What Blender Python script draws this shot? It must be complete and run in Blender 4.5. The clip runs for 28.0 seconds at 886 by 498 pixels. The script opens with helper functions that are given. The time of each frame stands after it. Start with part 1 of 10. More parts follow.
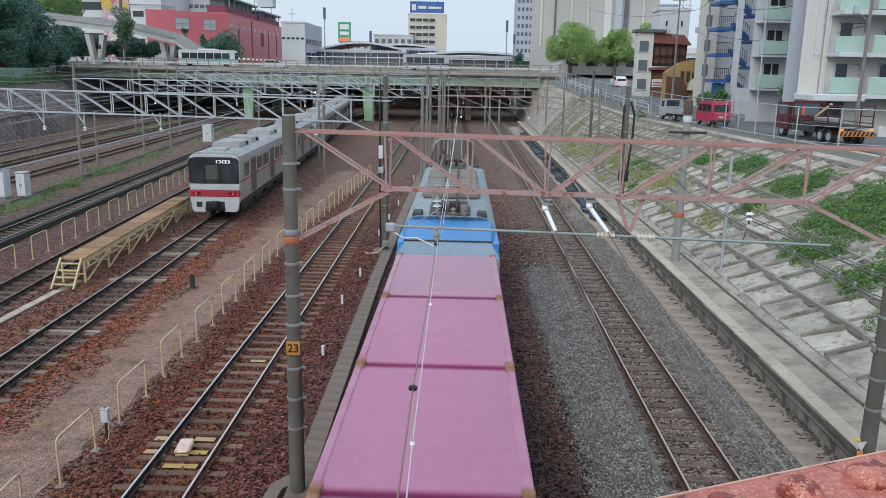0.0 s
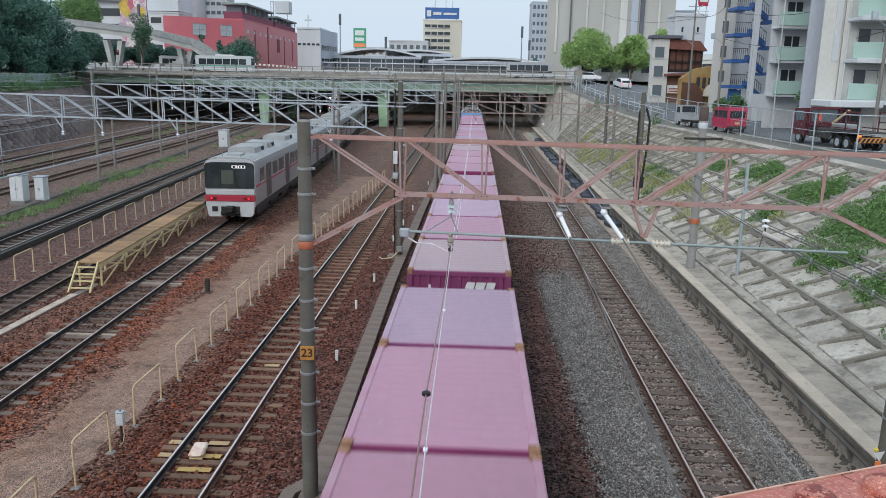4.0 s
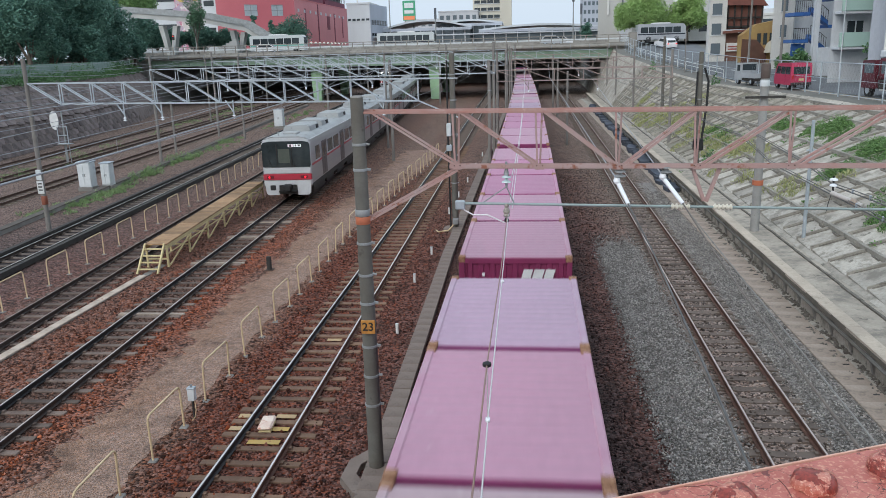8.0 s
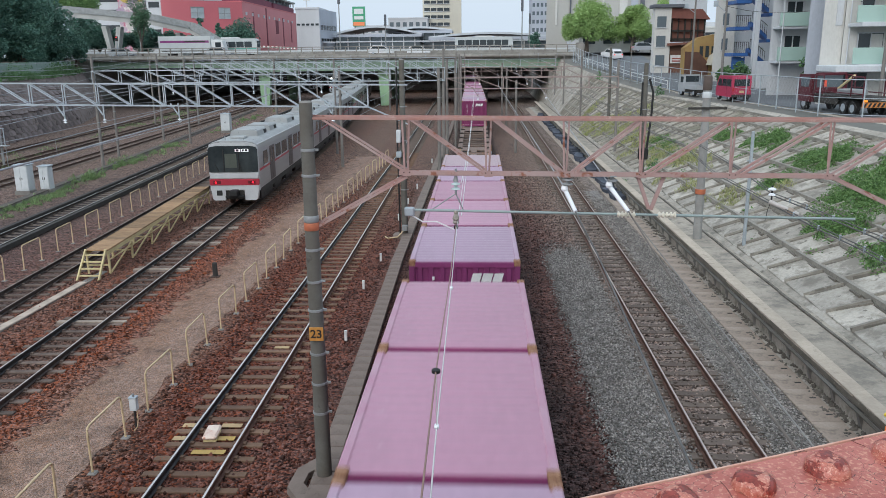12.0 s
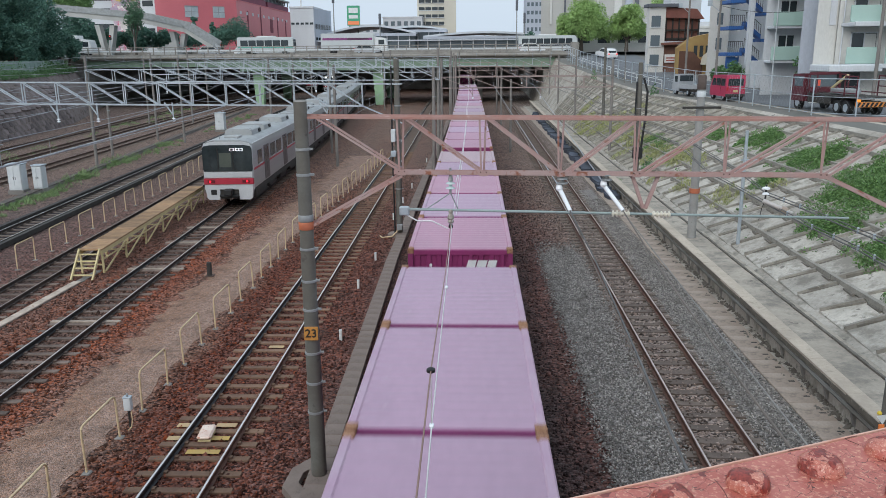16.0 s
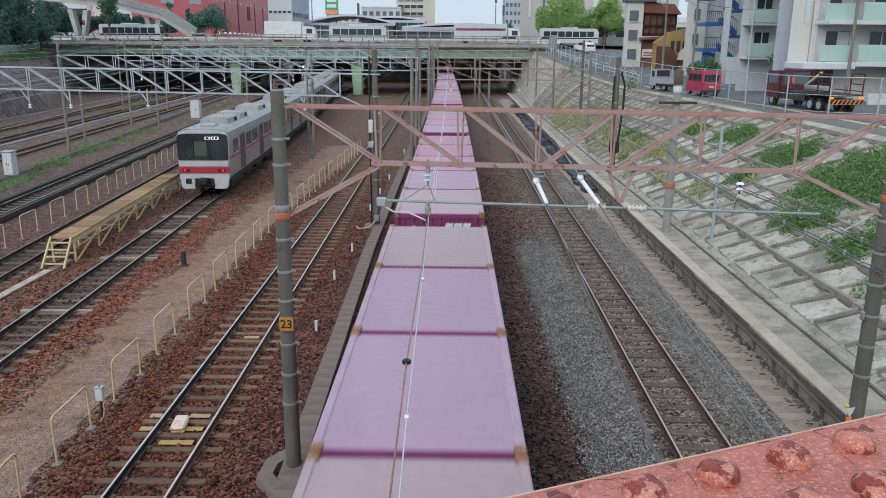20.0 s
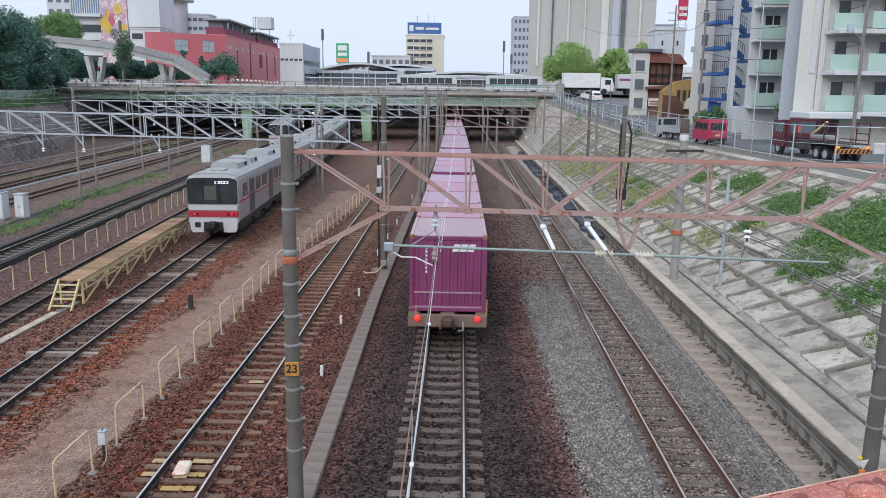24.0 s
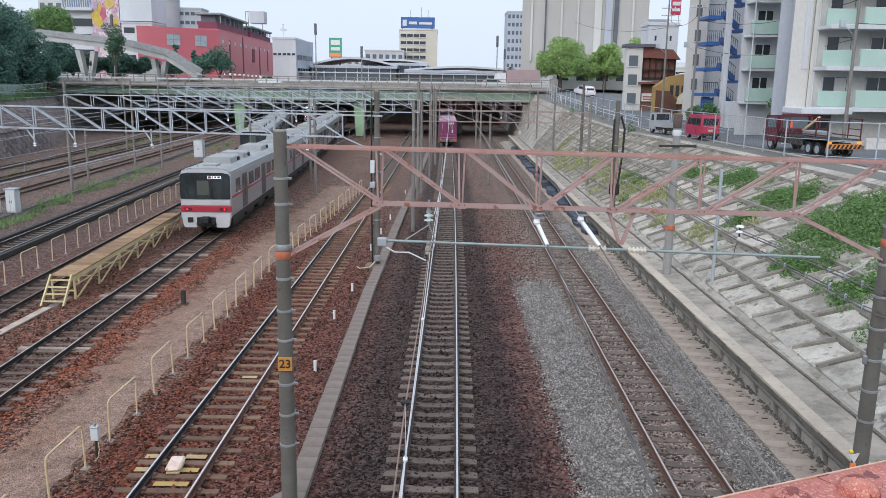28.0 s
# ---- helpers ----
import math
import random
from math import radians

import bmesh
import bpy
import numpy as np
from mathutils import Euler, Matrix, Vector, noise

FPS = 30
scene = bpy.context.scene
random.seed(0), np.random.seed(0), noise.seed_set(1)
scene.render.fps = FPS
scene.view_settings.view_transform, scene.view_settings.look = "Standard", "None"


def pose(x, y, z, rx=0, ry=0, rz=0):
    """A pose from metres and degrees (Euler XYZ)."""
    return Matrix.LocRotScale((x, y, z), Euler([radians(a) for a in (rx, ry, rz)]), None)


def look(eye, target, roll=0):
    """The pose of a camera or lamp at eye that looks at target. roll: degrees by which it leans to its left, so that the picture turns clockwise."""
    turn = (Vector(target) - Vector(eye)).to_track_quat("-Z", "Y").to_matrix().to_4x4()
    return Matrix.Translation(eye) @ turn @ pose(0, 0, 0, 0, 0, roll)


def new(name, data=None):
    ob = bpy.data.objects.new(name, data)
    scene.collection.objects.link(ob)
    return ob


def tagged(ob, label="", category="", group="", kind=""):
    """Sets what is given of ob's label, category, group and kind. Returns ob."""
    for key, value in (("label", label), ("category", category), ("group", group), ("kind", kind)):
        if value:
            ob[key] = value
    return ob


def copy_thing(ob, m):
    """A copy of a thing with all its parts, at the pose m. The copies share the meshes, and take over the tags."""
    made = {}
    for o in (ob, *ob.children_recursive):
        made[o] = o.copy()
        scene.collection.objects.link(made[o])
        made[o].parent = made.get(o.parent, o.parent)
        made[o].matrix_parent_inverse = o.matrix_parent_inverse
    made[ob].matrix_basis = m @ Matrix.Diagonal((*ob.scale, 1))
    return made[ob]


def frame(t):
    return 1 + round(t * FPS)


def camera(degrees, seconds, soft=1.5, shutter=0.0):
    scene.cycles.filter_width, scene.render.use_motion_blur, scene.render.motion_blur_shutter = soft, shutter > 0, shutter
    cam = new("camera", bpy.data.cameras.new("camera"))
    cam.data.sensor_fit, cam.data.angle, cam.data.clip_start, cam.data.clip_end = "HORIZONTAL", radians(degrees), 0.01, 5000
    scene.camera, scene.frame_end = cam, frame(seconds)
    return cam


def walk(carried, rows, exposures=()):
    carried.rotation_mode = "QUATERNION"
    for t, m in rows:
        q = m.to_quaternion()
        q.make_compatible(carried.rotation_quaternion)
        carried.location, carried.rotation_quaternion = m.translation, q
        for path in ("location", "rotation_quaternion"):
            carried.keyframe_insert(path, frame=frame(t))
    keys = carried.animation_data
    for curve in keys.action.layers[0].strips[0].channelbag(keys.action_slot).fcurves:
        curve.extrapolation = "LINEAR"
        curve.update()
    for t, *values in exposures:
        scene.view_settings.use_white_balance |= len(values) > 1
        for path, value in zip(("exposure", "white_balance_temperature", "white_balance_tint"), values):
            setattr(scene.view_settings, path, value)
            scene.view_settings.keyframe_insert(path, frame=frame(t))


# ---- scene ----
# ------------------------------------------------------------------ camera
EYE = (0.0, 0.0, 7.9)
CAMERA_ROWS = [
    (0, 77.26, -1.07, 0.57), (0.5, 77.32, -1.03, 0.67), (1, 77.45, -0.93, 0.90), (1.5, 77.49, -0.93, 1.03),
    (2, 77.44, -0.86, 1.17), (2.5, 77.45, -0.82, 1.30), (3, 77.58, -0.88, 1.46), (3.5, 77.67, -1.07, 1.60),
    (4.5, 77.62, -1.12, 1.64), (5.5, 77.52, -1.12, 1.70), (6, 77.36, -0.99, 1.91), (6.5, 77.23, -0.25, 2.98), (7, 76.57, 1.00, 4.73),
    (7.5, 75.98, 1.52, 5.22), (8, 75.60, 1.62, 5.26), (8.5, 75.46, 1.08, 4.07), (9, 75.56, 0.90, 3.24),
    (9.5, 75.66, 0.66, 2.51), (10, 75.79, 0.53, 2.10), (10.5, 75.90, 0.40, 1.83), (11, 75.94, 0.50, 1.68),
    (11.5, 76.00, 0.53, 1.65), (12, 76.02, 0.56, 1.69), (12.5, 76.10, 0.71, 1.82), (13.5, 75.95, 0.74, 1.68), (14.5, 75.73, 0.72, 1.50),
    (15, 75.67, 0.61, 1.49), (15.5, 75.72, 0.48, 1.40), (16, 75.96, 0.51, 1.31), (16.5, 75.80, 0.39, 1.11),
    (17, 75.68, 0.10, 0.81), (17.5, 75.55, 0.04, 0.54), (18, 75.60, -0.17, 0.25), (18.5, 75.56, -0.32, 0.05),
    (19, 75.39, -0.26, -0.01), (19.5, 75.32, -0.29, -0.13), (20, 75.35, -0.44, -0.21), (20.5, 75.45, -0.52, -0.34),
    (21, 75.45, -0.50, -0.45), (21.5, 75.78, -0.45, -0.32), (22, 77.04, -0.67, -0.12), (22.5, 78.15, -0.74, 0.09),
    (23.5, 78.62, -0.77, 0.34), (24.5, 78.71, -0.78, 0.42), (25, 78.58, -0.79, 0.37), (25.5, 78.58, -0.70, 0.27), (26, 78.54, -0.70, 0.18),
    (26.5, 78.49, -0.70, 0.19), (27, 78.40, -0.83, 0.17), (27.5, 78.28, -0.84, 0.05), (28, 78.32, -0.86, -0.08)]
cam = camera(59.2, 28.0, soft=0.7, shutter=0.2)
EXPOSURES = [(0, -0.07, 6500, 11), (3, -0.09, 6500, 11), (6, -0.09, 6500, 11), (7.4, -0.07, 6500, 11), (8.3, 0.0, 6500, 11), (9, -0.06, 6500, 11), (9.7, 0.17, 6500, 11), (11, 0.17, 6500, 11), (12, -0.03, 6500, 11), (17, -0.1, 6500, 11), (19, -0.1, 6500, 11), (21, -0.09, 6500, 11), (22, -0.05, 6500, 11), (24.5, 0.1, 6500, 16), (28, 0.12, 6500, 16)]
walk(cam, [(t, pose(*EYE, rx, ry, rz)) for t, rx, ry, rz in CAMERA_ROWS], exposures=EXPOSURES)

# ------------------------------------------------------------------ overcast daylight
world = bpy.data.worlds.new("sky")
scene.world = world
world.use_nodes = True
wn, wl = world.node_tree.nodes, world.node_tree.links
sky = wn.new("ShaderNodeTexSky")
sky.sky_type = "NISHITA"
sky.sun_disc = False
sky.sun_elevation = radians(32)
sky.sun_rotation = radians(204)
sky.dust_density = 6.0
sky.air_density = 1.4
cloud = wn.new("ShaderNodeMix")
cloud.data_type = "RGBA"
cloud.inputs["Factor"].default_value = 0.86
cloud.inputs["B"].default_value = (6.3, 7.5, 8.75, 1)
wl.new(sky.outputs["Color"], cloud.inputs["A"])
way = wn.new("ShaderNodeTexCoord")
height = wn.new("ShaderNodeSeparateXYZ")
wl.new(way.outputs["Generated"], height.inputs[0])
lift = wn.new("ShaderNodeMapRange")
lift.inputs["From Min"].default_value, lift.inputs["From Max"].default_value = 0.1, 1.0
lift.inputs["To Min"].default_value, lift.inputs["To Max"].default_value = 1.22, 1.64
wl.new(height.outputs["Z"], lift.inputs["Value"])
gain = wn.new("ShaderNodeVectorMath")
gain.operation = "SCALE"
wl.new(cloud.outputs["Result"], gain.inputs[0])
wl.new(lift.outputs["Result"], gain.inputs["Scale"])
wl.new(gain.outputs["Vector"], wn["Background"].inputs["Color"])
wn["Background"].inputs["Strength"].default_value = 0.1
sun_data = bpy.data.lights.new("sun", "SUN")
sun_data.energy = 1.25
sun_data.angle = radians(40)
sun_data.color = (0.95, 0.985, 1.0)
sun = new("sun", sun_data)
sun.matrix_world = look((-34, -66, 46), (0, 0, 0))
scene.view_settings.exposure = 0.0


# ------------------------------------------------------------------ materials
def node_mat(name):
    m = bpy.data.materials.new(name)
    m.use_nodes = True
    return m, m.node_tree.nodes, m.node_tree.links, m.node_tree.nodes["Principled BSDF"]


def mix_rgb(n, l, a, b, fac, kind="MIX"):
    x = n.new("ShaderNodeMix")
    x.data_type = "RGBA"
    x.blend_type = kind
    for key, value in (("A", a), ("B", b), ("Factor", fac)):
        sock = x.inputs[key] if key == "Factor" else x.inputs[{"A": 6, "B": 7}[key]]
        if isinstance(value, bpy.types.NodeSocket):
            l.new(value, sock)
        elif key == "Factor":
            sock.default_value = value
        else:
            sock.default_value = (*value, 1)
    return x.outputs[2]


def noise_fac(n, l, vec, scale, lo=0.35, hi=0.65, detail=4.0, rough=0.6):
    t = n.new("ShaderNodeTexNoise")
    t.inputs["Scale"].default_value = scale
    t.inputs["Detail"].default_value = detail
    t.inputs["Roughness"].default_value = rough
    l.new(vec, t.inputs["Vector"])
    r = n.new("ShaderNodeMapRange")
    r.inputs["From Min"].default_value = lo
    r.inputs["From Max"].default_value = hi
    l.new(t.outputs["Fac"], r.inputs["Value"])
    return r.outputs["Result"]


def surf(name, base, alt=None, scale=1.5, rough=0.7, metal=0.0, bump=0.15, grain=40.0, rand=0.0, worn=None, worn_at=0.62, spec=0.5, where="Object", streak=None, stain=None, grit=0.35):
    """Base and alternative colour in large blotches, fine grain in colour and relief, worn spots of a third colour."""
    m, n, l, b = node_mat(name)
    tc = n.new("ShaderNodeTexCoord")
    vec = tc.outputs["Object"]
    if streak:
        mp = n.new("ShaderNodeMapping")
        mp.inputs["Scale"].default_value = streak
        l.new(vec, mp.inputs["Vector"])
        vec = mp.outputs["Vector"]
    alt = alt or tuple(c * 0.72 for c in base)
    col = mix_rgb(n, l, base, alt, noise_fac(n, l, vec, scale))
    fine = noise_fac(n, l, vec, grain, 0.2, 0.8, 3)
    col = mix_rgb(n, l, col, tuple(c * 0.6 for c in alt), fine, "MIX")
    mixnode = col.node
    scaled = n.new("ShaderNodeMath")
    scaled.operation = "MULTIPLY"
    scaled.inputs[1].default_value = grit
    l.new(fine, scaled.inputs[0])
    l.new(scaled.outputs[0], mixnode.inputs["Factor"])
    if stain:
        tone, size, low, high = stain
        col = mix_rgb(n, l, col, tone, noise_fac(n, l, vec, size, low, high, 8, 0.7))
    if worn:
        col = mix_rgb(n, l, col, worn, noise_fac(n, l, vec, scale * 3.3, worn_at, worn_at + 0.08, 6))
    if rand:
        oi = n.new("ShaderNodeObjectInfo")
        hsv = n.new("ShaderNodeHueSaturation")
        r = n.new("ShaderNodeMapRange")
        r.inputs["To Min"].default_value = 1 - rand
        r.inputs["To Max"].default_value = 1 + rand
        l.new(oi.outputs["Random"], r.inputs["Value"])
        l.new(r.outputs["Result"], hsv.inputs["Value"])
        l.new(col, hsv.inputs["Color"])
        col = hsv.outputs["Color"]
    l.new(col, b.inputs["Base Color"])
    b.inputs["Roughness"].default_value = rough
    b.inputs["Metallic"].default_value = metal
    b.inputs["Specular IOR Level"].default_value = spec
    if bump:
        bp = n.new("ShaderNodeBump")
        bp.inputs["Strength"].default_value = bump
        bp.inputs["Distance"].default_value = 0.02
        l.new(fine, bp.inputs["Height"])
        l.new(bp.outputs["Normal"], b.inputs["Normal"])
    return m


def plain(name, base, rough=0.5, metal=0.0, emit=0.0):
    m, n, l, b = node_mat(name)
    b.inputs["Base Color"].default_value = (*base, 1)
    b.inputs["Roughness"].default_value = rough
    b.inputs["Metallic"].default_value = metal
    if emit:
        b.inputs["Emission Color"].default_value = (*base, 1)
        b.inputs["Emission Strength"].default_value = emit
    return m


def gravel(name, stops, cell=17.0, strength=0.9, span=(-34.0, 10.0), single=False, low=0.3, high=2.1, dusty=None, beds=()):
    """Track ballast: single stones by a cell pattern; the ground colour follows the strips along the tracks."""
    m, n, l, b = node_mat(name)
    geo = n.new("ShaderNodeNewGeometry")
    pos = geo.outputs["Position"]
    sep = n.new("ShaderNodeSeparateXYZ")
    l.new(pos, sep.inputs[0])
    wob = n.new("ShaderNodeTexNoise")
    wob.inputs["Scale"].default_value = 0.45
    wob.inputs["Detail"].default_value = 5
    l.new(pos, wob.inputs["Vector"])
    add = n.new("ShaderNodeMath")
    add.operation = "MULTIPLY_ADD"
    add.inputs[1].default_value = 2.0
    l.new(wob.outputs["Fac"], add.inputs[0])
    l.new(sep.outputs["X"], add.inputs[2])
    rng = n.new("ShaderNodeMapRange")
    rng.inputs["From Min"].default_value = span[0] + 1.0
    rng.inputs["From Max"].default_value = span[1] + 1.0
    l.new(add.outputs[0], rng.inputs["Value"])
    ramp = n.new("ShaderNodeValToRGB")
    while len(ramp.color_ramp.elements) < len(stops):
        ramp.color_ramp.elements.new(0.5)
    for e, (x, c) in zip(ramp.color_ramp.elements, stops):
        e.position = (x - span[0]) / (span[1] - span[0])
        e.color = (*c, 1)
    l.new(rng.outputs["Result"], ramp.inputs["Fac"])
    tone = ramp.outputs["Color"]
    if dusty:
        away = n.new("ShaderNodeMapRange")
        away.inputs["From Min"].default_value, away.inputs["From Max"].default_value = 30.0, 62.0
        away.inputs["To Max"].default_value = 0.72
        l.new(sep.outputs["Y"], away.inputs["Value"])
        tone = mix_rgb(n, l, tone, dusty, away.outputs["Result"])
    for a, slope, bow, dark, half in beds:
        # oil-darkened bed between the rails: x = a + slope y + bow y^2
        away = sep.outputs["X"]
        for factor, sign in ((a, False), (slope, True), (bow, True)):
            term = n.new("ShaderNodeMath")
            term.operation = "MULTIPLY_ADD"
            term.inputs[0].default_value = term.inputs[1].default_value = -factor if not sign else 0.0
            if sign:
                term.inputs[1].default_value = -factor
                l.new(sep.outputs["Y"], term.inputs[0])
                if factor is bow:
                    square = n.new("ShaderNodeMath")
                    square.operation = "POWER"
                    square.inputs[1].default_value = 2.0
                    l.new(sep.outputs["Y"], square.inputs[0])
                    l.new(square.outputs[0], term.inputs[0])
            else:
                term.inputs[1].default_value = 1.0
            l.new(away, term.inputs[2])
            away = term.outputs[0]
        size = n.new("ShaderNodeMath")
        size.operation = "ABSOLUTE"
        l.new(away, size.inputs[0])
        wave = n.new("ShaderNodeMath")
        wave.operation = "MULTIPLY_ADD"
        wave.inputs[1].default_value = 0.5
        l.new(wob.outputs["Fac"], wave.inputs[0])
        l.new(size.outputs[0], wave.inputs[2])
        inside = n.new("ShaderNodeMapRange")
        inside.inputs["From Min"].default_value, inside.inputs["From Max"].default_value = half + 0.05, half + 0.5
        inside.inputs["To Min"].default_value, inside.inputs["To Max"].default_value = 0.85, 0.0
        l.new(wave.outputs[0], inside.inputs["Value"])
        tone = mix_rgb(n, l, tone, dark, inside.outputs["Result"])
    vor = n.new("ShaderNodeTexVoronoi")
    vor.inputs["Scale"].default_value = cell
    l.new(pos, vor.inputs["Vector"])
    hue = n.new("ShaderNodeSeparateColor")
    if single:
        pick = n.new("ShaderNodeTexWhiteNoise")
        pick.noise_dimensions = "1D"
        l.new(geo.outputs["Random Per Island"], pick.inputs["W"])
        l.new(pick.outputs["Color"], hue.inputs[0])
    else:
        l.new(vor.outputs["Color"], hue.inputs[0])
    val = n.new("ShaderNodeMapRange")
    val.inputs["To Min"].default_value = low
    val.inputs["To Max"].default_value = high
    rare = n.new("ShaderNodeMath")
    rare.operation = "POWER"
    rare.inputs[1].default_value = 2.0 if single else 1.0
    l.new(hue.outputs[0], rare.inputs[0])
    l.new(rare.outputs[0], val.inputs["Value"])
    hsv = n.new("ShaderNodeHueSaturation")
    l.new(tone, hsv.inputs["Color"])
    l.new(val.outputs["Result"], hsv.inputs["Value"])
    sat = n.new("ShaderNodeMapRange")
    sat.inputs["To Min"].default_value = 0.85
    sat.inputs["To Max"].default_value = 1.3
    l.new(hue.outputs[1], sat.inputs["Value"])
    l.new(sat.outputs["Result"], hsv.inputs["Saturation"])
    col = mix_rgb(n, l, hsv.outputs["Color"], (0.36, 0.31, 0.27), noise_fac(n, l, pos, 60.0, 0.71, 0.76, 2))
    col = mix_rgb(n, l, col, (0.045, 0.035, 0.03), noise_fac(n, l, pos, 1.1, 0.55, 0.85, 6))
    tint = n.new("ShaderNodeHueSaturation")
    shade = n.new("ShaderNodeMapRange")
    shade.inputs["To Min"].default_value = 0.72
    shade.inputs["To Max"].default_value = 1.3
    l.new(noise_fac(n, l, pos, 3.2, 0.3, 0.7, 7, 0.75), shade.inputs["Value"])
    l.new(shade.outputs["Result"], tint.inputs["Value"])
    l.new(col, tint.inputs["Color"])
    col = tint.outputs["Color"]
    l.new(col, b.inputs["Base Color"])
    b.inputs["Roughness"].default_value = 0.95
    b.inputs["Specular IOR Level"].default_value = 0.2
    bp = n.new("ShaderNodeBump")
    bp.inputs["Strength"].default_value = strength
    bp.inputs["Distance"].default_value = 0.05
    bp.invert = True
    l.new(vor.outputs["Distance"], bp.inputs["Height"])
    l.new(bp.outputs["Normal"], b.inputs["Normal"])
    return m


STRIPS = [
    (-34, (0.155, 0.115, 0.103)), (-26, (0.15, 0.105, 0.092)), (-22, (0.085, 0.062, 0.058)), (-17.5, (0.138, 0.078, 0.066)),
    (-13.5, (0.165, 0.085, 0.064)), (-12.6, (0.17, 0.07, 0.048)), (-10.7, (0.205, 0.082, 0.055)), (-9.7, (0.185, 0.105, 0.08)), (-7.8, (0.17, 0.1, 0.076)),
    (-7.1, (0.138, 0.056, 0.04)), (-3.6, (0.136, 0.064, 0.05)), (-1.9, (0.088, 0.056, 0.05)), (-0.6, (0.06, 0.041, 0.038)), (1.9, (0.058, 0.039, 0.037)),
    (2.9, (0.14, 0.078, 0.066)), (4.6, (0.195, 0.142, 0.12)), (6.3, (0.22, 0.183, 0.16)), (10, (0.24, 0.235, 0.22))]
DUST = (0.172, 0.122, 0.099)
OIL = (0.105, 0.07, 0.057)
BEDS = ((-11.45, -0.0105, -0.00029, OIL, 0.72), (-14.5, -0.05, 0.0, (0.085, 0.058, 0.05), 0.72), (-19.2, -0.057, 0.0, (0.03, 0.026, 0.027), 0.95), (-0.41, 0.0199, -0.0000764, (0.058, 0.041, 0.037), 1.9))
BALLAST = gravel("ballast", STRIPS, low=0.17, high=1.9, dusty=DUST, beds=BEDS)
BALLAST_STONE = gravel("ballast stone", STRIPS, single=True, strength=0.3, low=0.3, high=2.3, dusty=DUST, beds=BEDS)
GREYS = [(-34, (0.262, 0.243, 0.224)), (10, (0.262, 0.243, 0.224))]
GREY_GRAVEL = gravel("grey gravel", GREYS, cell=24, low=0.6, high=1.4)
GREY_STONE = gravel("grey gravel stone", GREYS, single=True, strength=0.3, low=0.55, high=1.9)
DIRT_PATH = gravel("trodden brown dirt", [(-34, (0.27, 0.182, 0.14)), (-9.3, (0.265, 0.17, 0.127)), (-8.6, (0.29, 0.2, 0.159)), (10, (0.26, 0.17, 0.131))], cell=34, strength=0.6, low=0.62, high=1.45)
EARTH = surf("city ground", (0.2, 0.19, 0.17), (0.14, 0.14, 0.12), 0.2, 0.95)
RAIL_TOP = surf("polished rail", (0.74, 0.70, 0.67), (0.6, 0.57, 0.54), 3, 0.3, 0.7, 0.02)
RAIL_RUSTY = surf("rusty rail", (0.12, 0.07, 0.05), (0.08, 0.05, 0.04), 4, 0.8, 0.2, 0.2)
# shade on the rail web is put into this dark flank colour
RAIL_SHADED = surf("dark shaded rail flank", (0.035, 0.028, 0.026), (0.055, 0.035, 0.028), 3, 0.6, 0.1, 0.2)
RAIL_BLACK = surf("greased black rail flank", (0.014, 0.014, 0.017), (0.026, 0.022, 0.022), 3, 0.45, 0.0, 0.2)
RAIL_BROWN = surf("red-brown rail flank", (0.155, 0.075, 0.05), (0.1, 0.052, 0.038), 4, 0.8, 0.0, 0.2)
RAIL_HALF = surf("half-bright rail head", (0.62, 0.55, 0.51), (0.5, 0.42, 0.38), 4, 0.35, 0.6, 0.05)
RAIL_WORN = surf("brown rail head", (0.34, 0.26, 0.22), (0.26, 0.18, 0.15), 4, 0.4, 0.6, 0.1)
SLEEPER = surf("weathered concrete sleeper", (0.185, 0.145, 0.117), (0.13, 0.098, 0.08), 2, 0.9, rand=0.18)
SLEEPER_DARK = surf("oil-dark sleeper", (0.21, 0.155, 0.125), (0.1, 0.07, 0.057), 2.2, 0.9, rand=0.45)
SLEEPER_OLD = surf("old tan sleeper", (0.25, 0.155, 0.098), (0.15, 0.088, 0.06), 2.4, 0.9, rand=0.25)
SLEEPER_YELLOW = surf("ochre marked sleeper", (0.55, 0.36, 0.10), (0.4, 0.28, 0.1), 2, 0.8)
CONCRETE = surf("pale concrete", (0.50, 0.48, 0.44), (0.38, 0.365, 0.335), 0.5, 0.92, grain=18, worn=(0.24, 0.23, 0.21), worn_at=0.6)
CONCRETE_DARK = surf("stained concrete", (0.30, 0.285, 0.26), (0.2, 0.19, 0.175), 0.8, 0.92, grain=20, worn=(0.12, 0.115, 0.105), worn_at=0.6)
CONCRETE_WARM = surf("brownish concrete", (0.46, 0.38, 0.31), (0.33, 0.262, 0.21), 0.9, 0.92, grain=20, stain=((0.16, 0.135, 0.11), 1.7, 0.54, 0.7), grit=0.5)
POLE_GREY = surf("grey concrete pole", (0.175, 0.17, 0.152), (0.12, 0.115, 0.1), 1.1, 0.85, grain=30, worn=(0.08, 0.072, 0.062), stain=((0.11, 0.098, 0.08), 0.5, 0.45, 0.62))
GALV = surf("galvanised steel", (0.49, 0.55, 0.59), (0.39, 0.44, 0.475), 2.0, 0.5, 0.35, 0.05)
GALV_DULL = surf("dull grey steel", (0.36, 0.38, 0.38), (0.27, 0.28, 0.28), 2.0, 0.6, 0.3, 0.05)
TRUSS_RED = surf("faded red-pink painted steel", (0.42, 0.235, 0.21), (0.42, 0.31, 0.29), 1.3, 0.75, 0.0, 0.12, worn=(0.26, 0.10, 0.06), worn_at=0.58)
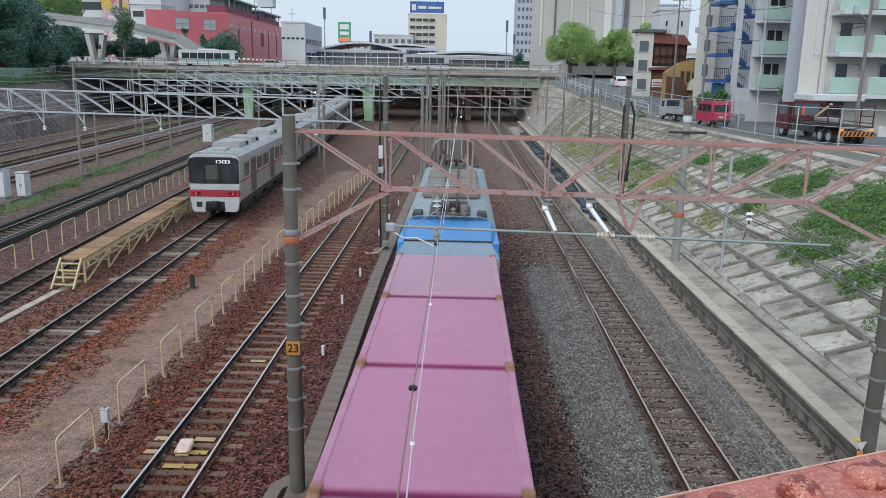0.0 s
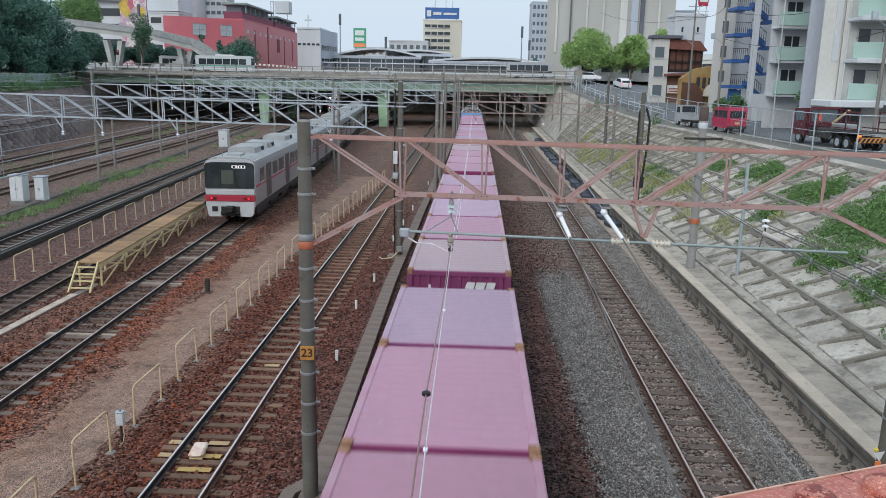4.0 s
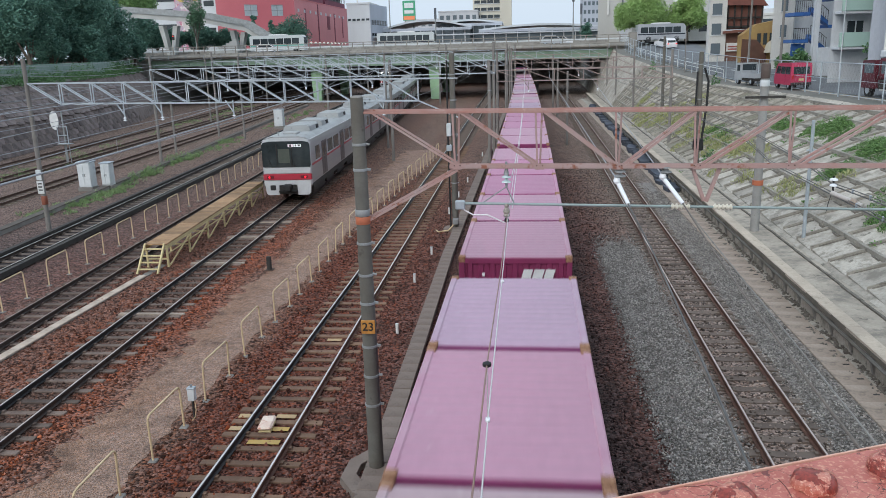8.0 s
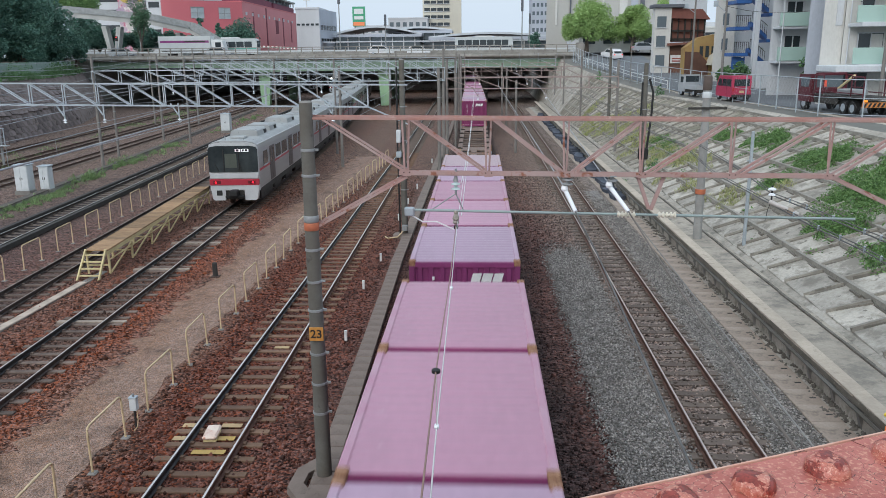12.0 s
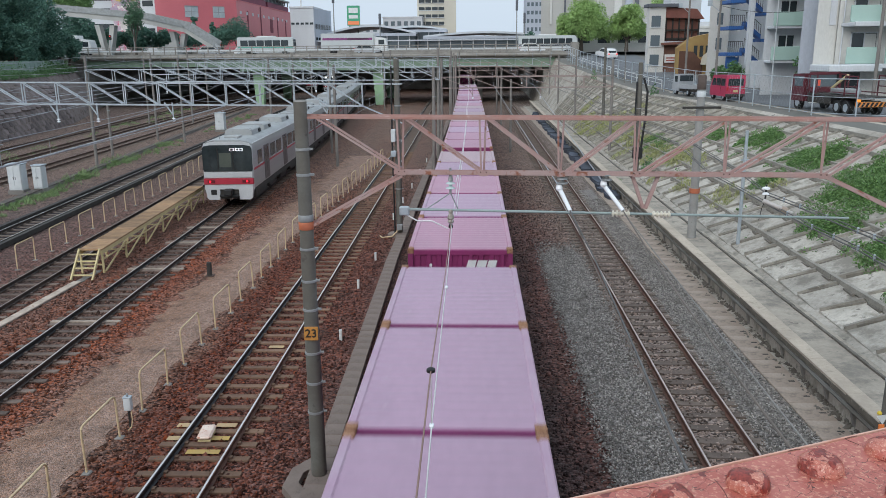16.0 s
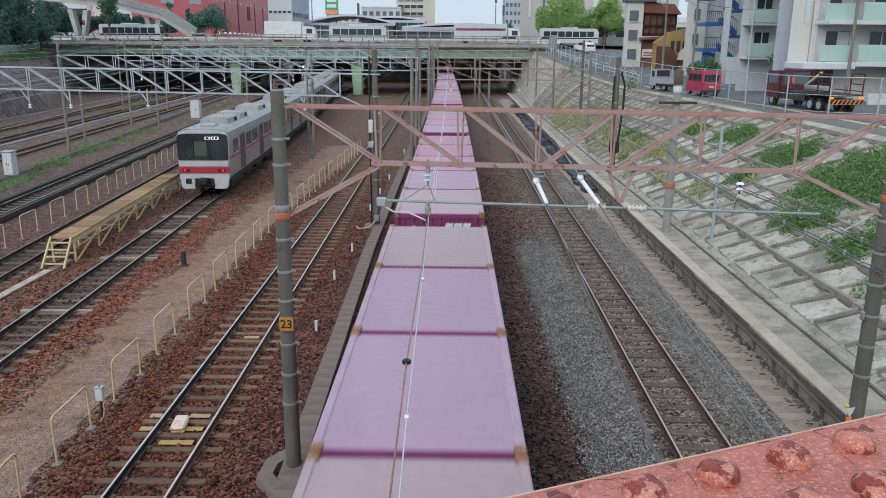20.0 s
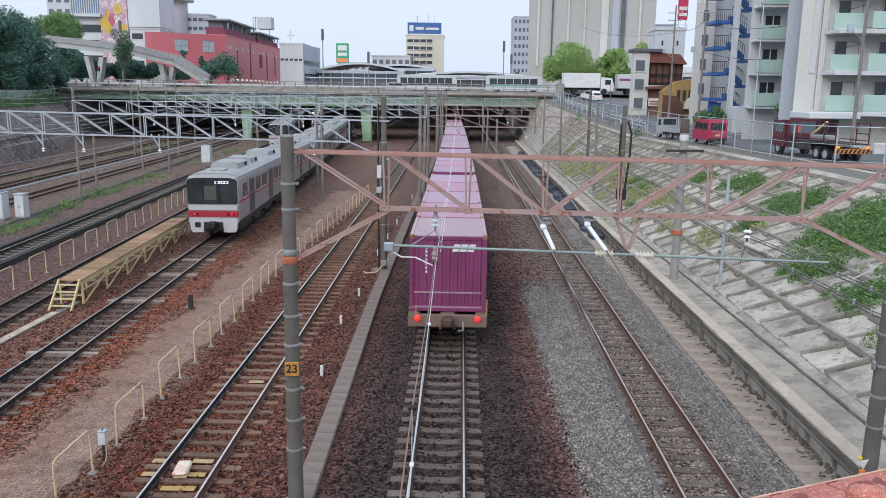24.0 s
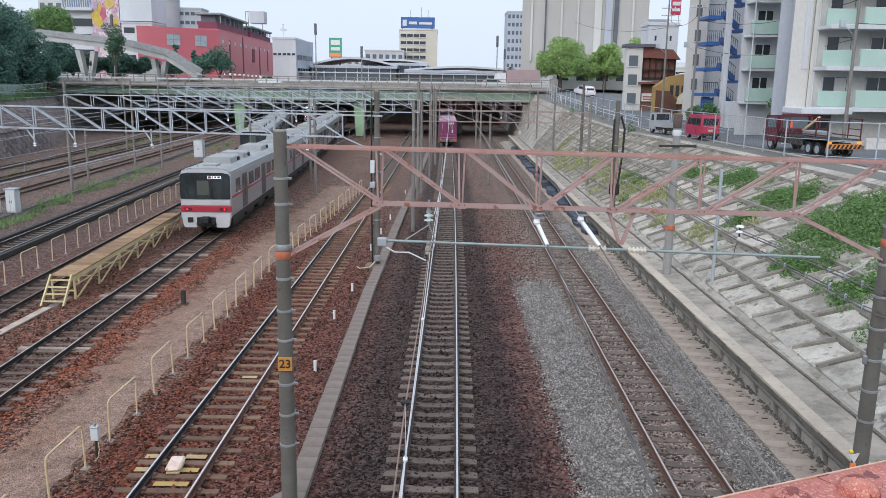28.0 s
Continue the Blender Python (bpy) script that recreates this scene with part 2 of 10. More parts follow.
POLE_PALE = surf("pale grey mast concrete", (0.34, 0.34, 0.325), (0.27, 0.265, 0.25), 1.3, 0.85, grain=24, worn=(0.16, 0.15, 0.135))
POLE_FAR = surf("weathered brown-grey mast", (0.25, 0.235, 0.215), (0.19, 0.175, 0.16), 1.1, 0.85, grain=20)
TRUSS_OLD = surf("dull pinkish-brown painted steel", (0.36, 0.27, 0.245), (0.30, 0.24, 0.225), 1.3, 0.75, 0.0, 0.1, worn=(0.22, 0.13, 0.1), worn_at=0.6)
TRUSS_RUST = surf("rusted red chord", (0.40, 0.195, 0.155), (0.42, 0.28, 0.255), 1.6, 0.8, 0.0, 0.15, worn=(0.5, 0.36, 0.32), worn_at=0.6)


def flaked(name, under, over, cell, cover, rough, crack, jagged=0.0):
    """Old paint: flakes left in jagged islands over a deeper coat, with thin dark cracks between them."""
    m, n, l, b = node_mat(name)
    geo = n.new("ShaderNodeNewGeometry")
    pos = geo.outputs["Position"]
    wob = n.new("ShaderNodeTexNoise")
    wob.inputs["Scale"].default_value = cell * 0.9
    wob.inputs["Detail"].default_value = 5
    l.new(pos, wob.inputs["Vector"])
    bend = n.new("ShaderNodeVectorMath")
    bend.operation = "MULTIPLY_ADD"
    bend.inputs[1].default_value = (1.1 / cell,) * 3
    l.new(wob.outputs["Color"], bend.inputs[0])
    l.new(pos, bend.inputs[2])
    vor = n.new("ShaderNodeTexVoronoi")
    vor.inputs["Scale"].default_value = cell
    l.new(bend.outputs[0], vor.inputs["Vector"])
    edge = n.new("ShaderNodeTexVoronoi")
    edge.feature = "DISTANCE_TO_EDGE"
    edge.inputs["Scale"].default_value = cell
    l.new(bend.outputs[0], edge.inputs["Vector"])
    cut = n.new("ShaderNodeSeparateColor")
    l.new(vor.outputs["Color"], cut.inputs[0])
    step_n = n.new("ShaderNodeMath")
    step_n.operation = "LESS_THAN"
    step_n.inputs[1].default_value = cover
    l.new(cut.outputs[0], step_n.inputs[0])
    mask = step_n.outputs[0]
    if jagged:
        mask = noise_fac(n, l, pos, jagged, cover, cover + 0.015, 9, 0.62)
    tone = mix_rgb(n, l, over[0], over[1], noise_fac(n, l, pos, cell * 0.5, 0.38, 0.62, 6))
    tone = mix_rgb(n, l, tone, over[2], noise_fac(n, l, pos, cell * 3.5, 0.52, 0.66, 5))
    deep = mix_rgb(n, l, under, tuple(c * 0.45 for c in under), noise_fac(n, l, pos, cell * 2.0, 0.4, 0.65, 5))
    col = mix_rgb(n, l, deep, tone, mask)
    line = n.new("ShaderNodeMapRange")
    line.inputs["From Min"].default_value = crack * 0.4
    line.inputs["From Max"].default_value = crack
    line.inputs["To Min"].default_value = 1.0
    line.inputs["To Max"].default_value = 0.0
    l.new(edge.outputs["Distance"], line.inputs["Value"])
    some = n.new("ShaderNodeMath")
    some.operation = "MULTIPLY"
    l.new(line.outputs["Result"], some.inputs[0])
    l.new(noise_fac(n, l, pos, cell * 0.35, 0.42, 0.56, 3), some.inputs[1])
    col = mix_rgb(n, l, col, (0.07, 0.02, 0.015), some.outputs[0])
    l.new(col, b.inputs["Base Color"])
    b.inputs["Roughness"].default_value = rough
    bp = n.new("ShaderNodeBump")
    bp.inputs["Strength"].default_value = 0.5
    bp.inputs["Distance"].default_value = 0.002
    l.new(mask, bp.inputs["Height"])
    l.new(bp.outputs["Normal"], b.inputs["Normal"])
    return m


BEAM_RED = flaked("flaking red bridge paint", (0.22, 0.04, 0.03), ((0.47, 0.14, 0.105), (0.38, 0.092, 0.066), (0.62, 0.31, 0.21)), 52.0, 0.965, 0.42, 0.016)
RIVET_RUST = flaked("flaking rivet paint", (0.29, 0.045, 0.03), ((0.52, 0.2, 0.14), (0.42, 0.1, 0.07), (0.66, 0.36, 0.27)), 110.0, 0.485, 0.36, 0.012, jagged=34.0)
EDGE_WORN = surf("pale worn paint edge", (0.72, 0.5, 0.4), (0.6, 0.3, 0.22), 14, 0.6, worn=(0.45, 0.12, 0.09), worn_at=0.6)
BEAM_CRACK = plain("dark paint crack", (0.16, 0.07, 0.06), 0.9)
ORANGE_BAND = surf("faded orange band", (0.55, 0.16, 0.07), (0.42, 0.13, 0.07), 6, 0.7)
CREAM = surf("cream painted pipe", (0.72, 0.56, 0.34), (0.58, 0.43, 0.26), 4, 0.7, worn=(0.22, 0.1, 0.05), worn_at=0.62)
YELLOW = surf("yellow ochre painted steel", (0.68, 0.57, 0.30), (0.56, 0.46, 0.25), 3, 0.7, worn=(0.3, 0.2, 0.1), worn_at=0.64)
PLANK = surf("worn ochre plank", (0.42, 0.265, 0.135), (0.25, 0.145, 0.08), 3, 0.85, rand=0.3, streak=(1, 6, 1), worn=(0.2, 0.12, 0.07), worn_at=0.6)
WHITE = surf("white paint", (0.78, 0.79, 0.78), (0.66, 0.67, 0.66), 2, 0.6)
CABINET = surf("pale grey cabinet enamel", (0.70, 0.73, 0.74), (0.58, 0.62, 0.63), 1.5, 0.5)
BLACK = plain("black rubber", (0.012, 0.012, 0.012), 0.6)
DARK = surf("dark grime", (0.03, 0.028, 0.026), (0.05, 0.045, 0.04), 3, 0.85)
INSULATOR = plain("white glazed porcelain", (0.80, 0.82, 0.84), 0.2)
INSULATOR_GREEN = plain("pale green porcelain", (0.50, 0.60, 0.60), 0.25)
TUBE_GREY = surf("grey-green steel tube", (0.34, 0.42, 0.41), (0.28, 0.34, 0.33), 3, 0.5, 0.2, 0.05)
TROUGH = surf("brown-grey trough concrete", (0.255, 0.205, 0.172), (0.195, 0.152, 0.127), 1.2, 0.92, grain=25, rand=0.05, worn=(0.1, 0.085, 0.075), worn_at=0.6)
SLOPE = surf("weathered bank concrete", (0.56, 0.515, 0.447), (0.34, 0.307, 0.258), 0.55, 0.95, grain=9, worn=(0.14, 0.128, 0.108), worn_at=0.6, stain=((0.2, 0.183, 0.15), 1.3, 0.5, 0.66), grit=0.55)
PATH_SLAB = surf("beige slab concrete", (0.56, 0.46, 0.375), (0.42, 0.34, 0.275), 1.4, 0.92, grain=20, stain=((0.25, 0.19, 0.15), 2.0, 0.55, 0.7))
KERB = surf("tan kerb concrete", (0.58, 0.495, 0.395), (0.42, 0.355, 0.285), 0.8, 0.95, grain=14, stain=((0.24, 0.21, 0.17), 2.6, 0.56, 0.72), grit=0.4)
SLOPE_PALE = surf("weathered panel concrete", (0.57, 0.53, 0.46), (0.38, 0.35, 0.3), 0.9, 0.95, grain=11, worn=(0.15, 0.137, 0.115), worn_at=0.6, stain=((0.24, 0.22, 0.185), 1.2, 0.48, 0.6), grit=0.6, rand=0.2)
SLOPE_FAR = surf("earth-stained panel concrete", (0.42, 0.38, 0.315), (0.26, 0.235, 0.19), 0.5, 0.95, grain=6, worn=(0.13, 0.12, 0.09), worn_at=0.58, stain=((0.17, 0.16, 0.115), 0.5, 0.46, 0.6), grit=0.5)
SLOPE_BEAM = surf("weathered grid beam", (0.40, 0.375, 0.32), (0.26, 0.24, 0.205), 0.9, 0.95, grain=12, worn=(0.17, 0.155, 0.13), worn_at=0.6, stain=((0.2, 0.18, 0.15), 2.2, 0.52, 0.68), grit=0.5)
WIRE = surf("weathered wire", (0.40, 0.42, 0.44), (0.3, 0.31, 0.33), 3, 0.5, 0.4, 0)
WIRE_DUSTY = surf("dusty brown wire", (0.2, 0.165, 0.14), (0.14, 0.12, 0.105), 3, 0.8, 0.1, 0)
WIRE_GREY = surf("dull grey cable", (0.15, 0.145, 0.14), (0.1, 0.097, 0.094), 3, 0.8, 0.0, 0)
WIRE_COPPER = surf("brown copper wire", (0.36, 0.22, 0.17), (0.30, 0.2, 0.17), 3, 0.5, 0.4, 0)
WIRE_PALE = surf("bright contact wire", (0.76, 0.74, 0.74), (0.64, 0.62, 0.62), 3, 0.35, 0.3, 0)
ASPHALT = surf("grey asphalt", (0.17, 0.18, 0.19), (0.13, 0.14, 0.15), 0.3, 0.9, grain=60)
SAND = surf("pale sandy concrete apron", (0.53, 0.47, 0.385), (0.44, 0.39, 0.32), 0.4, 0.95, grain=14, worn=(0.32, 0.29, 0.23), worn_at=0.62)
GIRDER_GREEN = surf("faded green girder paint", (0.235, 0.34, 0.245), (0.18, 0.27, 0.195), 0.7, 0.7, worn=(0.14, 0.2, 0.15), worn_at=0.62)
COLUMN_GREEN = surf("light green column paint", (0.36, 0.56, 0.34), (0.30, 0.48, 0.29), 0.7, 0.7)
PARAPET = surf("weathered grey-beige parapet", (0.37, 0.35, 0.315), (0.25, 0.235, 0.21), 0.6, 0.9, worn=(0.14, 0.13, 0.115), worn_at=0.6, stain=((0.2, 0.185, 0.16), 1.4, 0.52, 0.66), grit=0.5)
STONE = surf("purple-grey stone wall", (0.235, 0.19, 0.183), (0.155, 0.127, 0.124), 0.9, 0.95, rand=0.3, stain=((0.1, 0.085, 0.075), 1.1, 0.52, 0.66), grit=0.5)
GLASS_DARK = plain("dark window glass", (0.035, 0.045, 0.05), 0.08)
# paler blotches in the glass colour imitate reflections
TRAIN_GLASS = surf("train windscreen with painted reflections", (0.014, 0.02, 0.023), (0.05, 0.064, 0.068), 0.9, 0.1, 0.0, 0.0, grain=4)
GLASS_GREY = plain("grey window glass", (0.12, 0.15, 0.17), 0.12)


def leaf_mat(name, a, b2):
    m, n, l, b = node_mat(name)
    geo = n.new("ShaderNodeNewGeometry")
    ramp = n.new("ShaderNodeValToRGB")
    ramp.color_ramp.elements[0].color = (*a, 1)
    ramp.color_ramp.elements[1].color = (*b2, 1)
    l.new(geo.outputs["Random Per Island"], ramp.inputs["Fac"])
    l.new(ramp.outputs["Color"], b.inputs["Base Color"])
    b.inputs["Roughness"].default_value = 0.6
    b.inputs["Specular IOR Level"].default_value = 0.3
    b.inputs["Subsurface Weight"].default_value = 0.0
    return m


# bluish lift in the dark leaves imitates haze over the distant trees
LEAF_DARK = leaf_mat("dark green leaves", (0.045, 0.122, 0.1), (0.125, 0.245, 0.175))
LEAF_MID = leaf_mat("green leaves", (0.065, 0.14, 0.055), (0.145, 0.27, 0.11))
LEAF_LIGHT = leaf_mat("yellow-green leaves", (0.2, 0.33, 0.1), (0.33, 0.47, 0.17))
LEAF_STREET = leaf_mat("street tree leaves", (0.05, 0.115, 0.07), (0.12, 0.225, 0.125))
LEAF_SPRING = leaf_mat("fresh green leaves", (0.12, 0.23, 0.085), (0.22, 0.35, 0.13))
LEAF_WEED = leaf_mat("weed leaves", (0.065, 0.14, 0.045), (0.175, 0.3, 0.1))
LEAF_GRASS = leaf_mat("dusty grass blades", (0.09, 0.165, 0.065), (0.27, 0.37, 0.16))
LEAF_DRY = leaf_mat("dry grass blades", (0.24, 0.27, 0.10), (0.40, 0.40, 0.2))
BARK = surf("grey-brown bark", (0.13, 0.105, 0.085), (0.09, 0.075, 0.06), 4, 0.95)


# ------------------------------------------------------------------ mesh helpers
class Shape:
    """Collects vertices and faces for one mesh."""

    def __init__(self):
        self.v, self.f = [], []

    def add(self, verts, faces):
        k = len(self.v)
        self.v += [tuple(p) for p in verts]
        self.f += [tuple(i + k for i in fa) for fa in faces]
        return self

    def box(self, x0, x1, y0, y1, z0, z1):
        return self.add([(x0, y0, z0), (x1, y0, z0), (x1, y1, z0), (x0, y1, z0), (x0, y0, z1), (x1, y0, z1), (x1, y1, z1), (x0, y1, z1)],
                        [(3, 2, 1, 0), (4, 5, 6, 7), (0, 1, 5, 4), (1, 2, 6, 5), (2, 3, 7, 6), (3, 0, 4, 7)])

    def cbox(self, x0, x1, y0, y1, z0, z1, c=0.02, m=None):
        """A box with chamfered edges."""
        lo, hi = (x0, y0, z0), (x1, y1, z1)
        idx, verts = {}, []
        for i in range(8):
            s = [(i >> a) & 1 for a in range(3)]
            for a in range(3):
                p = [(hi[k] if s[k] else lo[k]) if k == a else ((hi[k] - c) if s[k] else (lo[k] + c)) for k in range(3)]
                idx[i, a] = len(verts)
                verts.append(Vector(p))
        faces = []
        for a in range(3):
            b1, b2 = (a + 1) % 3, (a + 2) % 3
            for s in (0, 1):
                q = [s << a, s << a | 1 << b1, s << a | 1 << b1 | 1 << b2, s << a | 1 << b2]
                faces.append([idx[i, a] for i in (q if s else q[::-1])])
            for s1 in (0, 1):
                for s2 in (0, 1):
                    i0 = s1 << b1 | s2 << b2
                    i1 = i0 | 1 << a
                    faces.append([idx[i0, b1], idx[i1, b1], idx[i1, b2], idx[i0, b2]])
        faces += [[idx[i, 0], idx[i, 1], idx[i, 2]] for i in range(8)]
        if m is not None:
            verts = [m @ p for p in verts]
        return self.add(verts, faces)

    def rod(self, p0, p1, r0, r1=None, n=8, caps=True):
        p0, p1 = Vector(p0), Vector(p1)
        r1 = r0 if r1 is None else r1
        d = (p1 - p0).normalized()
        u = d.cross(Vector((0, 0, 1)) if abs(d.z) < 0.9 else Vector((1, 0, 0))).normalized()
        w = d.cross(u)
        ring = [(math.cos(2 * math.pi * i / n), math.sin(2 * math.pi * i / n)) for i in range(n)]
        verts = [p0 + (u * a + w * b) * r0 for a, b in ring] + [p1 + (u * a + w * b) * r1 for a, b in ring]
        faces = [(i, (i + 1) % n, n + (i + 1) % n, n + i) for i in range(n)]
        if caps:
            faces += [tuple(range(n))[::-1], tuple(range(n, 2 * n))]
        return self.add(verts, faces)

    def path(self, pts, r, n=6):
        """One continuous bent tube."""
        pts = [Vector(p) for p in pts]
        verts = []
        for i, p in enumerate(pts):
            d = (pts[min(i + 1, len(pts) - 1)] - pts[max(i - 1, 0)]).normalized()
            u = d.cross(Vector((0, 0, 1)) if abs(d.z) < 0.99 else Vector((1, 0, 0))).normalized()
            w = d.cross(u)
            verts += [p + (u * math.cos(2 * math.pi * k / n) + w * math.sin(2 * math.pi * k / n)) * r for k in range(n)]
        faces = [(j * n + k, j * n + (k + 1) % n, (j + 1) * n + (k + 1) % n, (j + 1) * n + k) for j in range(len(pts) - 1) for k in range(n)]
        faces += [tuple(range(n))[::-1], tuple(range((len(pts) - 1) * n, len(pts) * n))]
        return self.add(verts, faces)

    def beam(self, p0, p1, w, h, up=(0, 0, 1)):
        """A rectangular bar from p0 to p1, w wide and h high."""
        p0, p1 = Vector(p0), Vector(p1)
        d = (p1 - p0).normalized()
        s = d.cross(Vector(up) if abs(d.z) < 0.999 else Vector((0, 1, 0))).normalized() * (w / 2)
        t = s.cross(d).normalized() * (h / 2)
        verts = [p + a * s + b * t for p in (p0, p1) for a, b in ((-1, -1), (1, -1), (1, 1), (-1, 1))]
        return self.add(verts, [(0, 1, 2, 3), (7, 6, 5, 4), (0, 4, 5, 1), (1, 5, 6, 2), (2, 6, 7, 3), (3, 7, 4, 0)])

    def angle(self, p0, p1, w, t=0.012, up=(0, 0, 1), flip=1):
        """A steel angle: two thin legs along the line."""
        p0, p1 = Vector(p0), Vector(p1)
        d = (p1 - p0).normalized()
        s = d.cross(Vector(up)).normalized() * flip
        k = s.cross(d).normalized() * flip
        self.beam(p0 + k * w / 2, p1 + k * w / 2, t, w, up)
        self.beam(p0 + s * w / 2, p1 + s * w / 2, w, t, up)
        return self

    def lathe(self, prof, at=(0, 0, 0), n=12):
        """Turns (radius, height) pairs round the upright axis through at."""
        k, x, y, z = len(prof), *at
        verts = [(x + r * math.cos(2 * math.pi * i / n), y + r * math.sin(2 * math.pi * i / n), z + h) for r, h in prof for i in range(n)]
        faces = [(j * n + i, j * n + (i + 1) % n, (j + 1) * n + (i + 1) % n, (j + 1) * n + i) for j in range(k - 1) for i in range(n)]
        faces += [tuple(range(n))[::-1], tuple(range((k - 1) * n, k * n))]
        return self.add(verts, faces)

    def prism(self, prof, axis, lo, hi):
        """Extrudes a closed outline along an axis ('x': outline in y, z; 'y': in x, z; 'z': in x, y)."""
        put = {"x": lambda a, b, t: (t, a, b), "y": lambda a, b, t: (a, t, b), "z": lambda a, b, t: (a, b, t)}[axis]
        k = len(prof)
        verts = [put(a, b, t) for t in (lo, hi) for a, b in prof]
        return self.add(verts, [tuple(range(k)), tuple(range(k, 2 * k))[::-1]] + [(i, k + i, k + (i + 1) % k, (i + 1) % k) for i in range(k)])

    def mesh(self, name, smooth=True):
        me = bpy.data.meshes.new(name)
        me.from_pydata(self.v, [], self.f)
        if smooth:
            me.polygons.foreach_set("use_smooth", [True] * len(me.polygons))
            me.set_sharp_from_angle(angle=radians(38))
        me.update()
        return me


def part(name, shape, material, parent=None, label="", at=None):
    """Links a shape, or a mesh made before, as one object under a thing."""
    me = shape.mesh(name) if isinstance(shape, Shape) else shape
    if not me.materials:
        me.materials.append(material)
    ob = new(name, me)
    if parent is not None:
        ob.parent = parent
    if at is not None:
        ob.matrix_basis = at
    if label:
        ob["label"] = label
    return ob


def thing(name, label, category, group="", at=None, kind=""):
    ob = new(name)
    ob.empty_display_size = 0.3
    if at is not None:
        ob.matrix_basis = at
    return tagged(ob, label, category, group, kind)


def solo(name, shape, material, label, category, group="", kind="", at=None):
    return tagged(part(name, shape, material, at=at), label, category, group, kind)


# ------------------------------------------------------------------ plan: centre lines of the tracks, levels
def x_freight(y):
    return -0.41 + 0.0199 * y - 0.0000764 * y * y


def x_b(y):
    return -5.56 + 0.0082 * y - 0.000024 * y * y


def x_c(y):
    return 5.12 + 0.02298 * y - 0.00004 * y * y


def x_d(y):
    return -11.45 - 0.0105 * y - 0.00029 * y * y


def x_e(y):
    return -14.5 - 0.05 * y


def x_g(y):
    return -19.2 - 0.057 * y


def x_h(y):
    return -28.0 - 0.055 * y


def x_i(y):
    return -32.6 - 0.06 * y


def x_toe(y):
    return 9.65 + 0.012 * max(y, 0) + 0.00006 * max(y, 0) ** 2


def step(y, pts):
    for (y0, v0), (y1, v1) in zip(pts, pts[1:]):
        if y <= y1:
            return v0 + (v1 - v0) * (max(y, y0) - y0) / (y1 - y0)
    return pts[-1][1]


def z_road(y):
    return step(y, [(-700, 4.2), (75, 4.25), (125, 6.6), (136, 8.0), (3000, 8.0)])


def x_brow(y):
    return step(y, [(-700, 19.4), (40, 19.4), (52, 19.2), (68, 18.2), (90, 16.2), (128, 15.2), (3000, 15.2)])


def x_wall(y):
    return step(y, [(-700, -34), (0, -37), (62, -43.5), (79, -45.6), (99, -49.2), (115, -54.5), (130, -60), (3000, -62)])


DECK = 8.0
# ------------------------------------------------------------------ ground, one sheet to the horizon
def build_ground():
    s = Shape()
    ys = [-700, -300, -100, -30, 0] + list(range(10, 131, 5)) + [136, 150, 180, 190.5, 191, 300, 600, 3000]
    rows = []
    for y in ys:
        shut = y >= 191
        xw, xt, xb, zr = x_wall(y), x_toe(y), x_brow(y), z_road(y)
        zl = step(y, [(-700, 5.5), (118, 5.6), (136, 8.0), (3000, 8.0)])
        zb = 7.9 if shut else -0.2
        zl, zr = (8.0, 8.0) if shut else (zl, zr)
        xs = [(-3000, zl), (-110, zl), (xw - 4.3, zl), (xw - 0.6, zb)] + [(xw + (xt - xw) * k / 8, zb) for k in range(1, 8)]
        xs += [(xt, zb), (xt + 0.15, zb + 0.5 if not shut else 8.0), (xb, zr - 0.05), (xb + 12, zr - 0.05), (3000, zr - 0.05)]
        rows.append([(x, y, z) for x, z in xs])
    k = len(rows[0])
    verts = [p for r in rows for p in r]
    faces = [(j * k + i, j * k + i + 1, (j + 1) * k + i + 1, (j + 1) * k + i) for j in range(len(rows) - 1) for i in range(k - 1)]
    s.add(verts, faces)
    me = s.mesh("ground", smooth=False)
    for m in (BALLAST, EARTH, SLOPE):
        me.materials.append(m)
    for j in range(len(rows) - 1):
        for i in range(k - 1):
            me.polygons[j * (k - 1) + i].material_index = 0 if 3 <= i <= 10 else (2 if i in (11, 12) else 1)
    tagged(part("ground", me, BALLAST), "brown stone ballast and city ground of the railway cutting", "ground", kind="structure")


build_ground()


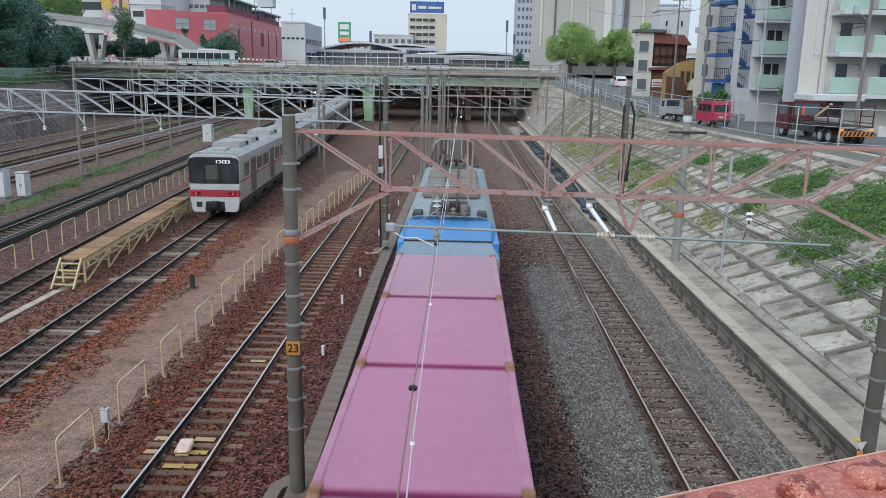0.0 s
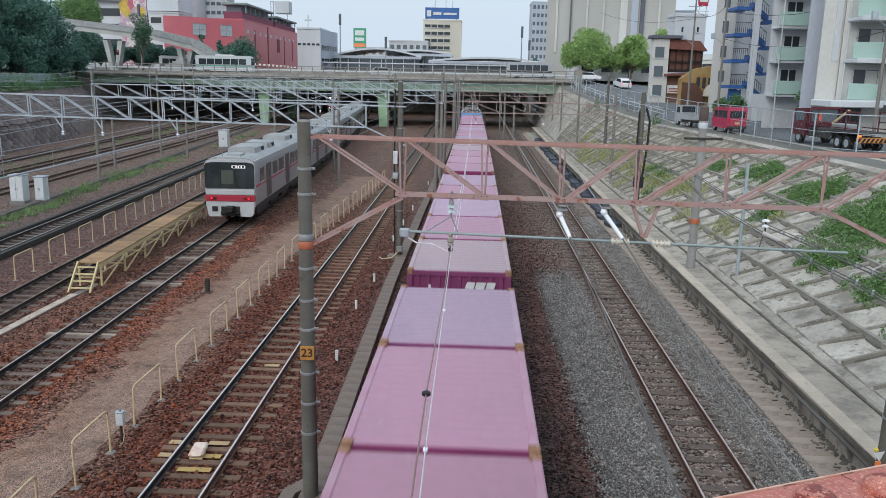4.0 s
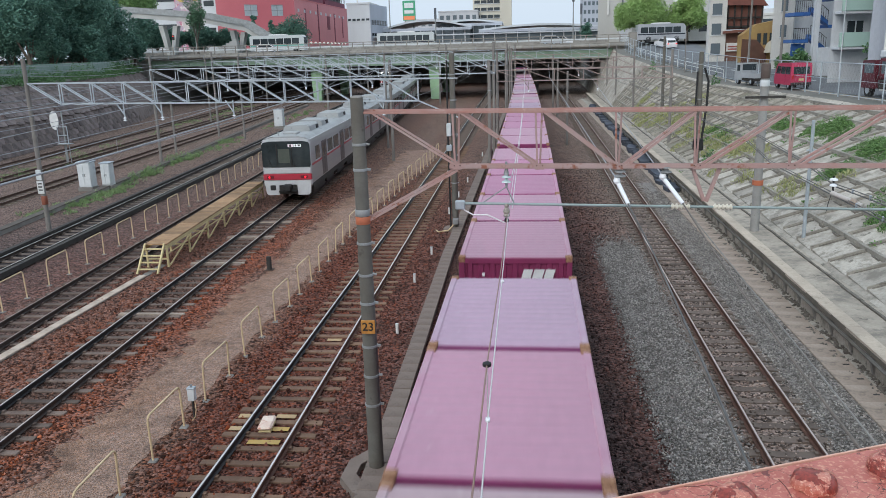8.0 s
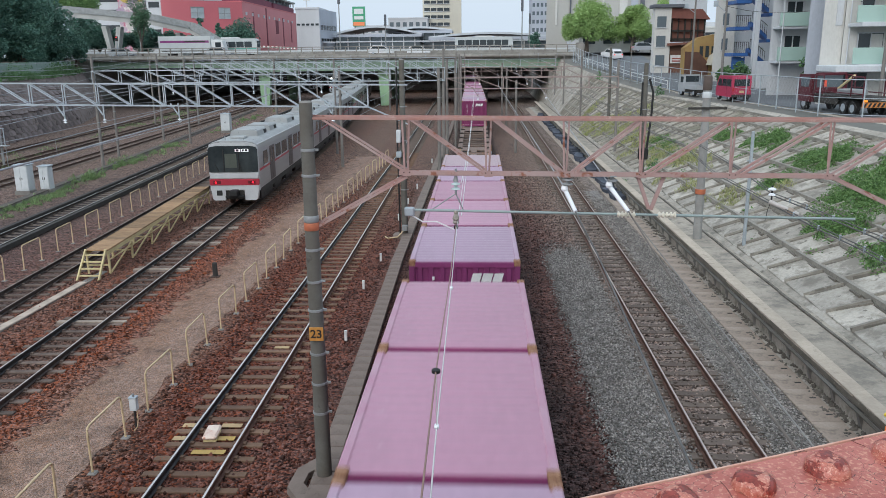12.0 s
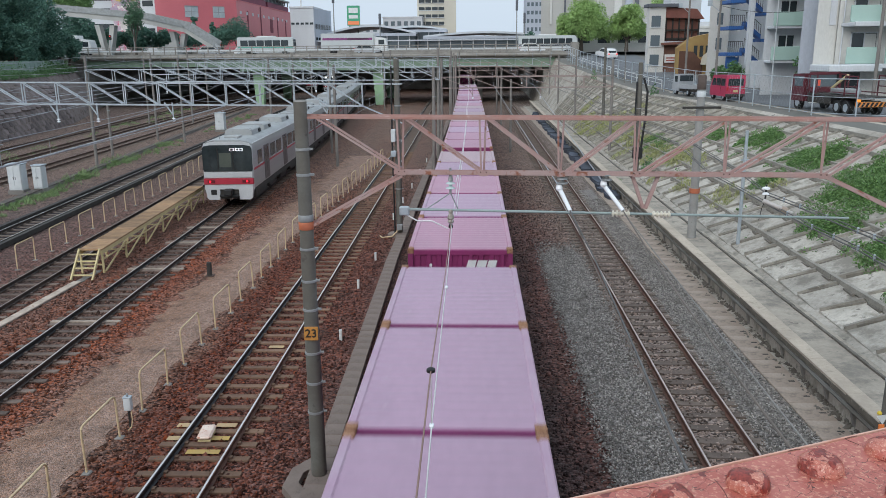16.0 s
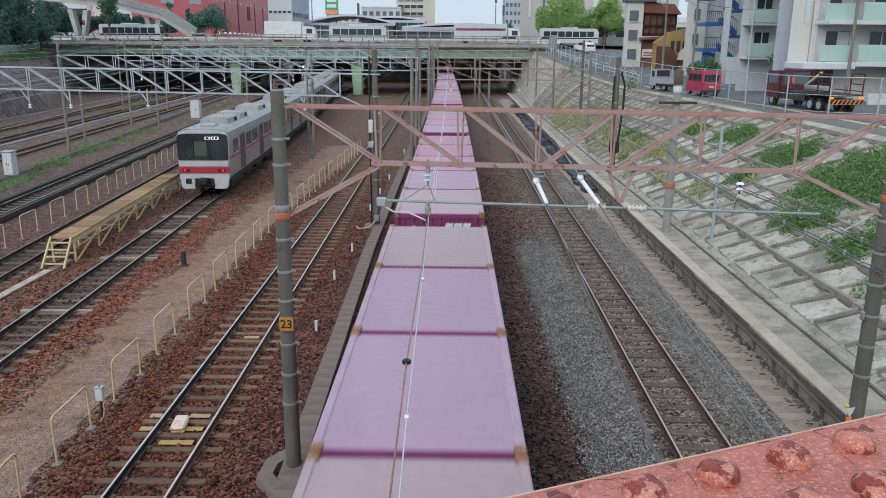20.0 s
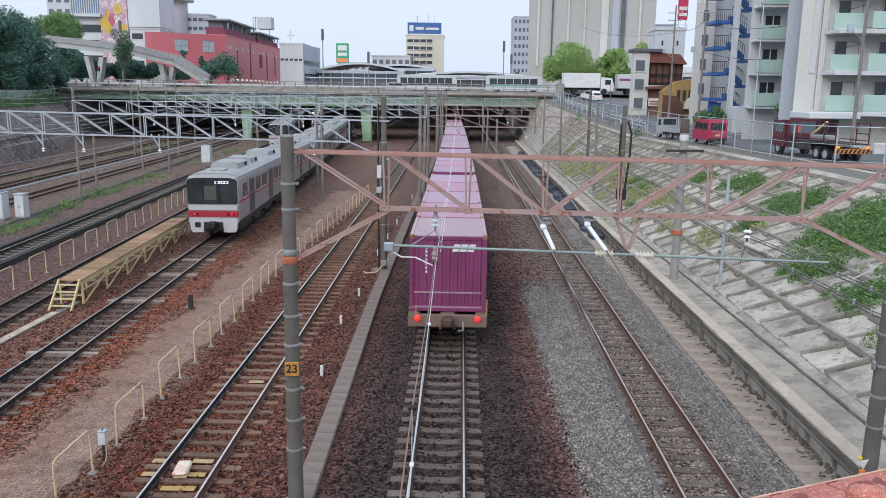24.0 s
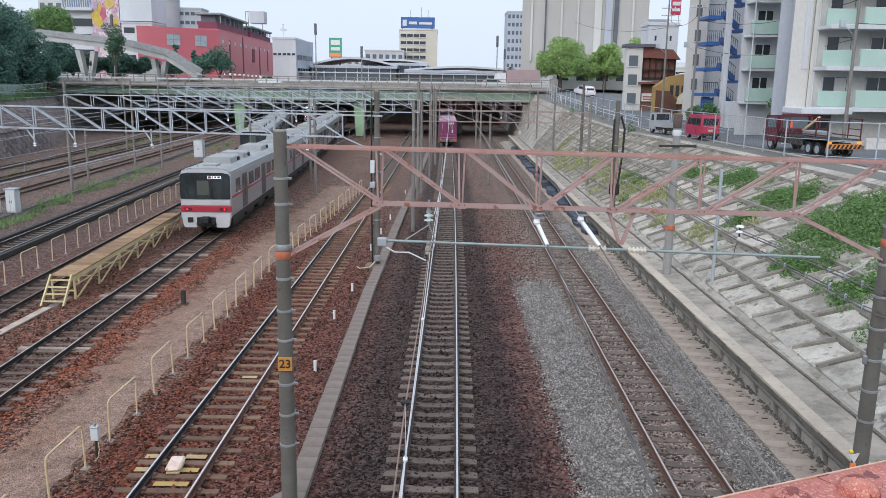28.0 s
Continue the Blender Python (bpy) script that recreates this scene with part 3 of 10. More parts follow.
def scatter_stones(rng, x, y, size, material, name, label, category, z=-0.2):
    """Loose stones, each a small uneven block, clear of the rails."""
    keep = np.ones(len(x), bool)
    for line in (x_freight, x_b, x_c, x_d):
        off = x - np.array([line(v) for v in y])
        keep &= ~((np.abs(np.abs(off) - 0.566) < 0.1))
    keep &= ~((x > -3.15) & (x < -2.45))
    x, y, size = x[keep], y[keep], size[keep]
    n = len(x)
    base = np.array([(1, 0, 0), (0, 1, 0), (-1, 0, 0), (0, -1, 0), (0, 0, 0.9), (0, 0, -0.6)], float)
    ang = rng.uniform(0, 6.283, n)
    jit = base[None] * rng.uniform(0.6, 1.35, (n, 6, 1)) + rng.normal(0, 0.15, (n, 6, 3))
    c, sn = np.cos(ang)[:, None], np.sin(ang)[:, None]
    px = jit[:, :, 0] * c - jit[:, :, 1] * sn
    py = jit[:, :, 0] * sn + jit[:, :, 1] * c
    v = np.stack([px * size[:, None] + x[:, None], py * size[:, None] + y[:, None], jit[:, :, 2] * size[:, None] + z + 0.25 * size[:, None]], 2).reshape(-1, 3)
    tri = np.array([(0, 1, 4), (1, 2, 4), (2, 3, 4), (3, 0, 4), (1, 0, 5), (2, 1, 5), (3, 2, 5), (0, 3, 5)])
    f = (tri[None] + 6 * np.arange(n)[:, None, None]).reshape(-1, 3)
    me = bpy.data.meshes.new(name)
    me.vertices.add(len(v))
    me.vertices.foreach_set("co", v.ravel())
    me.loops.add(f.size)
    me.loops.foreach_set("vertex_index", f.ravel())
    me.polygons.add(len(f))
    me.polygons.foreach_set("loop_start", np.arange(0, f.size, 3))
    me.update(calc_edges=True)
    tagged(part(name, me, material), label, category, kind="stuff")


def build_stones():
    rng = np.random.default_rng(5)
    n = 100000
    y = 7 + 46 * rng.random(n) ** 1.8
    x = rng.uniform(-15.0, 7.4, n)
    size = rng.uniform(0.018, 0.046, n) * (1 + 0.7 * (rng.random(n) < 0.05)) * np.where((x > -10.0) & (x < -7.7), 0.5, 1.0)
    far = np.array([x_c(v) for v in y])
    keep = (x < 2.85 + rng.normal(0, 0.25, n)) | (y > 32.5 + rng.normal(0, 0.7, n)) | (np.abs(x - far) < 0.8)
    keep &= ~((x > -10.0) & (x < -7.75) & (rng.random(n) < 0.5))
    scatter_stones(rng, x[keep], y[keep], size[keep], BALLAST_STONE, "ballast_stones", "loose brown and grey track ballast stones", "ballast")
    n = 42000
    y = 8 + 25 * rng.random(n) ** 1.5
    u = rng.random(n)
    left = 2.97 + 0.012 * (y - 14)
    right = np.array([x_c(v) for v in y]) - 0.9
    x = left + (right - left) * u + rng.normal(0, 0.13, n)
    y = y + np.where(y > 31, rng.normal(0, 0.6, n), 0)
    ok = (u > 0.0) & ((y < 31.5) | (rng.random(n) < 0.5))
    scatter_stones(rng, x[ok], y[ok], rng.uniform(0.016, 0.036, n)[ok], GREY_STONE, "gravel_stones", "loose pale grey gravel stones beside the track", "gravel", -0.168)
    n = 20000
    y = 8 + 36 * rng.random(n) ** 1.6
    left = np.array([x_c(v) for v in y]) + 0.9
    x = left + (7.6 + 0.012 * np.maximum(0, y - 20) - left) * rng.random(n) + rng.normal(0, 0.06, n)
    scatter_stones(rng, x, y, rng.uniform(0.016, 0.034, n), GREY_STONE, "gravel_stones", "loose grey gravel stones on the outer shoulder", "gravel", -0.172)
    n = 2600
    y = 8 + 52 * rng.random(n) ** 1.4
    wall = np.array([x_toe(v) for v in y]) - 1.2
    x = wall - np.abs(rng.normal(0, 0.16, n)) * (0.6 + 0.8 * np.sin(y * 3.1) ** 2)
    scatter_stones(rng, x, y, rng.uniform(0.02, 0.075, n), CRUMB_SHADE, "crumbled_debris", "dark crumbled concrete and dirt along the wall foot", "debris", -0.18)


CRUMB_SHADE = surf("dark crumbled dirt and gutter shade", (0.10, 0.085, 0.07), (0.2, 0.18, 0.155), 3, 0.95)
build_stones()


def patch(name, pts, z, material, label, category, thick=0.03):
    """A low spread of material with an uneven outline."""
    s = Shape()
    k = len(pts)
    s.add([(x, y, z) for x, y in pts] + [(x * 1.0, y, z - thick) for x, y in pts], [tuple(range(k))] + [(i, k + i, k + (i + 1) % k, (i + 1) % k) for i in range(k)])
    return solo(name, s, material, label, category, kind="structure")


rnd = random.Random(3)
edge_l = [(3.1 + 0.012 * (y - 14) + rnd.gauss(0, 0.09), y) for y in [6 + 0.16 * i for i in range(160)]]
edge_r = [(x_c(y) - 0.95 + rnd.gauss(0, 0.05), y) for y in [6 + 0.4 * i for i in range(64)]]
patch("gravel_bed", edge_l + [(3.7, 32.0), (3.9, 32.5), (4.2, 32.2), (4.5, 32.8)] + edge_r[::-1], -0.185, GREY_GRAVEL, "fresh pale grey gravel spread beside the track", "gravel")
edge_l = [(x_c(y) + 0.95 + rnd.uniform(-0.06, 0.06), y) for y in [5 + 2 * i for i in range(22)]]
edge_r = [(7.55 + 0.012 * max(0, y - 20) + rnd.uniform(-0.1, 0.1), y) for y in [5 + 2 * i for i in range(22)]]
patch("gravel_bed", edge_l + edge_r[::-1], -0.186, GREY_GRAVEL, "pale grey gravel shoulder beside the outer track", "gravel")


def path_edge(y):
    return 0.054 * max(0, y - 34)


edge_l = [(-9.6 - 0.004 * (y - 10) + path_edge(y) * 0.3 + rnd.gauss(0, 0.2), y) for y in [5 + 0.35 * i for i in range(170)]]
edge_r = [(-7.8 + path_edge(y) + rnd.gauss(0, 0.07), y) for y in [5 + 0.35 * i for i in range(170)]]
patch("dirt_path", edge_l + edge_r[::-1], -0.188, DIRT_PATH, "trodden brown dirt path between the siding and the hoops", "path", 0.015)


# ------------------------------------------------------------------ tracks
def rail_profile(side):
    pts = [(-0.02, 0.0), (0.02, 0.0), (0.034, -0.008), (0.034, -0.038), (0.01, -0.05), (0.01, -0.125), (0.065, -0.14), (0.065, -0.155),
           (-0.065, -0.155), (-0.065, -0.14), (-0.01, -0.125), (-0.01, -0.05), (-0.034, -0.038), (-0.034, -0.008)]
    return [(a + side, b) for a, b in pts]


def build_rail(parent, line, side, y0, y1, bright, flank, step_y=4.0):
    prof = rail_profile(side * 0.566)
    ys = np.arange(y0, y1 + 0.1, step_y)
    k = len(prof)
    verts, faces = [], []
    for y in ys:
        x = line(y)
        verts += [(x + a, y, b) for a, b in prof]
    for j in range(len(ys) - 1):
        faces += [(j * k + i, j * k + (i + 1) % k, (j + 1) * k + (i + 1) % k, (j + 1) * k + i) for i in range(k)]
    me = Shape().add(verts, faces).mesh("rail", smooth=False)
    me.materials.append(flank)
    me.materials.append(bright)
    for j in range(len(ys) - 1):
        me.polygons[j * k].material_index = 1
    return part("rail", me, RAIL_RUSTY, parent, "steel rail with a %s running head" % ("bright" if bright is RAIL_TOP else "brown"))


def sleeper_mesh(material, wooden=False):
    s = Shape()
    if wooden:
        s.cbox(-1.05, 1.05, -0.09, 0.09, -0.3, -0.155, 0.01)
    else:
        s.prism([(-1.0, -0.3), (1.0, -0.3), (1.0, -0.17), (0.75, -0.155), (0.4, -0.155), (0.3, -0.175), (-0.3, -0.175), (-0.4, -0.155), (-0.75, -0.155), (-1.0, -0.17)], "y", -0.12, 0.12)
    for side in (-0.566, 0.566):
        for d in (-0.1, 0.1):
            s.box(side + d - 0.035, side + d + 0.035, -0.05, 0.05, -0.155, -0.11)
    me = s.mesh("sleeper", smooth=False)
    me.materials.append(material)
    return me


SLEEPER_MESH = sleeper_mesh(SLEEPER)
SLEEPER_OLD_MESH = sleeper_mesh(SLEEPER_OLD, True)
SLEEPER_DARK_MESH = sleeper_mesh(SLEEPER_DARK, True)


def build_track(line, y0, y1, bright, sleeper, label, near=90.0, pitch=0.62, flanks=None):
    tr = thing("railway_track", label, "track", "railway tracks", kind="structure")
    flanks = flanks or ((RAIL_SHADED,) * 2 if bright is RAIL_TOP else (RAIL_RUSTY,) * 2)
    for side, flank in zip((-1, 1), flanks):
        build_rail(tr, line, side, y0, y1, bright, flank)
    rest = Shape()
    y, i = max(y0, 6.0), 0
    while y < min(y1, 150):
        tilt = (line(y + 0.5) - line(y - 0.5))
        if y < near:
            me = sleeper
            part("sleeper", me, None, tr, at=pose(line(y), y, 0, 0, 0, -math.degrees(math.atan(tilt))))
        else:
            rest.box(line(y) - 1, line(y) + 1, y - 0.11, y + 0.11, -0.3, -0.155)
        y += pitch
        i += 1
    if rest.v:
        ob = part("sleepers", rest, SLEEPER, tr)
        ob["kind"] = "stuff"
    return tr


TRACK_F = build_track(x_freight, -560, 204, RAIL_TOP, SLEEPER_MESH, "railway track with bright rails on dark ballast", 80)
TRACK_B = build_track(x_b, -20, 204, RAIL_TOP, SLEEPER_OLD_MESH, "railway track with tan sleepers on brown ballast", 66, 0.605, (RAIL_BLACK, RAIL_BROWN))
build_track(x_c, -20, 204, RAIL_HALF, SLEEPER_MESH, "brown-railed track beside the sloped bank", 52, flanks=(RAIL_BROWN, RAIL_BROWN))
TRACK_D = build_track(x_d, -20, 204, RAIL_HALF, SLEEPER_DARK_MESH, "siding track under the stationary silver train", 60, flanks=(RAIL_BLACK, RAIL_SHADED))
build_track(x_e, -20, 204, RAIL_WORN, SLEEPER_DARK_MESH, "track beside the yellow inspection platform", 45, flanks=(RAIL_SHADED, RAIL_SHADED))
build_track(x_g, -20, 204, RAIL_TOP, SLEEPER_MESH, "track with dark ballast and a guard rail", 45)
for line in (x_h, x_i):
    build_track(line, 0, 204, RAIL_WORN, SLEEPER_MESH, "rusty track beyond the grass strip", 0)
build_track(lambda y: x_i(y) - 4.2, 20, 204, RAIL_WORN, SLEEPER_MESH, "rusty track by the stone wall", 0)
# Ochre marked sleepers and the pale box between the rails
PATCH_TAN = surf("pale tan patch", (0.56, 0.40, 0.21), (0.42, 0.29, 0.16), 3, 0.8)
for x0, x1, y, m in ((-5.8, -5.09, 14.72, SLEEPER_YELLOW), (-5.5, -5.06, 15.32, SLEEPER_YELLOW), (-5.53, -5.07, 15.93, PATCH_TAN), (-6.41, -6.14, 15.93, PATCH_TAN), (-6.42, -6.12, 15.32, PATCH_TAN), (-5.5, -5.08, 20.77, PATCH_TAN)):
    part("painted_patch", Shape().cbox(x0, x1, y - 0.09, y + 0.09, -0.155, -0.146, 0.003), m, TRACK_B, "ochre painted patch")
for y in (23.0, 29.2, 33.6, 36.7):
    part("sleeper", Shape().cbox(-1.1, 1.1, -0.085, 0.085, -0.3, -0.14, 0.01), CONCRETE_WARM, TRACK_D, "bleached pale sleeper", at=pose(x_d(y), y, 0))
box_s = Shape().cbox(-0.155, 0.155, -0.3, 0.3, -0.1, -0.015, 0.035)
beacon = thing("track_beacon", "cream and rusty signal beacon lying between the rails", "signal beacon", at=pose(-5.585, 15.42, 0, 0, 0, 5))
part("housing", box_s, surf("cream beacon", (0.80, 0.70, 0.60), (0.72, 0.52, 0.42), 3, 0.6, worn=(0.55, 0.24, 0.16), worn_at=0.56), beacon)
part("base_plate", Shape().cbox(-0.14, 0.14, -0.26, 0.26, -0.17, -0.12, 0.01), YELLOW, beacon)
# guard timber beside the dark track
gt = Shape()
for a in range(6, 150, 4):
    gt.beam((x_g(a) + 0.95, a, -0.05), (x_g(a + 4) + 0.95, a + 4, -0.05), 0.22, 0.22)
    gt.beam((x_g(a) - 0.95, a, -0.05), (x_g(a + 4) - 0.95, a + 4, -0.05), 0.22, 0.22)
solo("guard_timber", gt, DARK, "black guard timbers along the dark track", "guard rail", kind="structure")
# painted letters on a sleeper
word = bpy.data.curves.new("lettering", "FONT")
word.body = "ETC"
word.size = 0.2
word.align_x = "CENTER"
part("lettering", word, plain("white road paint", (0.75, 0.75, 0.72), 0.7), TRACK_F, "white painted letters on a sleeper", at=pose(x_freight(14.2) + 0.02, 14.1, -0.14, 0, 0, 180))


# ------------------------------------------------------------------ cable troughs with lids
def trough(line, y0, y1, width, z, material, label, lid=0.5, near=40):
    tr = thing("cable_trough", label, "cable trough", kind="structure")
    body, far = Shape(), Shape()
    y = y0
    lid_mesh = Shape().cbox(-width / 2, width / 2, -lid / 2 + 0.006, lid / 2 - 0.006, z - 0.05, z, 0.012).mesh("lid")
    lid_mesh.materials.append(material)
    while y < y1:
        turn = -math.degrees(math.atan(line(y + 0.5) - line(y - 0.5)))
        if y < near:
            part("lid", lid_mesh, None, tr, at=pose(line(y), y, rnd.uniform(-0.006, 0.006), 0, 0, turn + rnd.uniform(-0.6, 0.6)))
        else:
            far.beam((line(y - lid / 2), y - lid / 2, z - 0.025), (line(y + lid / 2), y + lid / 2 - 0.02, z - 0.025), width, 0.05)
        y += lid
    for a in np.arange(y0, y1, 4.0):
        body.beam((line(a), a, z - 0.16), (line(a + 4), a + 4, z - 0.16), width * 0.92, 0.22)
    part("channel", body, CONCRETE_DARK, tr)
    if far.v:
        part("lids", far, material, tr)
    return tr


CONCRETE_GRIM = surf("grimy brown concrete", (0.13, 0.11, 0.095), (0.09, 0.078, 0.066), 0.9, 0.95, grain=20, grit=0.5)


def x_trough(y):
    return -2.8 + 0.05 * max(0, y - 30) ** 1.0 * 0.35 + (0.0 if y < 34 else 0.0)


trough(x_trough, 8, 110, 0.44, -0.02, TROUGH, "worn grey concrete cable trough between two tracks")
trough(lambda y: -21.9 - 0.09 * y, 30, 120, 0.5, 0.05, CONCRETE_GRIM, "grimy brown concrete cable trough beside the dark track", lid=1.0, near=60)
trough(lambda y: -14.45 + 0.03 * (y - 20), 17, 27.6, 0.3, -0.12, PATH_SLAB, "pale concrete cable trough leading to the yellow platform", lid=0.9)


# ------------------------------------------------------------------ low pipe hoops
def hoop_thing(length, height):
    h = thing("pipe_hoop", "cream painted bent pipe hoop standing in the gravel", "railing", "low pipe hoops")
    r, k = 0.024, 0.12
    s = Shape()
    pts = [(0, 0, -0.25), (0, 0, height - k)] + [(0, k - k * math.cos(a), height - k + k * math.sin(a)) for a in (0.5, 1.05, 1.57)]
    pts += [(0, length - p[1], p[2]) for p in pts[::-1]]
    s.path(pts, r, 8)
    part("pipe", s, CREAM, h)
    for yy in (0, length):
        part("footing", Shape().cbox(-0.09, 0.09, yy - 0.09, yy + 0.09, -0.3, -0.12, 0.02), CONCRETE_DARK, h)
    h.matrix_basis = pose(0, 0, -50)
    return h


hoop = hoop_thing(1.5, 0.85)
first = True
for y in [11.1 + 2.82 * i for i in range(18)]:
    x = -7.54 + (0.06 * (y - 34) if y > 34 else 0) * 0.9
    m = pose(x, y, -0.05, 0, rnd.uniform(-2, 2), rnd.uniform(-2, 2) - (3 if y > 34 else 0))
    if first:
        hoop.matrix_basis, first = m, False
    else:
        copy_thing(hoop, m)
for y in [20.2 + 3.0 * i for i in range(14)]:
    copy_thing(hoop, pose(-16.55 - 0.062 * (y - 14), y, -0.05, 0, rnd.uniform(-2, 2), 3.4))

# white marker posts beside the trough
for x, y in ((-3.55, 17.5), (-3.55, 21.4), (-3.7, 26.6), (-3.5, 30.5), (-3.45, 38.5), (-3.3, 43), (-3.1, 48), (-2.9, 54), (-2.7, 60)):
    post = thing("marker_post", "small white marker post standing in the ballast", "marker", "white marker posts", at=pose(x, y, -0.2))
    part("post", Shape().cbox(-0.042, 0.042, -0.035, 0.035, 0, 0.3, 0.01), WHITE, post)
    part("cap", Shape().cbox(-0.046, 0.046, -0.04, 0.04, 0.3, 0.33, 0.008), CABINET, post)
post = thing("bollard", "short black stump beside the siding", "post", at=pose(-9.55, 28.2, -0.2))
part("stump", Shape().lathe([(0.1, 0), (0.1, 0.5), (0.085, 0.56)], n=10), DARK, post)
part("plate", Shape().cbox(-0.16, 0.16, -0.16, 0.16, 0, 0.05, 0.01), RAIL_RUSTY, post)
# grey point box on a post by the hoops
ib = thing("junction_box", "grey junction box on a post with a conduit", "junction box", at=pose(-7.45, 15.85, -0.2) @ Matrix.Diagonal((0.52, 0.52, 0.76, 1)))
part("post", Shape().rod((0, 0, 0), (0, 0, 0.6), 0.05), DARK, ib)
part("box", Shape().cbox(-0.16, 0.16, -0.12, 0.12, 0.6, 0.98, 0.02), CABINET, ib)
part("lid", Shape().cbox(-0.18, 0.18, -0.14, 0.14, 0.98, 1.03, 0.015), GALV, ib)
part("cap", Shape().lathe([(0.05, 1.03), (0.05, 1.1), (0.02, 1.12)], n=10), GALV_DULL, ib)
part("conduit", Shape().path([(0.1, 0, 0.6), (0.14, -0.05, 0.3), (0.1, -0.1, 0.1), (0.0, -0.25, 0.02)], 0.022), CREAM, ib)


# ------------------------------------------------------------------ yellow inspection platform
def build_platform():
    p = thing("inspection_platform", "yellow steel inspection platform with worn plank deck and ladder", "platform")
    x0, x1, y0, y1, z = -14.67, -13.79, 28.6, 43.4, 0.77

    def px(y):
        return -0.058 * (y - y0)
    k = 0
    for i in range(34):
        ya = y0 + (y1 - y0) * i / 34
        part("plank", Shape().cbox(x0 + px(ya), x1 + px(ya), ya + 0.012, ya + (y1 - y0) / 34 - 0.012, z - 0.05, z + rnd.uniform(0, 0.012), 0.008), PLANK, p)
    for xx in (x0 + 0.02, x1 - 0.02):
        part("stringer", Shape().beam((xx, y0, z - 0.13), (xx + px(y1), y1, z - 0.13), 0.05, 0.15), YELLOW, p)
    for i in range(7):
        ya = y0 + 0.1 + (y1 - y0 - 0.2) * i / 6
        for xx in (x0 + 0.02, x1 - 0.02):
            part("leg", Shape().beam((xx + px(ya), ya, -0.2), (xx + px(ya), ya, z - 0.2), 0.07, 0.07), YELLOW, p)
        part("cross_bar", Shape().beam((x0 + px(ya), ya, 0.15), (x1 + px(ya), ya, 0.15), 0.05, 0.05), YELLOW, p)
        if i < 6:
            yb = ya + (y1 - y0 - 0.2) / 6
            xx = x1 + 0.0
            part("brace", Shape().beam((xx + px(ya) + 0.03, ya + 0.05, -0.12), (xx + px(yb) + 0.03, yb - 0.05, z - 0.22), 0.04, 0.06), YELLOW, p)
            part("rail_bar", Shape().beam((xx + px(ya), ya, 0.36), (xx + px(yb), yb, 0.36), 0.035, 0.045), YELLOW, p)
    for xx in (x0 + 0.05, x1 - 0.05):
        part("ladder_rail", Shape().beam((xx + (0.02 if xx > -14.2 else -0.02), y0 - 0.9, -0.2), (xx, y0 - 0.02, z + 0.02), 0.06, 0.09), YELLOW, p)
    for i in range(4):
        f = (i + 0.7) / 4.4
        part("rung", Shape().beam((x0 + 0.05, y0 - 0.88 + 0.86 * f, -0.2 + f * (z + 0.2)), (x1 - 0.05, y0 - 0.88 + 0.86 * f, -0.2 + f * (z + 0.2)), 0.1, 0.04), YELLOW, p)
    return p


build_platform()


# ------------------------------------------------------------------ white equipment cabinets
def cabinet(x, y, w, d, h, z=-0.15, turn=0):
    c = thing("equipment_cabinet", "pale grey trackside equipment cabinet on a concrete plinth", "cabinet", "equipment cabinets", at=pose(x, y, z, 0, 0, turn))
    part("plinth", Shape().cbox(-w / 2 - 0.06, w / 2 + 0.06, -d / 2 - 0.06, d / 2 + 0.06, -0.1, 0.2, 0.02), CONCRETE_DARK, c)
    part("body", Shape().cbox(-w / 2, w / 2, -d / 2, d / 2, 0.2, h, 0.03), CABINET, c)
    part("roof", Shape().cbox(-w / 2 - 0.05, w / 2 + 0.05, -d / 2 - 0.05, d / 2 + 0.05, h, h + 0.07, 0.02), GALV, c)
    for s in (-1, 1):
        dr = part("door", Shape().cbox(s * w / 4 - w / 4 + 0.03, s * w / 4 + w / 4 - 0.03, -d / 2 - 0.02, -d / 2 + 0.005, 0.28, h - 0.08, 0.008), CABINET, c)
        part("handle", Shape().cbox(s * 0.06 - 0.015, s * 0.06 + 0.015, -d / 2 - 0.05, -d / 2 - 0.02, h * 0.5, h * 0.5 + 0.16, 0.006), DARK, dr)
    return c


cabinet(-27.2, 46.8, 0.85, 0.7, 1.75)
cabinet(-26.1, 47.3, 0.6, 0.6, 1.6)
cabinet(-26.5, 86.0, 1.0, 0.8, 2.0)
# ------------------------------------------------------------------ concrete poles
def concrete_pole(x, y, z0, z1, r0=0.15, r1=0.114, bands=(), label="round grey concrete mast with steel bands", footing=True, group="concrete masts", paint=None):
    p = thing("mast", label, "mast", group, at=pose(x, y, 0))
    part("shaft", Shape().rod((0, 0, z0), (0, 0, z1), r0, r1, 18), paint or POLE_GREY, p)
    part("cap", Shape().rod((0, 0, z1), (0, 0, z1 + 0.03), r1 * 1.02, r1 * 0.8, 18), CONCRETE_DARK, p)
    if footing:
        part("footing", Shape().lathe([(0.5, -0.1), (0.49, 0.08), (0.43, 0.15), (0.2, 0.18)], (-0.08, 0, z0), 12), TROUGH, p)
    for b in bands:
        r = r0 + (r1 - r0) * (b - z0) / (z1 - z0)
        part("band", Shape().lathe([(r + 0.004, -0.025), (r + 0.014, -0.02), (r + 0.014, 0.02), (r + 0.004, 0.025)], (0, 0, b), 18), GALV_DULL, p)
        part("bolt", Shape().cbox(r - 0.01, r + 0.07, -0.02, 0.02, b - 0.02, b + 0.02, 0.005), GALV_DULL, p)
    return p


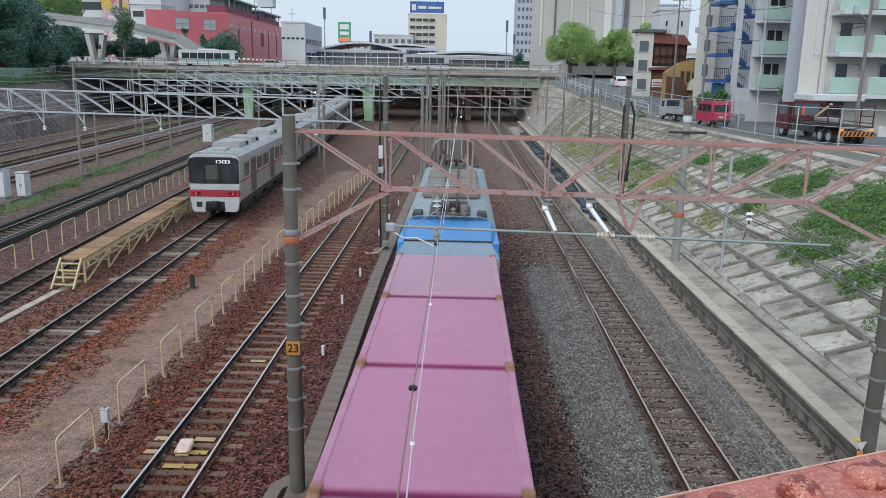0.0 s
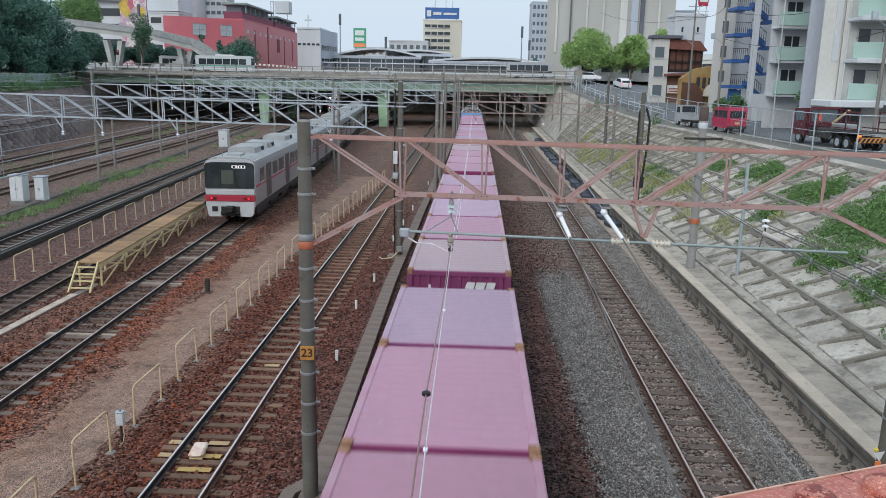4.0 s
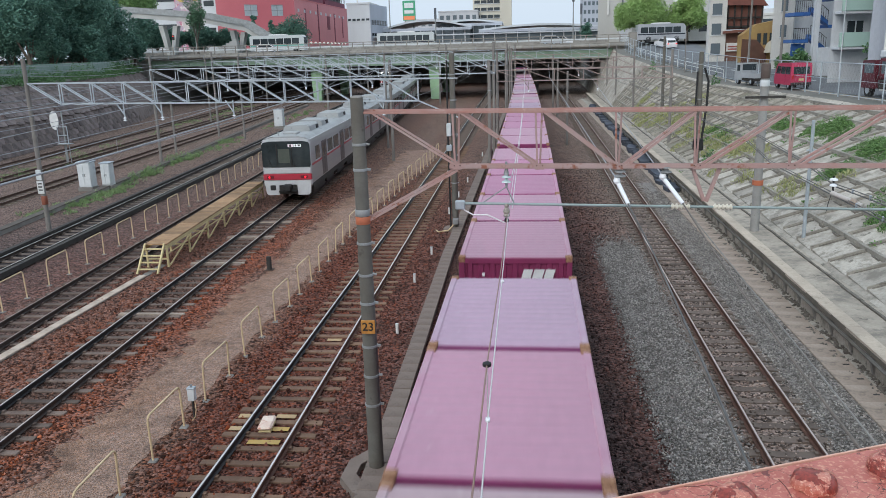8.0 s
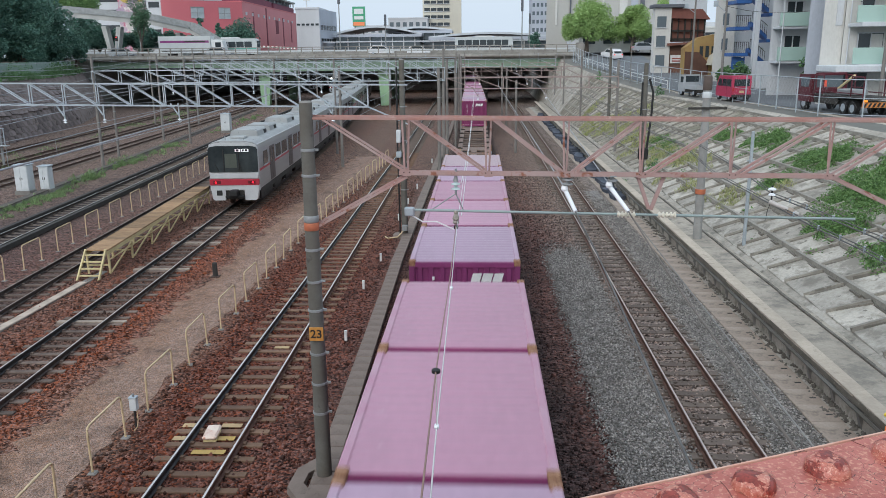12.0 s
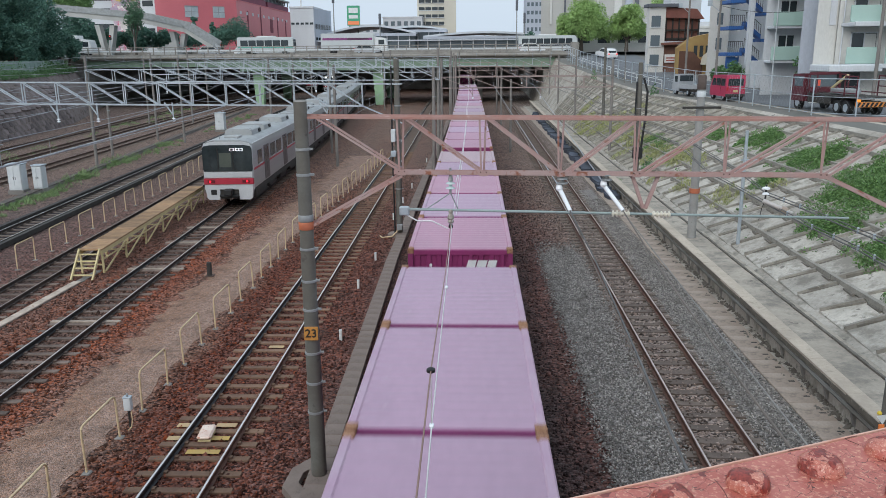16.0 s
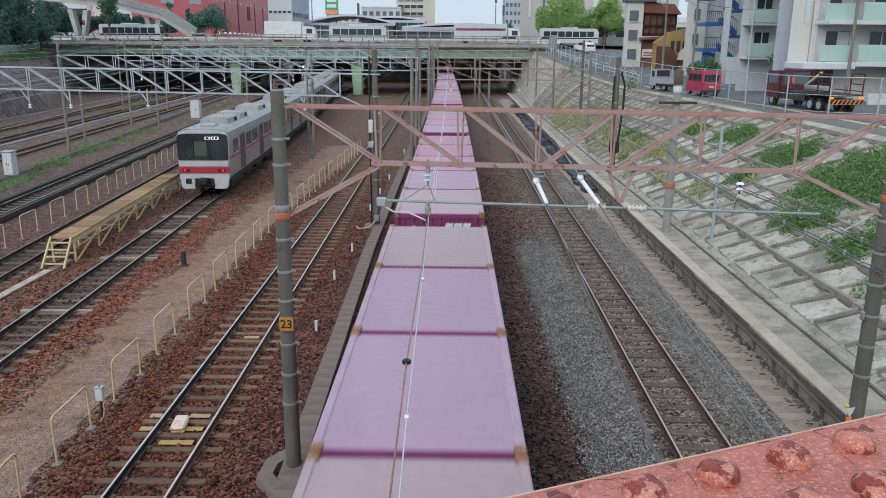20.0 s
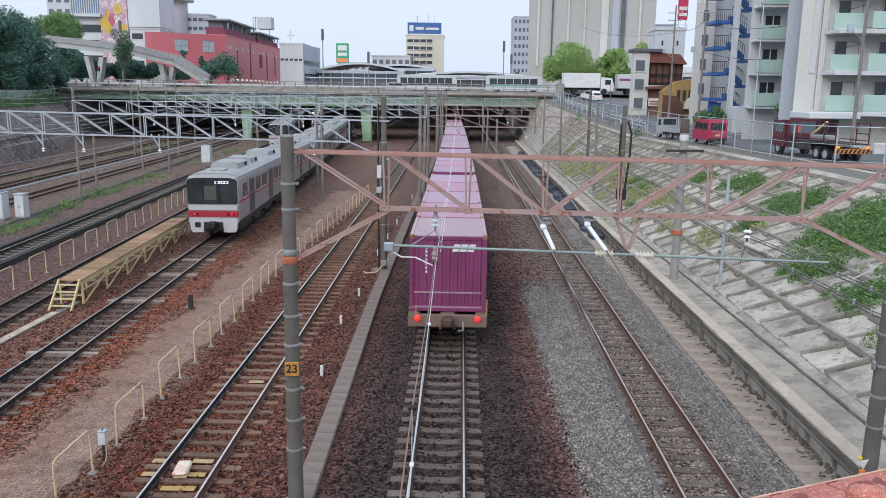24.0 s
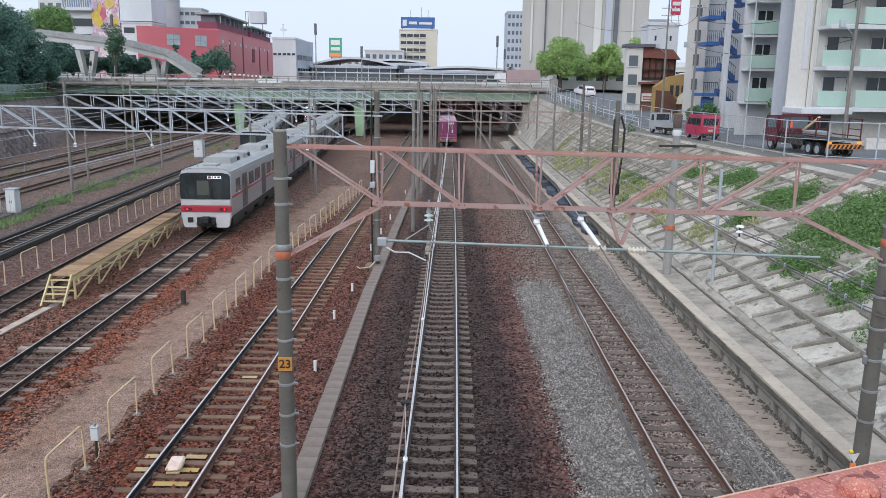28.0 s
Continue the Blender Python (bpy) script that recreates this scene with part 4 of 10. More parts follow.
GY = 13.71
pole_l = concrete_pole(-2.8, GY - 0.05, -0.25, 7.12, footing=False, bands=(6.3, 5.85, 4.5, 3.9, 3.35, 2.5, 1.9, 1.3), label="round grey concrete mast with bands and a yellow number plate")
ring_kerb = Shape()
rim = [Vector(p) for p in ((-0.2, 0.66), (-0.52, 0.2), (-0.56, -0.38), (-0.26, -0.84), (0.06, -0.84), (0.2, -0.3))]
hub = Vector((-0.02, -0.1))
outer = [hub + (p - hub) * 1.14 for p in rim]
inner = [hub + (p - hub) * 0.62 for p in rim]
kn = len(rim)
ring_kerb.add([(p.x, p.y, -0.06) for p in outer] + [(p.x, p.y, -0.06) for p in inner] + [(p.x * 1.04, p.y * 1.04, -0.3) for p in outer] + [(p.x, p.y, -0.3) for p in inner],
              [f for i in range(kn - 1) for f in ((i, i + 1, kn + i + 1, kn + i), (i + 1, i, 2 * kn + i, 2 * kn + i + 1), (kn + i, kn + i + 1, 3 * kn + i + 1, 3 * kn + i))]
              + [(0, kn, 3 * kn, 2 * kn), (kn - 1, 3 * kn - 1, 4 * kn - 1, 2 * kn - 1)])
part("footing", ring_kerb, TROUGH, pole_l, "low concrete kerb round the mast foot")
part("painted_band", Shape().lathe([(0.13, -0.07), (0.137, -0.06), (0.137, 0.06), (0.13, 0.07)], (0, 0, 4.93), 18), ORANGE_BAND, pole_l, "faded orange painted band")
part("painted_band", Shape().lathe([(0.13, -0.06), (0.137, -0.05), (0.137, 0.05), (0.13, 0.06)], (0, 0, 5.07), 18), GALV_DULL, pole_l, "grey steel collar")
plate = part("number_plate", Shape().cbox(-0.13, 0.13, -0.012, 0.012, -0.13, 0.13, 0.005), surf("amber plate", (0.62, 0.30, 0.06), (0.5, 0.22, 0.05), 8, 0.6), pole_l, "amber number plate", at=pose(0.02, -0.175, 2.93))
digits = bpy.data.curves.new("digits", "FONT")
digits.body = "23"
digits.size = 0.22
digits.align_x, digits.align_y = "CENTER", "CENTER"
digits.extrude = 0.002
digits.offset = 0.004
part("lettering", digits, plain("black lettering", (0.02, 0.018, 0.015), 0.6), plate, "black figures 23", at=pose(0, -0.016, 0, 90, 0, 0))
pole_r = concrete_pole(8.06, GY, 0.2, 7.2, bands=(5.6, 4.9, 4.3, 3.7, 3.1, 2.5, 1.9), label="round grey concrete mast with steel bands beside the bank", footing=False)
part("painted_band", Shape().lathe([(0.13, -0.07), (0.137, -0.06), (0.137, 0.06), (0.13, 0.07)], (0, 0, 5.3), 18), ORANGE_BAND, pole_r, "faded orange painted band")
part("cable_clamp", Shape().cbox(-0.2, -0.13, -0.06, 0.04, 3.0, 3.18, 0.02), GALV_DULL, pole_r)
tag_s = thing("warning_tag", "small white and orange warning tag on the mast", "sign", at=pose(7.86, GY - 0.12, 1.1))
part("plate", Shape().prism([(-0.1, 0.14), (0.02, -0.02), (0.1, 0.18)], "y", -0.01, 0.01), WHITE, tag_s)
part("knob", Shape().lathe([(0.01, 0), (0.04, 0.02), (0.045, 0.05), (0.02, 0.08)], (-0.06, 0, 0.17), 10), plain("yellow knob", (0.75, 0.55, 0.05), 0.5), tag_s)
part("stripe", Shape().cbox(-0.05, 0.06, -0.012, 0.012, -0.22, -0.02, 0.004), plain("orange tag", (0.85, 0.24, 0.06), 0.5), tag_s)


# ------------------------------------------------------------------ red portal truss across the near tracks
def red_gantry():
    g = thing("portal_truss", "faded red-pink steel lattice portal spanning between two masts", "gantry")
    xl, xr = -2.72, 8.0

    def zt(x):
        return 6.837 - 0.0125 * (x + 1.5)

    def zb(x):
        return 5.848 - 0.0135 * (x + 1)
    for dy, flip, lift in ((-0.07, -1, -0.02), (0.07, 1, 0.012)):
        part("top_chord", Shape().angle((xl, GY + dy, zt(xl) + lift), (xr, GY + dy, zt(xr) + lift), 0.038, 0.01, flip=flip), TRUSS_RUST, g)
        part("bottom_chord", Shape().angle((-1.2, GY + dy, zb(-1.2)), (6.4, GY + dy, zb(6.4)), 0.068, 0.01, flip=flip), TRUSS_RED, g)
    nodes = (-1.06, 0.38, 1.74, 3.06, 4.62, 6.3)
    for x in nodes:
        for dx in (-0.035, 0.035):
            part("upright", Shape().angle((x + dx * 0.7, GY + dx * 1.5, zb(x)), (x + dx * 1.6, GY + dx * 1.5, zt(x)), 0.03, 0.008, (0, 1, 0)), TRUSS_RED, g)
    for xa, xb in ((-2.55, -1.06), (-1.0, 0.34), (0.44, 1.68), (3.0, 1.82), (4.55, 3.14), (6.2, 4.7), (7.75, 6.36)):
        for dy, dz in ((-0.06, -0.02), (0.05, 0.02)):
            part("diagonal", Shape().angle((xa, GY + dy, zt(xa) + dz), (xb, GY + dy, zb(xb) + 0.04 + dz), 0.036, 0.008, up=(0, 1, 0)), TRUSS_RED, g)
    for xa, xb, zz in ((-1.06, -2.7, 4.95), (6.36, 7.95, 5.0)):
        for dy, dz in ((-0.06, -0.022), (0.05, 0.022)):
            part("knee_brace", Shape().angle((xa, GY + dy, zb(xa) + dz), (xb, GY + dy, zz + dz), 0.036, 0.01, up=(0, 1, 0)), TRUSS_RED, g)
    for x in nodes:
        z = zb(x)
        part("gusset", Shape().cbox(x - 0.075, x + 0.075, GY - 0.082, GY - 0.076, z - 0.02, z + 0.075, 0.002), TRUSS_RED, g)
        for dx in (-0.05, 0.05):
            part("bolt", Shape().cbox(x + dx - 0.01, x + dx + 0.01, GY - 0.095, GY - 0.08, z + 0.04, z + 0.06, 0.003), RAIL_RUSTY, g)
    for xa, xb in ((2.98, 3.2), (3.44, 3.24)):
        part("vee_hanger", Shape().angle((xa, GY, zb(3)), (xb, GY, 5.2), 0.055, 0.01, up=(0, 1, 0)), TRUSS_RED, g)
    return g


red_gantry()


def shed_insulator(s, at, n=4, r=0.075, h=0.3, tilt=None):
    """Stacked porcelain sheds upward from at."""
    prof = [(0.02, 0)]
    for i in range(n):
        z = h * (i + 0.2) / n
        prof += [(0.03, z), (r, z + 0.012), (r * 0.9, z + 0.03), (0.03, z + h / n * 0.6)]
    prof += [(0.02, h)]
    k = Shape().lathe(prof, (0, 0, 0), 14)
    m = pose(*at) if tilt is None else pose(*at) @ tilt
    s.add([m @ Vector(p) for p in k.v], k.f)
    return s


# steel tube registration arm
arm = thing("registration_tube", "pale galvanised steel tube hung under the portal with porcelain insulators", "contact line fitting")
part("tube", Shape().rod((-1.02, GY, 5.21), (6.85, GY, 5.01), 0.024, n=12), TUBE_GREY, arm)
part("end_fitting", Shape().cbox(-1.12, -0.94, GY - 0.05, GY + 0.05, 5.1, 5.26, 0.02), GALV, arm)
part("insulator", shed_insulator(Shape(), (3.0, GY, 5.105), 5, 0.06, 0.34, pose(0, 0, 0, 0, -88.5, 0)), plain("cream porcelain", (0.66, 0.62, 0.52), 0.3), arm)
part("insulator", shed_insulator(Shape(), (3.72, GY, 5.09), 5, 0.06, 0.34, pose(0, 0, 0, 0, -88.5, 0)), plain("cream porcelain", (0.66, 0.62, 0.52), 0.3), arm)
part("drop_arm", Shape().path([(-0.98, GY, 5.1), (-0.8, GY - 0.02, 5.0), (-0.55, GY - 0.03, 5.0), (-0.24, GY - 0.05, 4.86)], 0.014), WIRE_PALE, arm)
# hat insulators
hat = thing("line_insulator", "pale green stacked porcelain insulator hung under the portal", "insulator")
part("porcelain", shed_insulator(Shape(), (-0.2, GY, 5.55), 2, 0.085, 0.17), INSULATOR_GREEN, hat)
part("cone", Shape().lathe([(0.05, 0), (0.045, 0.03), (0.022, 0.12)], (-0.2, GY, 5.72), 12), GALV_DULL, hat)
part("hanger", Shape().rod((-0.2, GY, 5.49), (-0.2, GY, 5.95), 0.02).path([(-0.2, GY, 5.5), (-0.62, GY, 5.22)], 0.012).path([(-0.2, GY, 5.5), (-0.05, GY + 0.02, 5.16)], 0.012), GALV_DULL, hat)
part("clamp", Shape().lathe([(0.035, 0), (0.06, 0.03), (0.045, 0.07), (0.064, 0.1), (0.05, 0.15), (0.03, 0.18), (0.042, 0.21), (0.025, 0.25)], (-0.2, GY - 0.02, 4.95), 12), surf("weathered porcelain", (0.42, 0.39, 0.34), (0.2, 0.17, 0.14), 14, 0.4), hat)
part("knot", Shape().cbox(-0.24, -0.16, GY - 0.06, GY + 0.04, 4.86, 4.93, 0.02), BLACK, hat)
for x0, x1, zt in ((1.74, 1.93, 5.6), (2.52, 2.84, 5.66)):
    st = thing("strain_sleeve", "white insulating sleeve on a span wire under the portal", "insulator", "white insulating sleeves")
    part("hat", shed_insulator(Shape(), (x0 + 0.04, GY, zt + 0.03), 2, 0.1, 0.16), GALV_DULL, st)
    part("cap", Shape().lathe([(0.045, 0), (0.065, 0.04), (0.05, 0.1)], (x0 - 0.02, GY - 0.03, zt - 0.06), 12), INSULATOR, st)
    part("sleeve", Shape().rod((x0, GY - 0.02, zt - 0.05), (x1 - 0.05, GY - 0.38, 5.24), 0.04, 0.036, 12), INSULATOR, st)


# ------------------------------------------------------------------ generic lattice gantry
def gantry(y, x0, x1, zt, zb, material, bay=1.9, posts=(), label="grey galvanised lattice gantry over the tracks", w=0.058, drops=(), fall=0.0):
    g = thing("overhead_gantry", label, "gantry", "overhead gantries")
    def hi(x):
        return zt + fall * (x - x0)

    def lo(x):
        return zb + fall * (x - x0)
    deep = 0.1 if fall else 0.22
    x_end = x1 - 1.75 if fall else x1
    for dy in (-deep, deep):
        part("top_chord", Shape().beam((x0, y + dy, hi(x0)), (x1, y + dy, hi(x1)), w, w), material, g)
        part("bottom_chord", Shape().beam((x0 + (bay if fall else 0), y + dy, lo(x0)), (x_end, y + dy, lo(x_end)), w, w), material, g)
    n = max(2, round((x_end - x0) / bay))
    for i in range(n + 1):
        x = x0 + (x_end - x0) * i / n
        for dy in (-deep, deep):
            if i or not fall:
                part("upright", Shape().beam((x, y + dy, lo(x)), (x, y + dy, hi(x)), w * 0.7, w * 0.7, (0, 1, 0)), material, g)
            if i < n:
                xb = x0 + (x_end - x0) * (i + 1) / n
                part("diagonal", Shape().beam((x, y + dy, hi(x)), (xb, y + dy, lo(xb)), w * 0.7, w * 0.7, (0, 1, 0)), material, g)
    if fall:
        part("knee_brace", Shape().beam((x_end, y, lo(x_end)), (x1, y, lo(x1) - 0.75), w, w, (0, 1, 0)), material, g)
    for x, ztop in posts:
        part("post", Shape().rod((x, y, -0.25), (x, y, ztop), 0.115, 0.095, 12), POLE_FAR, g, "grey concrete post")
    for x in drops:
        dp = part("drop_bracket", Shape().beam((x, y, zb), (x + 0.35, y, zb - 0.55), 0.05, 0.05, (0, 1, 0)).beam((x + 0.35, y, zb), (x + 0.35, y, zb - 0.85), 0.05, 0.05, (0, 1, 0)), material, g)
        part("insulator", shed_insulator(Shape(), (x + 0.35, y, zb - 0.85), 2, 0.085, 0.2), INSULATOR, dp)
    return g


gantry(34.9, -22.5, -2.62, 6.88, 5.92, GALV, 1.57, posts=((-22.6, 8.0),), drops=(-18.4, -16.6, -13.2, -6.3), fall=-0.012)
mast = concrete_pole(-2.85, 34.9, -0.2, 7.7, 0.145, 0.12, bands=(6.8, 5.7, 4.2, 3.0, 2.0), label="round grey concrete mast with cables and control boxes")
part("cable", Shape().path([(-0.22, -0.1, 7.4), (-0.24, -0.12, 4.0), (-0.22, -0.16, 2.0), (-0.2, -0.2, 0.0)], 0.04), BLACK, mast, "thick black cable")
part("control_box", Shape().cbox(-0.28, -0.08, -0.36, -0.16, 4.14, 4.7, 0.02), CABINET, mast, "pale control box")
part("control_box", Shape().cbox(-0.3, -0.06, -0.36, -0.16, 3.48, 3.74, 0.02), GALV, mast)
part("control_box", Shape().cbox(-0.1, 0.16, -0.42, -0.16, 0.15, 0.4, 0.02), GALV_DULL, mast)
part("cable", Shape().path([(-0.05, -0.3, 0.15), (-0.3, -0.5, -0.1), (-0.75, -0.55, -0.15), (-0.9, -0.2, -0.15)], 0.03), CREAM, mast)

gantry(58.0, -27.5, -1.6, 7.0, 6.1, GALV, 2.0, posts=((-27.5, 8.0), (-1.7, 8.3), (-9.3, 7.2)), drops=(-22, -16, -11, -5))
gantry(60.0, -1.5, 11.3, 6.2, 5.4, TRUSS_OLD, 2.1, posts=((11.3, 7.4), (-1.5, 7.6)), drops=(0.5, 5.6))
gantry(78.0, -30.5, -1.0, 7.3, 6.2, GALV, 2.2, posts=((-30.5, 8.2), (-18.9, 7.8), (-1.0, 8.2)), drops=(-24, -19, -14, -5))
gantry(84.0, -0.6, 12.0, 6.6, 5.6, TRUSS_OLD, 2.1, posts=((-0.6, 7.8), (12.0, 7.6), (4.2, 6.6)), drops=(1, 6))
gantry(96.0, -33.0, -1.2, 7.6, 6.4, GALV, 2.3, posts=((-33, 8.4), (-20.3, 8.0), (-8.5, 8.4)), drops=(-26, -21, -16, -10, -4))
gantry(104.0, -1.0, 12.6, 6.8, 5.8, TRUSS_OLD, 2.2, posts=((-1.0, 8.0), (12.6, 7.8), (4.6, 6.8)), drops=(1, 6.5))
gantry(118.0, -38.0, 13.0, 7.2, 6.2, GALV, 2.6, posts=((-38, 8.4), (-22.3, 8.0), (-11.5, 8.2), (-0.3, 8.2), (13, 7.8)), drops=(-30, -25, -20, -14, -5, 1, 7))
for x, y, h in ((-1.55, 44.0, 7.2), (-1.0, 70.0, 7.6), (-11.0, 66.0, 7.6), (-29.3, 64.8, 4.2), (-26.7, 74.9, 7.8), (4.1, 66.0, 5.8), (-38.0, 95.0, 7.6)):
    concrete_pole(x, y, -0.2, h, 0.105, 0.085, bands=(h - 0.6, h - 1.6), footing=False, paint=POLE_FAR)

plates = thing("mast_sign", "white and red-brown number plates strapped to a mast", "sign", at=pose(-22.6, 34.75, 0))
part("plate", Shape().cbox(-0.16, 0.16, -0.03, 0.0, 1.75, 2.35, 0.01), WHITE, plates)
part("plate", Shape().cbox(-0.13, 0.13, -0.03, 0.0, 2.4, 2.9, 0.01), CABINET, plates)
part("mark_bars", Shape().cbox(-0.1, 0.1, -0.04, -0.025, 2.2, 2.26, 0.004).cbox(-0.1, 0.1, -0.04, -0.025, 2.05, 2.11, 0.004).cbox(-0.1, 0.1, -0.04, -0.025, 1.9, 1.96, 0.004), DARK, plates)
part("collar", Shape().lathe([(0.13, 1.2), (0.145, 1.22), (0.145, 1.6), (0.13, 1.62)], (0, 0.15, 0), 14), surf("red-brown collar", (0.3, 0.09, 0.05), (0.2, 0.07, 0.04), 5, 0.7), plates)
# signal back board with a ladder cage among the left tracks
sig = thing("signal_post", "slim grey signal post with a white oval board and ladder cage", "signal", at=pose(-35.7, 59.0, -0.2))
part("shaft", Shape().rod((0, 0, 0), (0, 0, 4.2), 0.07, 0.06, 10), GALV_DULL, sig)
part("board", Shape().prism([(-0.62 + 0.36 * math.cos(a * 0.5236), 3.5 + (0.75 if 0 < a < 6 else (-0.75 if a > 6 else 0)) * abs(math.sin(a * 0.5236))) for a in range(12)], "y", -0.12, -0.08), WHITE, sig, "white oval board")
for xx in (-0.35, 0.45):
    part("cage_post", Shape().rod((xx, -0.3, 1.7), (xx, -0.3, 3.0), 0.035, n=6), GALV, sig)
    part("ladder_rail", Shape().rod((xx * 0.5, 0.1, 0), (xx * 0.5, 0.1, 1.75), 0.03, n=6), GALV_DULL, sig)
for z in (1.7, 2.35, 3.0):
    part("cage_bar", Shape().rod((-0.4, -0.3, z), (0.5, -0.3, z), 0.03, n=6), GALV, sig)
part("platform", Shape().cbox(-0.5, 0.55, -0.35, 0.2, 1.62, 1.68, 0.01), GALV_DULL, sig)

# cable-carrying poles on the bank side
bank_pole = concrete_pole(9.5, 31.7, 0.3, 7.0, 0.175, 0.15, bands=(6.4, 5.4), label="round grey concrete mast on the bank with a dark cross-arm", footing=False, paint=POLE_PALE)
part("cross_arm", Shape().beam((-0.75, -0.2, 5.75), (0.75, -0.2, 5.75), 0.1, 0.09), DARK, bank_pole, "dark steel cross-arm")
part("cap_sleeve", Shape().lathe([(0.165, 0), (0.178, 0.04), (0.176, 0.5), (0.15, 0.56), (0.05, 0.59)], (0.0, 0.0, 6.45), 14), surf("dark brown sleeve", (0.085, 0.06, 0.05), (0.13, 0.1, 0.088), 3, 0.8), bank_pole, "dark brown sleeve over the mast top")
part("white_ring", Shape().lathe([(0.17, 0), (0.178, 0.03), (0.178, 0.2), (0.17, 0.23)], (0, 0, 6.15), 14), CABINET, bank_pole, "white ring")
part("painted_band", Shape().lathe([(0.2, -0.1), (0.208, -0.09), (0.208, 0.09), (0.2, 0.1)], (0, 0, 2.4), 18), ORANGE_BAND, bank_pole, "faded orange painted band")
thin = thing("steel_post", "slim galvanised post on the sloped bank", "post", at=pose(10.75, 29.8, 0.6))
part("shaft", Shape().rod((0, 0, 0), (0, 0, 4.4), 0.07, 0.06, 12), GALV, thin)
part("bracket", Shape().beam((-0.15, 0, 3.3), (0.6, 0, 3.3), 0.06, 0.06), GALV, thin)
dark_pole = concrete_pole(10.7, 48.0, 0.8, 7.3, 0.17, 0.13, bands=(6.6, 4.6), label="dark stained concrete mast with black cable terminations", footing=False)
part("cable", Shape().path([(0.2, -0.1, 6.4), (0.45, -0.12, 5.6), (0.4, -0.14, 4.2), (0.2, -0.2, 2.2)], 0.07), BLACK, dark_pole, "thick black cable")
part("cable", Shape().path([(-0.2, -0.1, 6.2), (-0.24, -0.14, 4.0), (-0.2, -0.2, 2.2)], 0.05), BLACK, dark_pole)
part("termination", Shape().cbox(-0.3, 0.3, -0.35, -0.1, 1.6, 2.3, 0.06), BLACK, dark_pole)
for x, y in ((13.2, 74),):
    concrete_pole(x, y, 1.5, 8.4, 0.15, 0.11, bands=(7.6,), label="round concrete mast on the bank", footing=False)


# ------------------------------------------------------------------ overhead wires
def wire(points, r, material, label="taut overhead line wire", group="overhead wires"):
    return solo("overhead_wire", Shape().path(points, r, 6), material, label, "wire", group)


def sag(x_of, z0, dip, supports):
    pts = []
    for a, b in zip(supports, supports[1:]):
        for i in range(6):
            t = i / 6
            y = a + (b - a) * t
            pts.append((x_of(y), y, z0 - dip * 4 * t * (1 - t)))
    pts.append((x_of(supports[-1]), supports[-1], z0))
    return pts


def catenary(line, shift, supports, contact=5.1, high=5.95, dip=0.4, hangers=4, r=0.009, m1=WIRE, m2=WIRE):
    off = lambda y: line(y) + shift
    wire(sag(off, high, dip, supports), r, m1, "sagging messenger wire above a track")
    wire([(off(y), y, contact) for y in supports], r, m2, "taut contact wire above a track")
    hang = Shape()
    for a, b in zip(supports, supports[1:]):
        for i in range(1, hangers + 1):
            t = i / (hangers + 1)
            y = a + (b - a) * t
            hang.rod((off(y), y, contact), (off(y), y, high - dip * 4 * t * (1 - t)), 0.005, n=5)
    solo("wire_hanger", hang, m1, "thin hangers between messenger and contact wire", "wire hanger", "wire hangers")


wire([(-0.25, -12, 5.95), (-0.24, 3.5, 5.68), (-0.24, 5.54, 5.56), (-0.21, 9.5, 5.22), (-0.2, GY, 4.93)], 0.006, WIRE_COPPER, "brown twisted messenger wire over the freight track")
wire([(-0.27, -12, 5.1), (-0.24, 5.54, 5.1), (-0.19, 10.3, 5.1), (-0.17, GY, 5.02), (x_freight(34.9) + 0.05, 34.9, 5.1)], 0.0065, WIRE_PALE, "bright contact wire over the freight track")
catenary(x_freight, 0.05, [GY, 34.9, 60, 84, 104, 128], 5.1, 5.7, 0.35, 4, 0.008, WIRE_PALE, WIRE_PALE)
wire([(1.88, GY - 0.38, 5.24), (1.8, 10.45, 5.2), (1.64, 6.8, 5.14), (1.55, 4.91, 5.1), (1.2, -3, 5.05), (0.9, -12, 5.05)], 0.012, WIRE_GREY, "grey contact wire running out from a white sleeve")
wire([(2.79, GY - 0.38, 5.24), (2.6, 10.53, 5.2), (2.5, 8.64, 5.17), (2.41, 6.26, 5.12), (2.1, -3, 5.05), (1.9, -12, 5.05)], 0.012, WIRE_DUSTY, "dusty contact wire running out from a white sleeve")
drop = thing("wire_dropper", "thin wire dropper with black knob and white clip", "wire dropper")
part("rod", Shape().rod((-0.24, 5.54, 5.1), (-0.24, 5.54, 5.56), 0.004, n=6), WIRE_PALE, drop)
part("knob", Shape().lathe([(0.018, -0.02), (0.034, -0.01), (0.034, 0.012), (0.018, 0.022)], (-0.24, 5.54, 5.56), 12), BLACK, drop)
part("clip", Shape().cbox(-0.258, -0.222, 5.51, 5.57, 5.085, 5.115, 0.008), INSULATOR, drop)
part("clip", Shape().cbox(-0.215, -0.175, 9.2, 9.26, 5.09, 5.12, 0.008), INSULATOR, drop)
wire([(1.4, -10, 5.1), (1.55, 5.05, 5.1), (1.89, GY - 0.42, 5.2)], 0.009, WIRE_DUSTY, "dusty brown span wire from a white sleeve")
wire([(1.74, GY, 5.58), (2.4, 60, 5.6), (4.0, 104, 5.6)], 0.012, WIRE)
wire([(2.3, -10, 5.1), (2.52, 5.2, 5.1), (2.8, GY - 0.42, 5.2)], 0.008, CONCRETE_DARK, "dark span wire from a white sleeve")
wire([(2.52, GY, 5.64), (5.4, 60, 5.6), (6.2, 104, 5.6)], 0.012, WIRE)
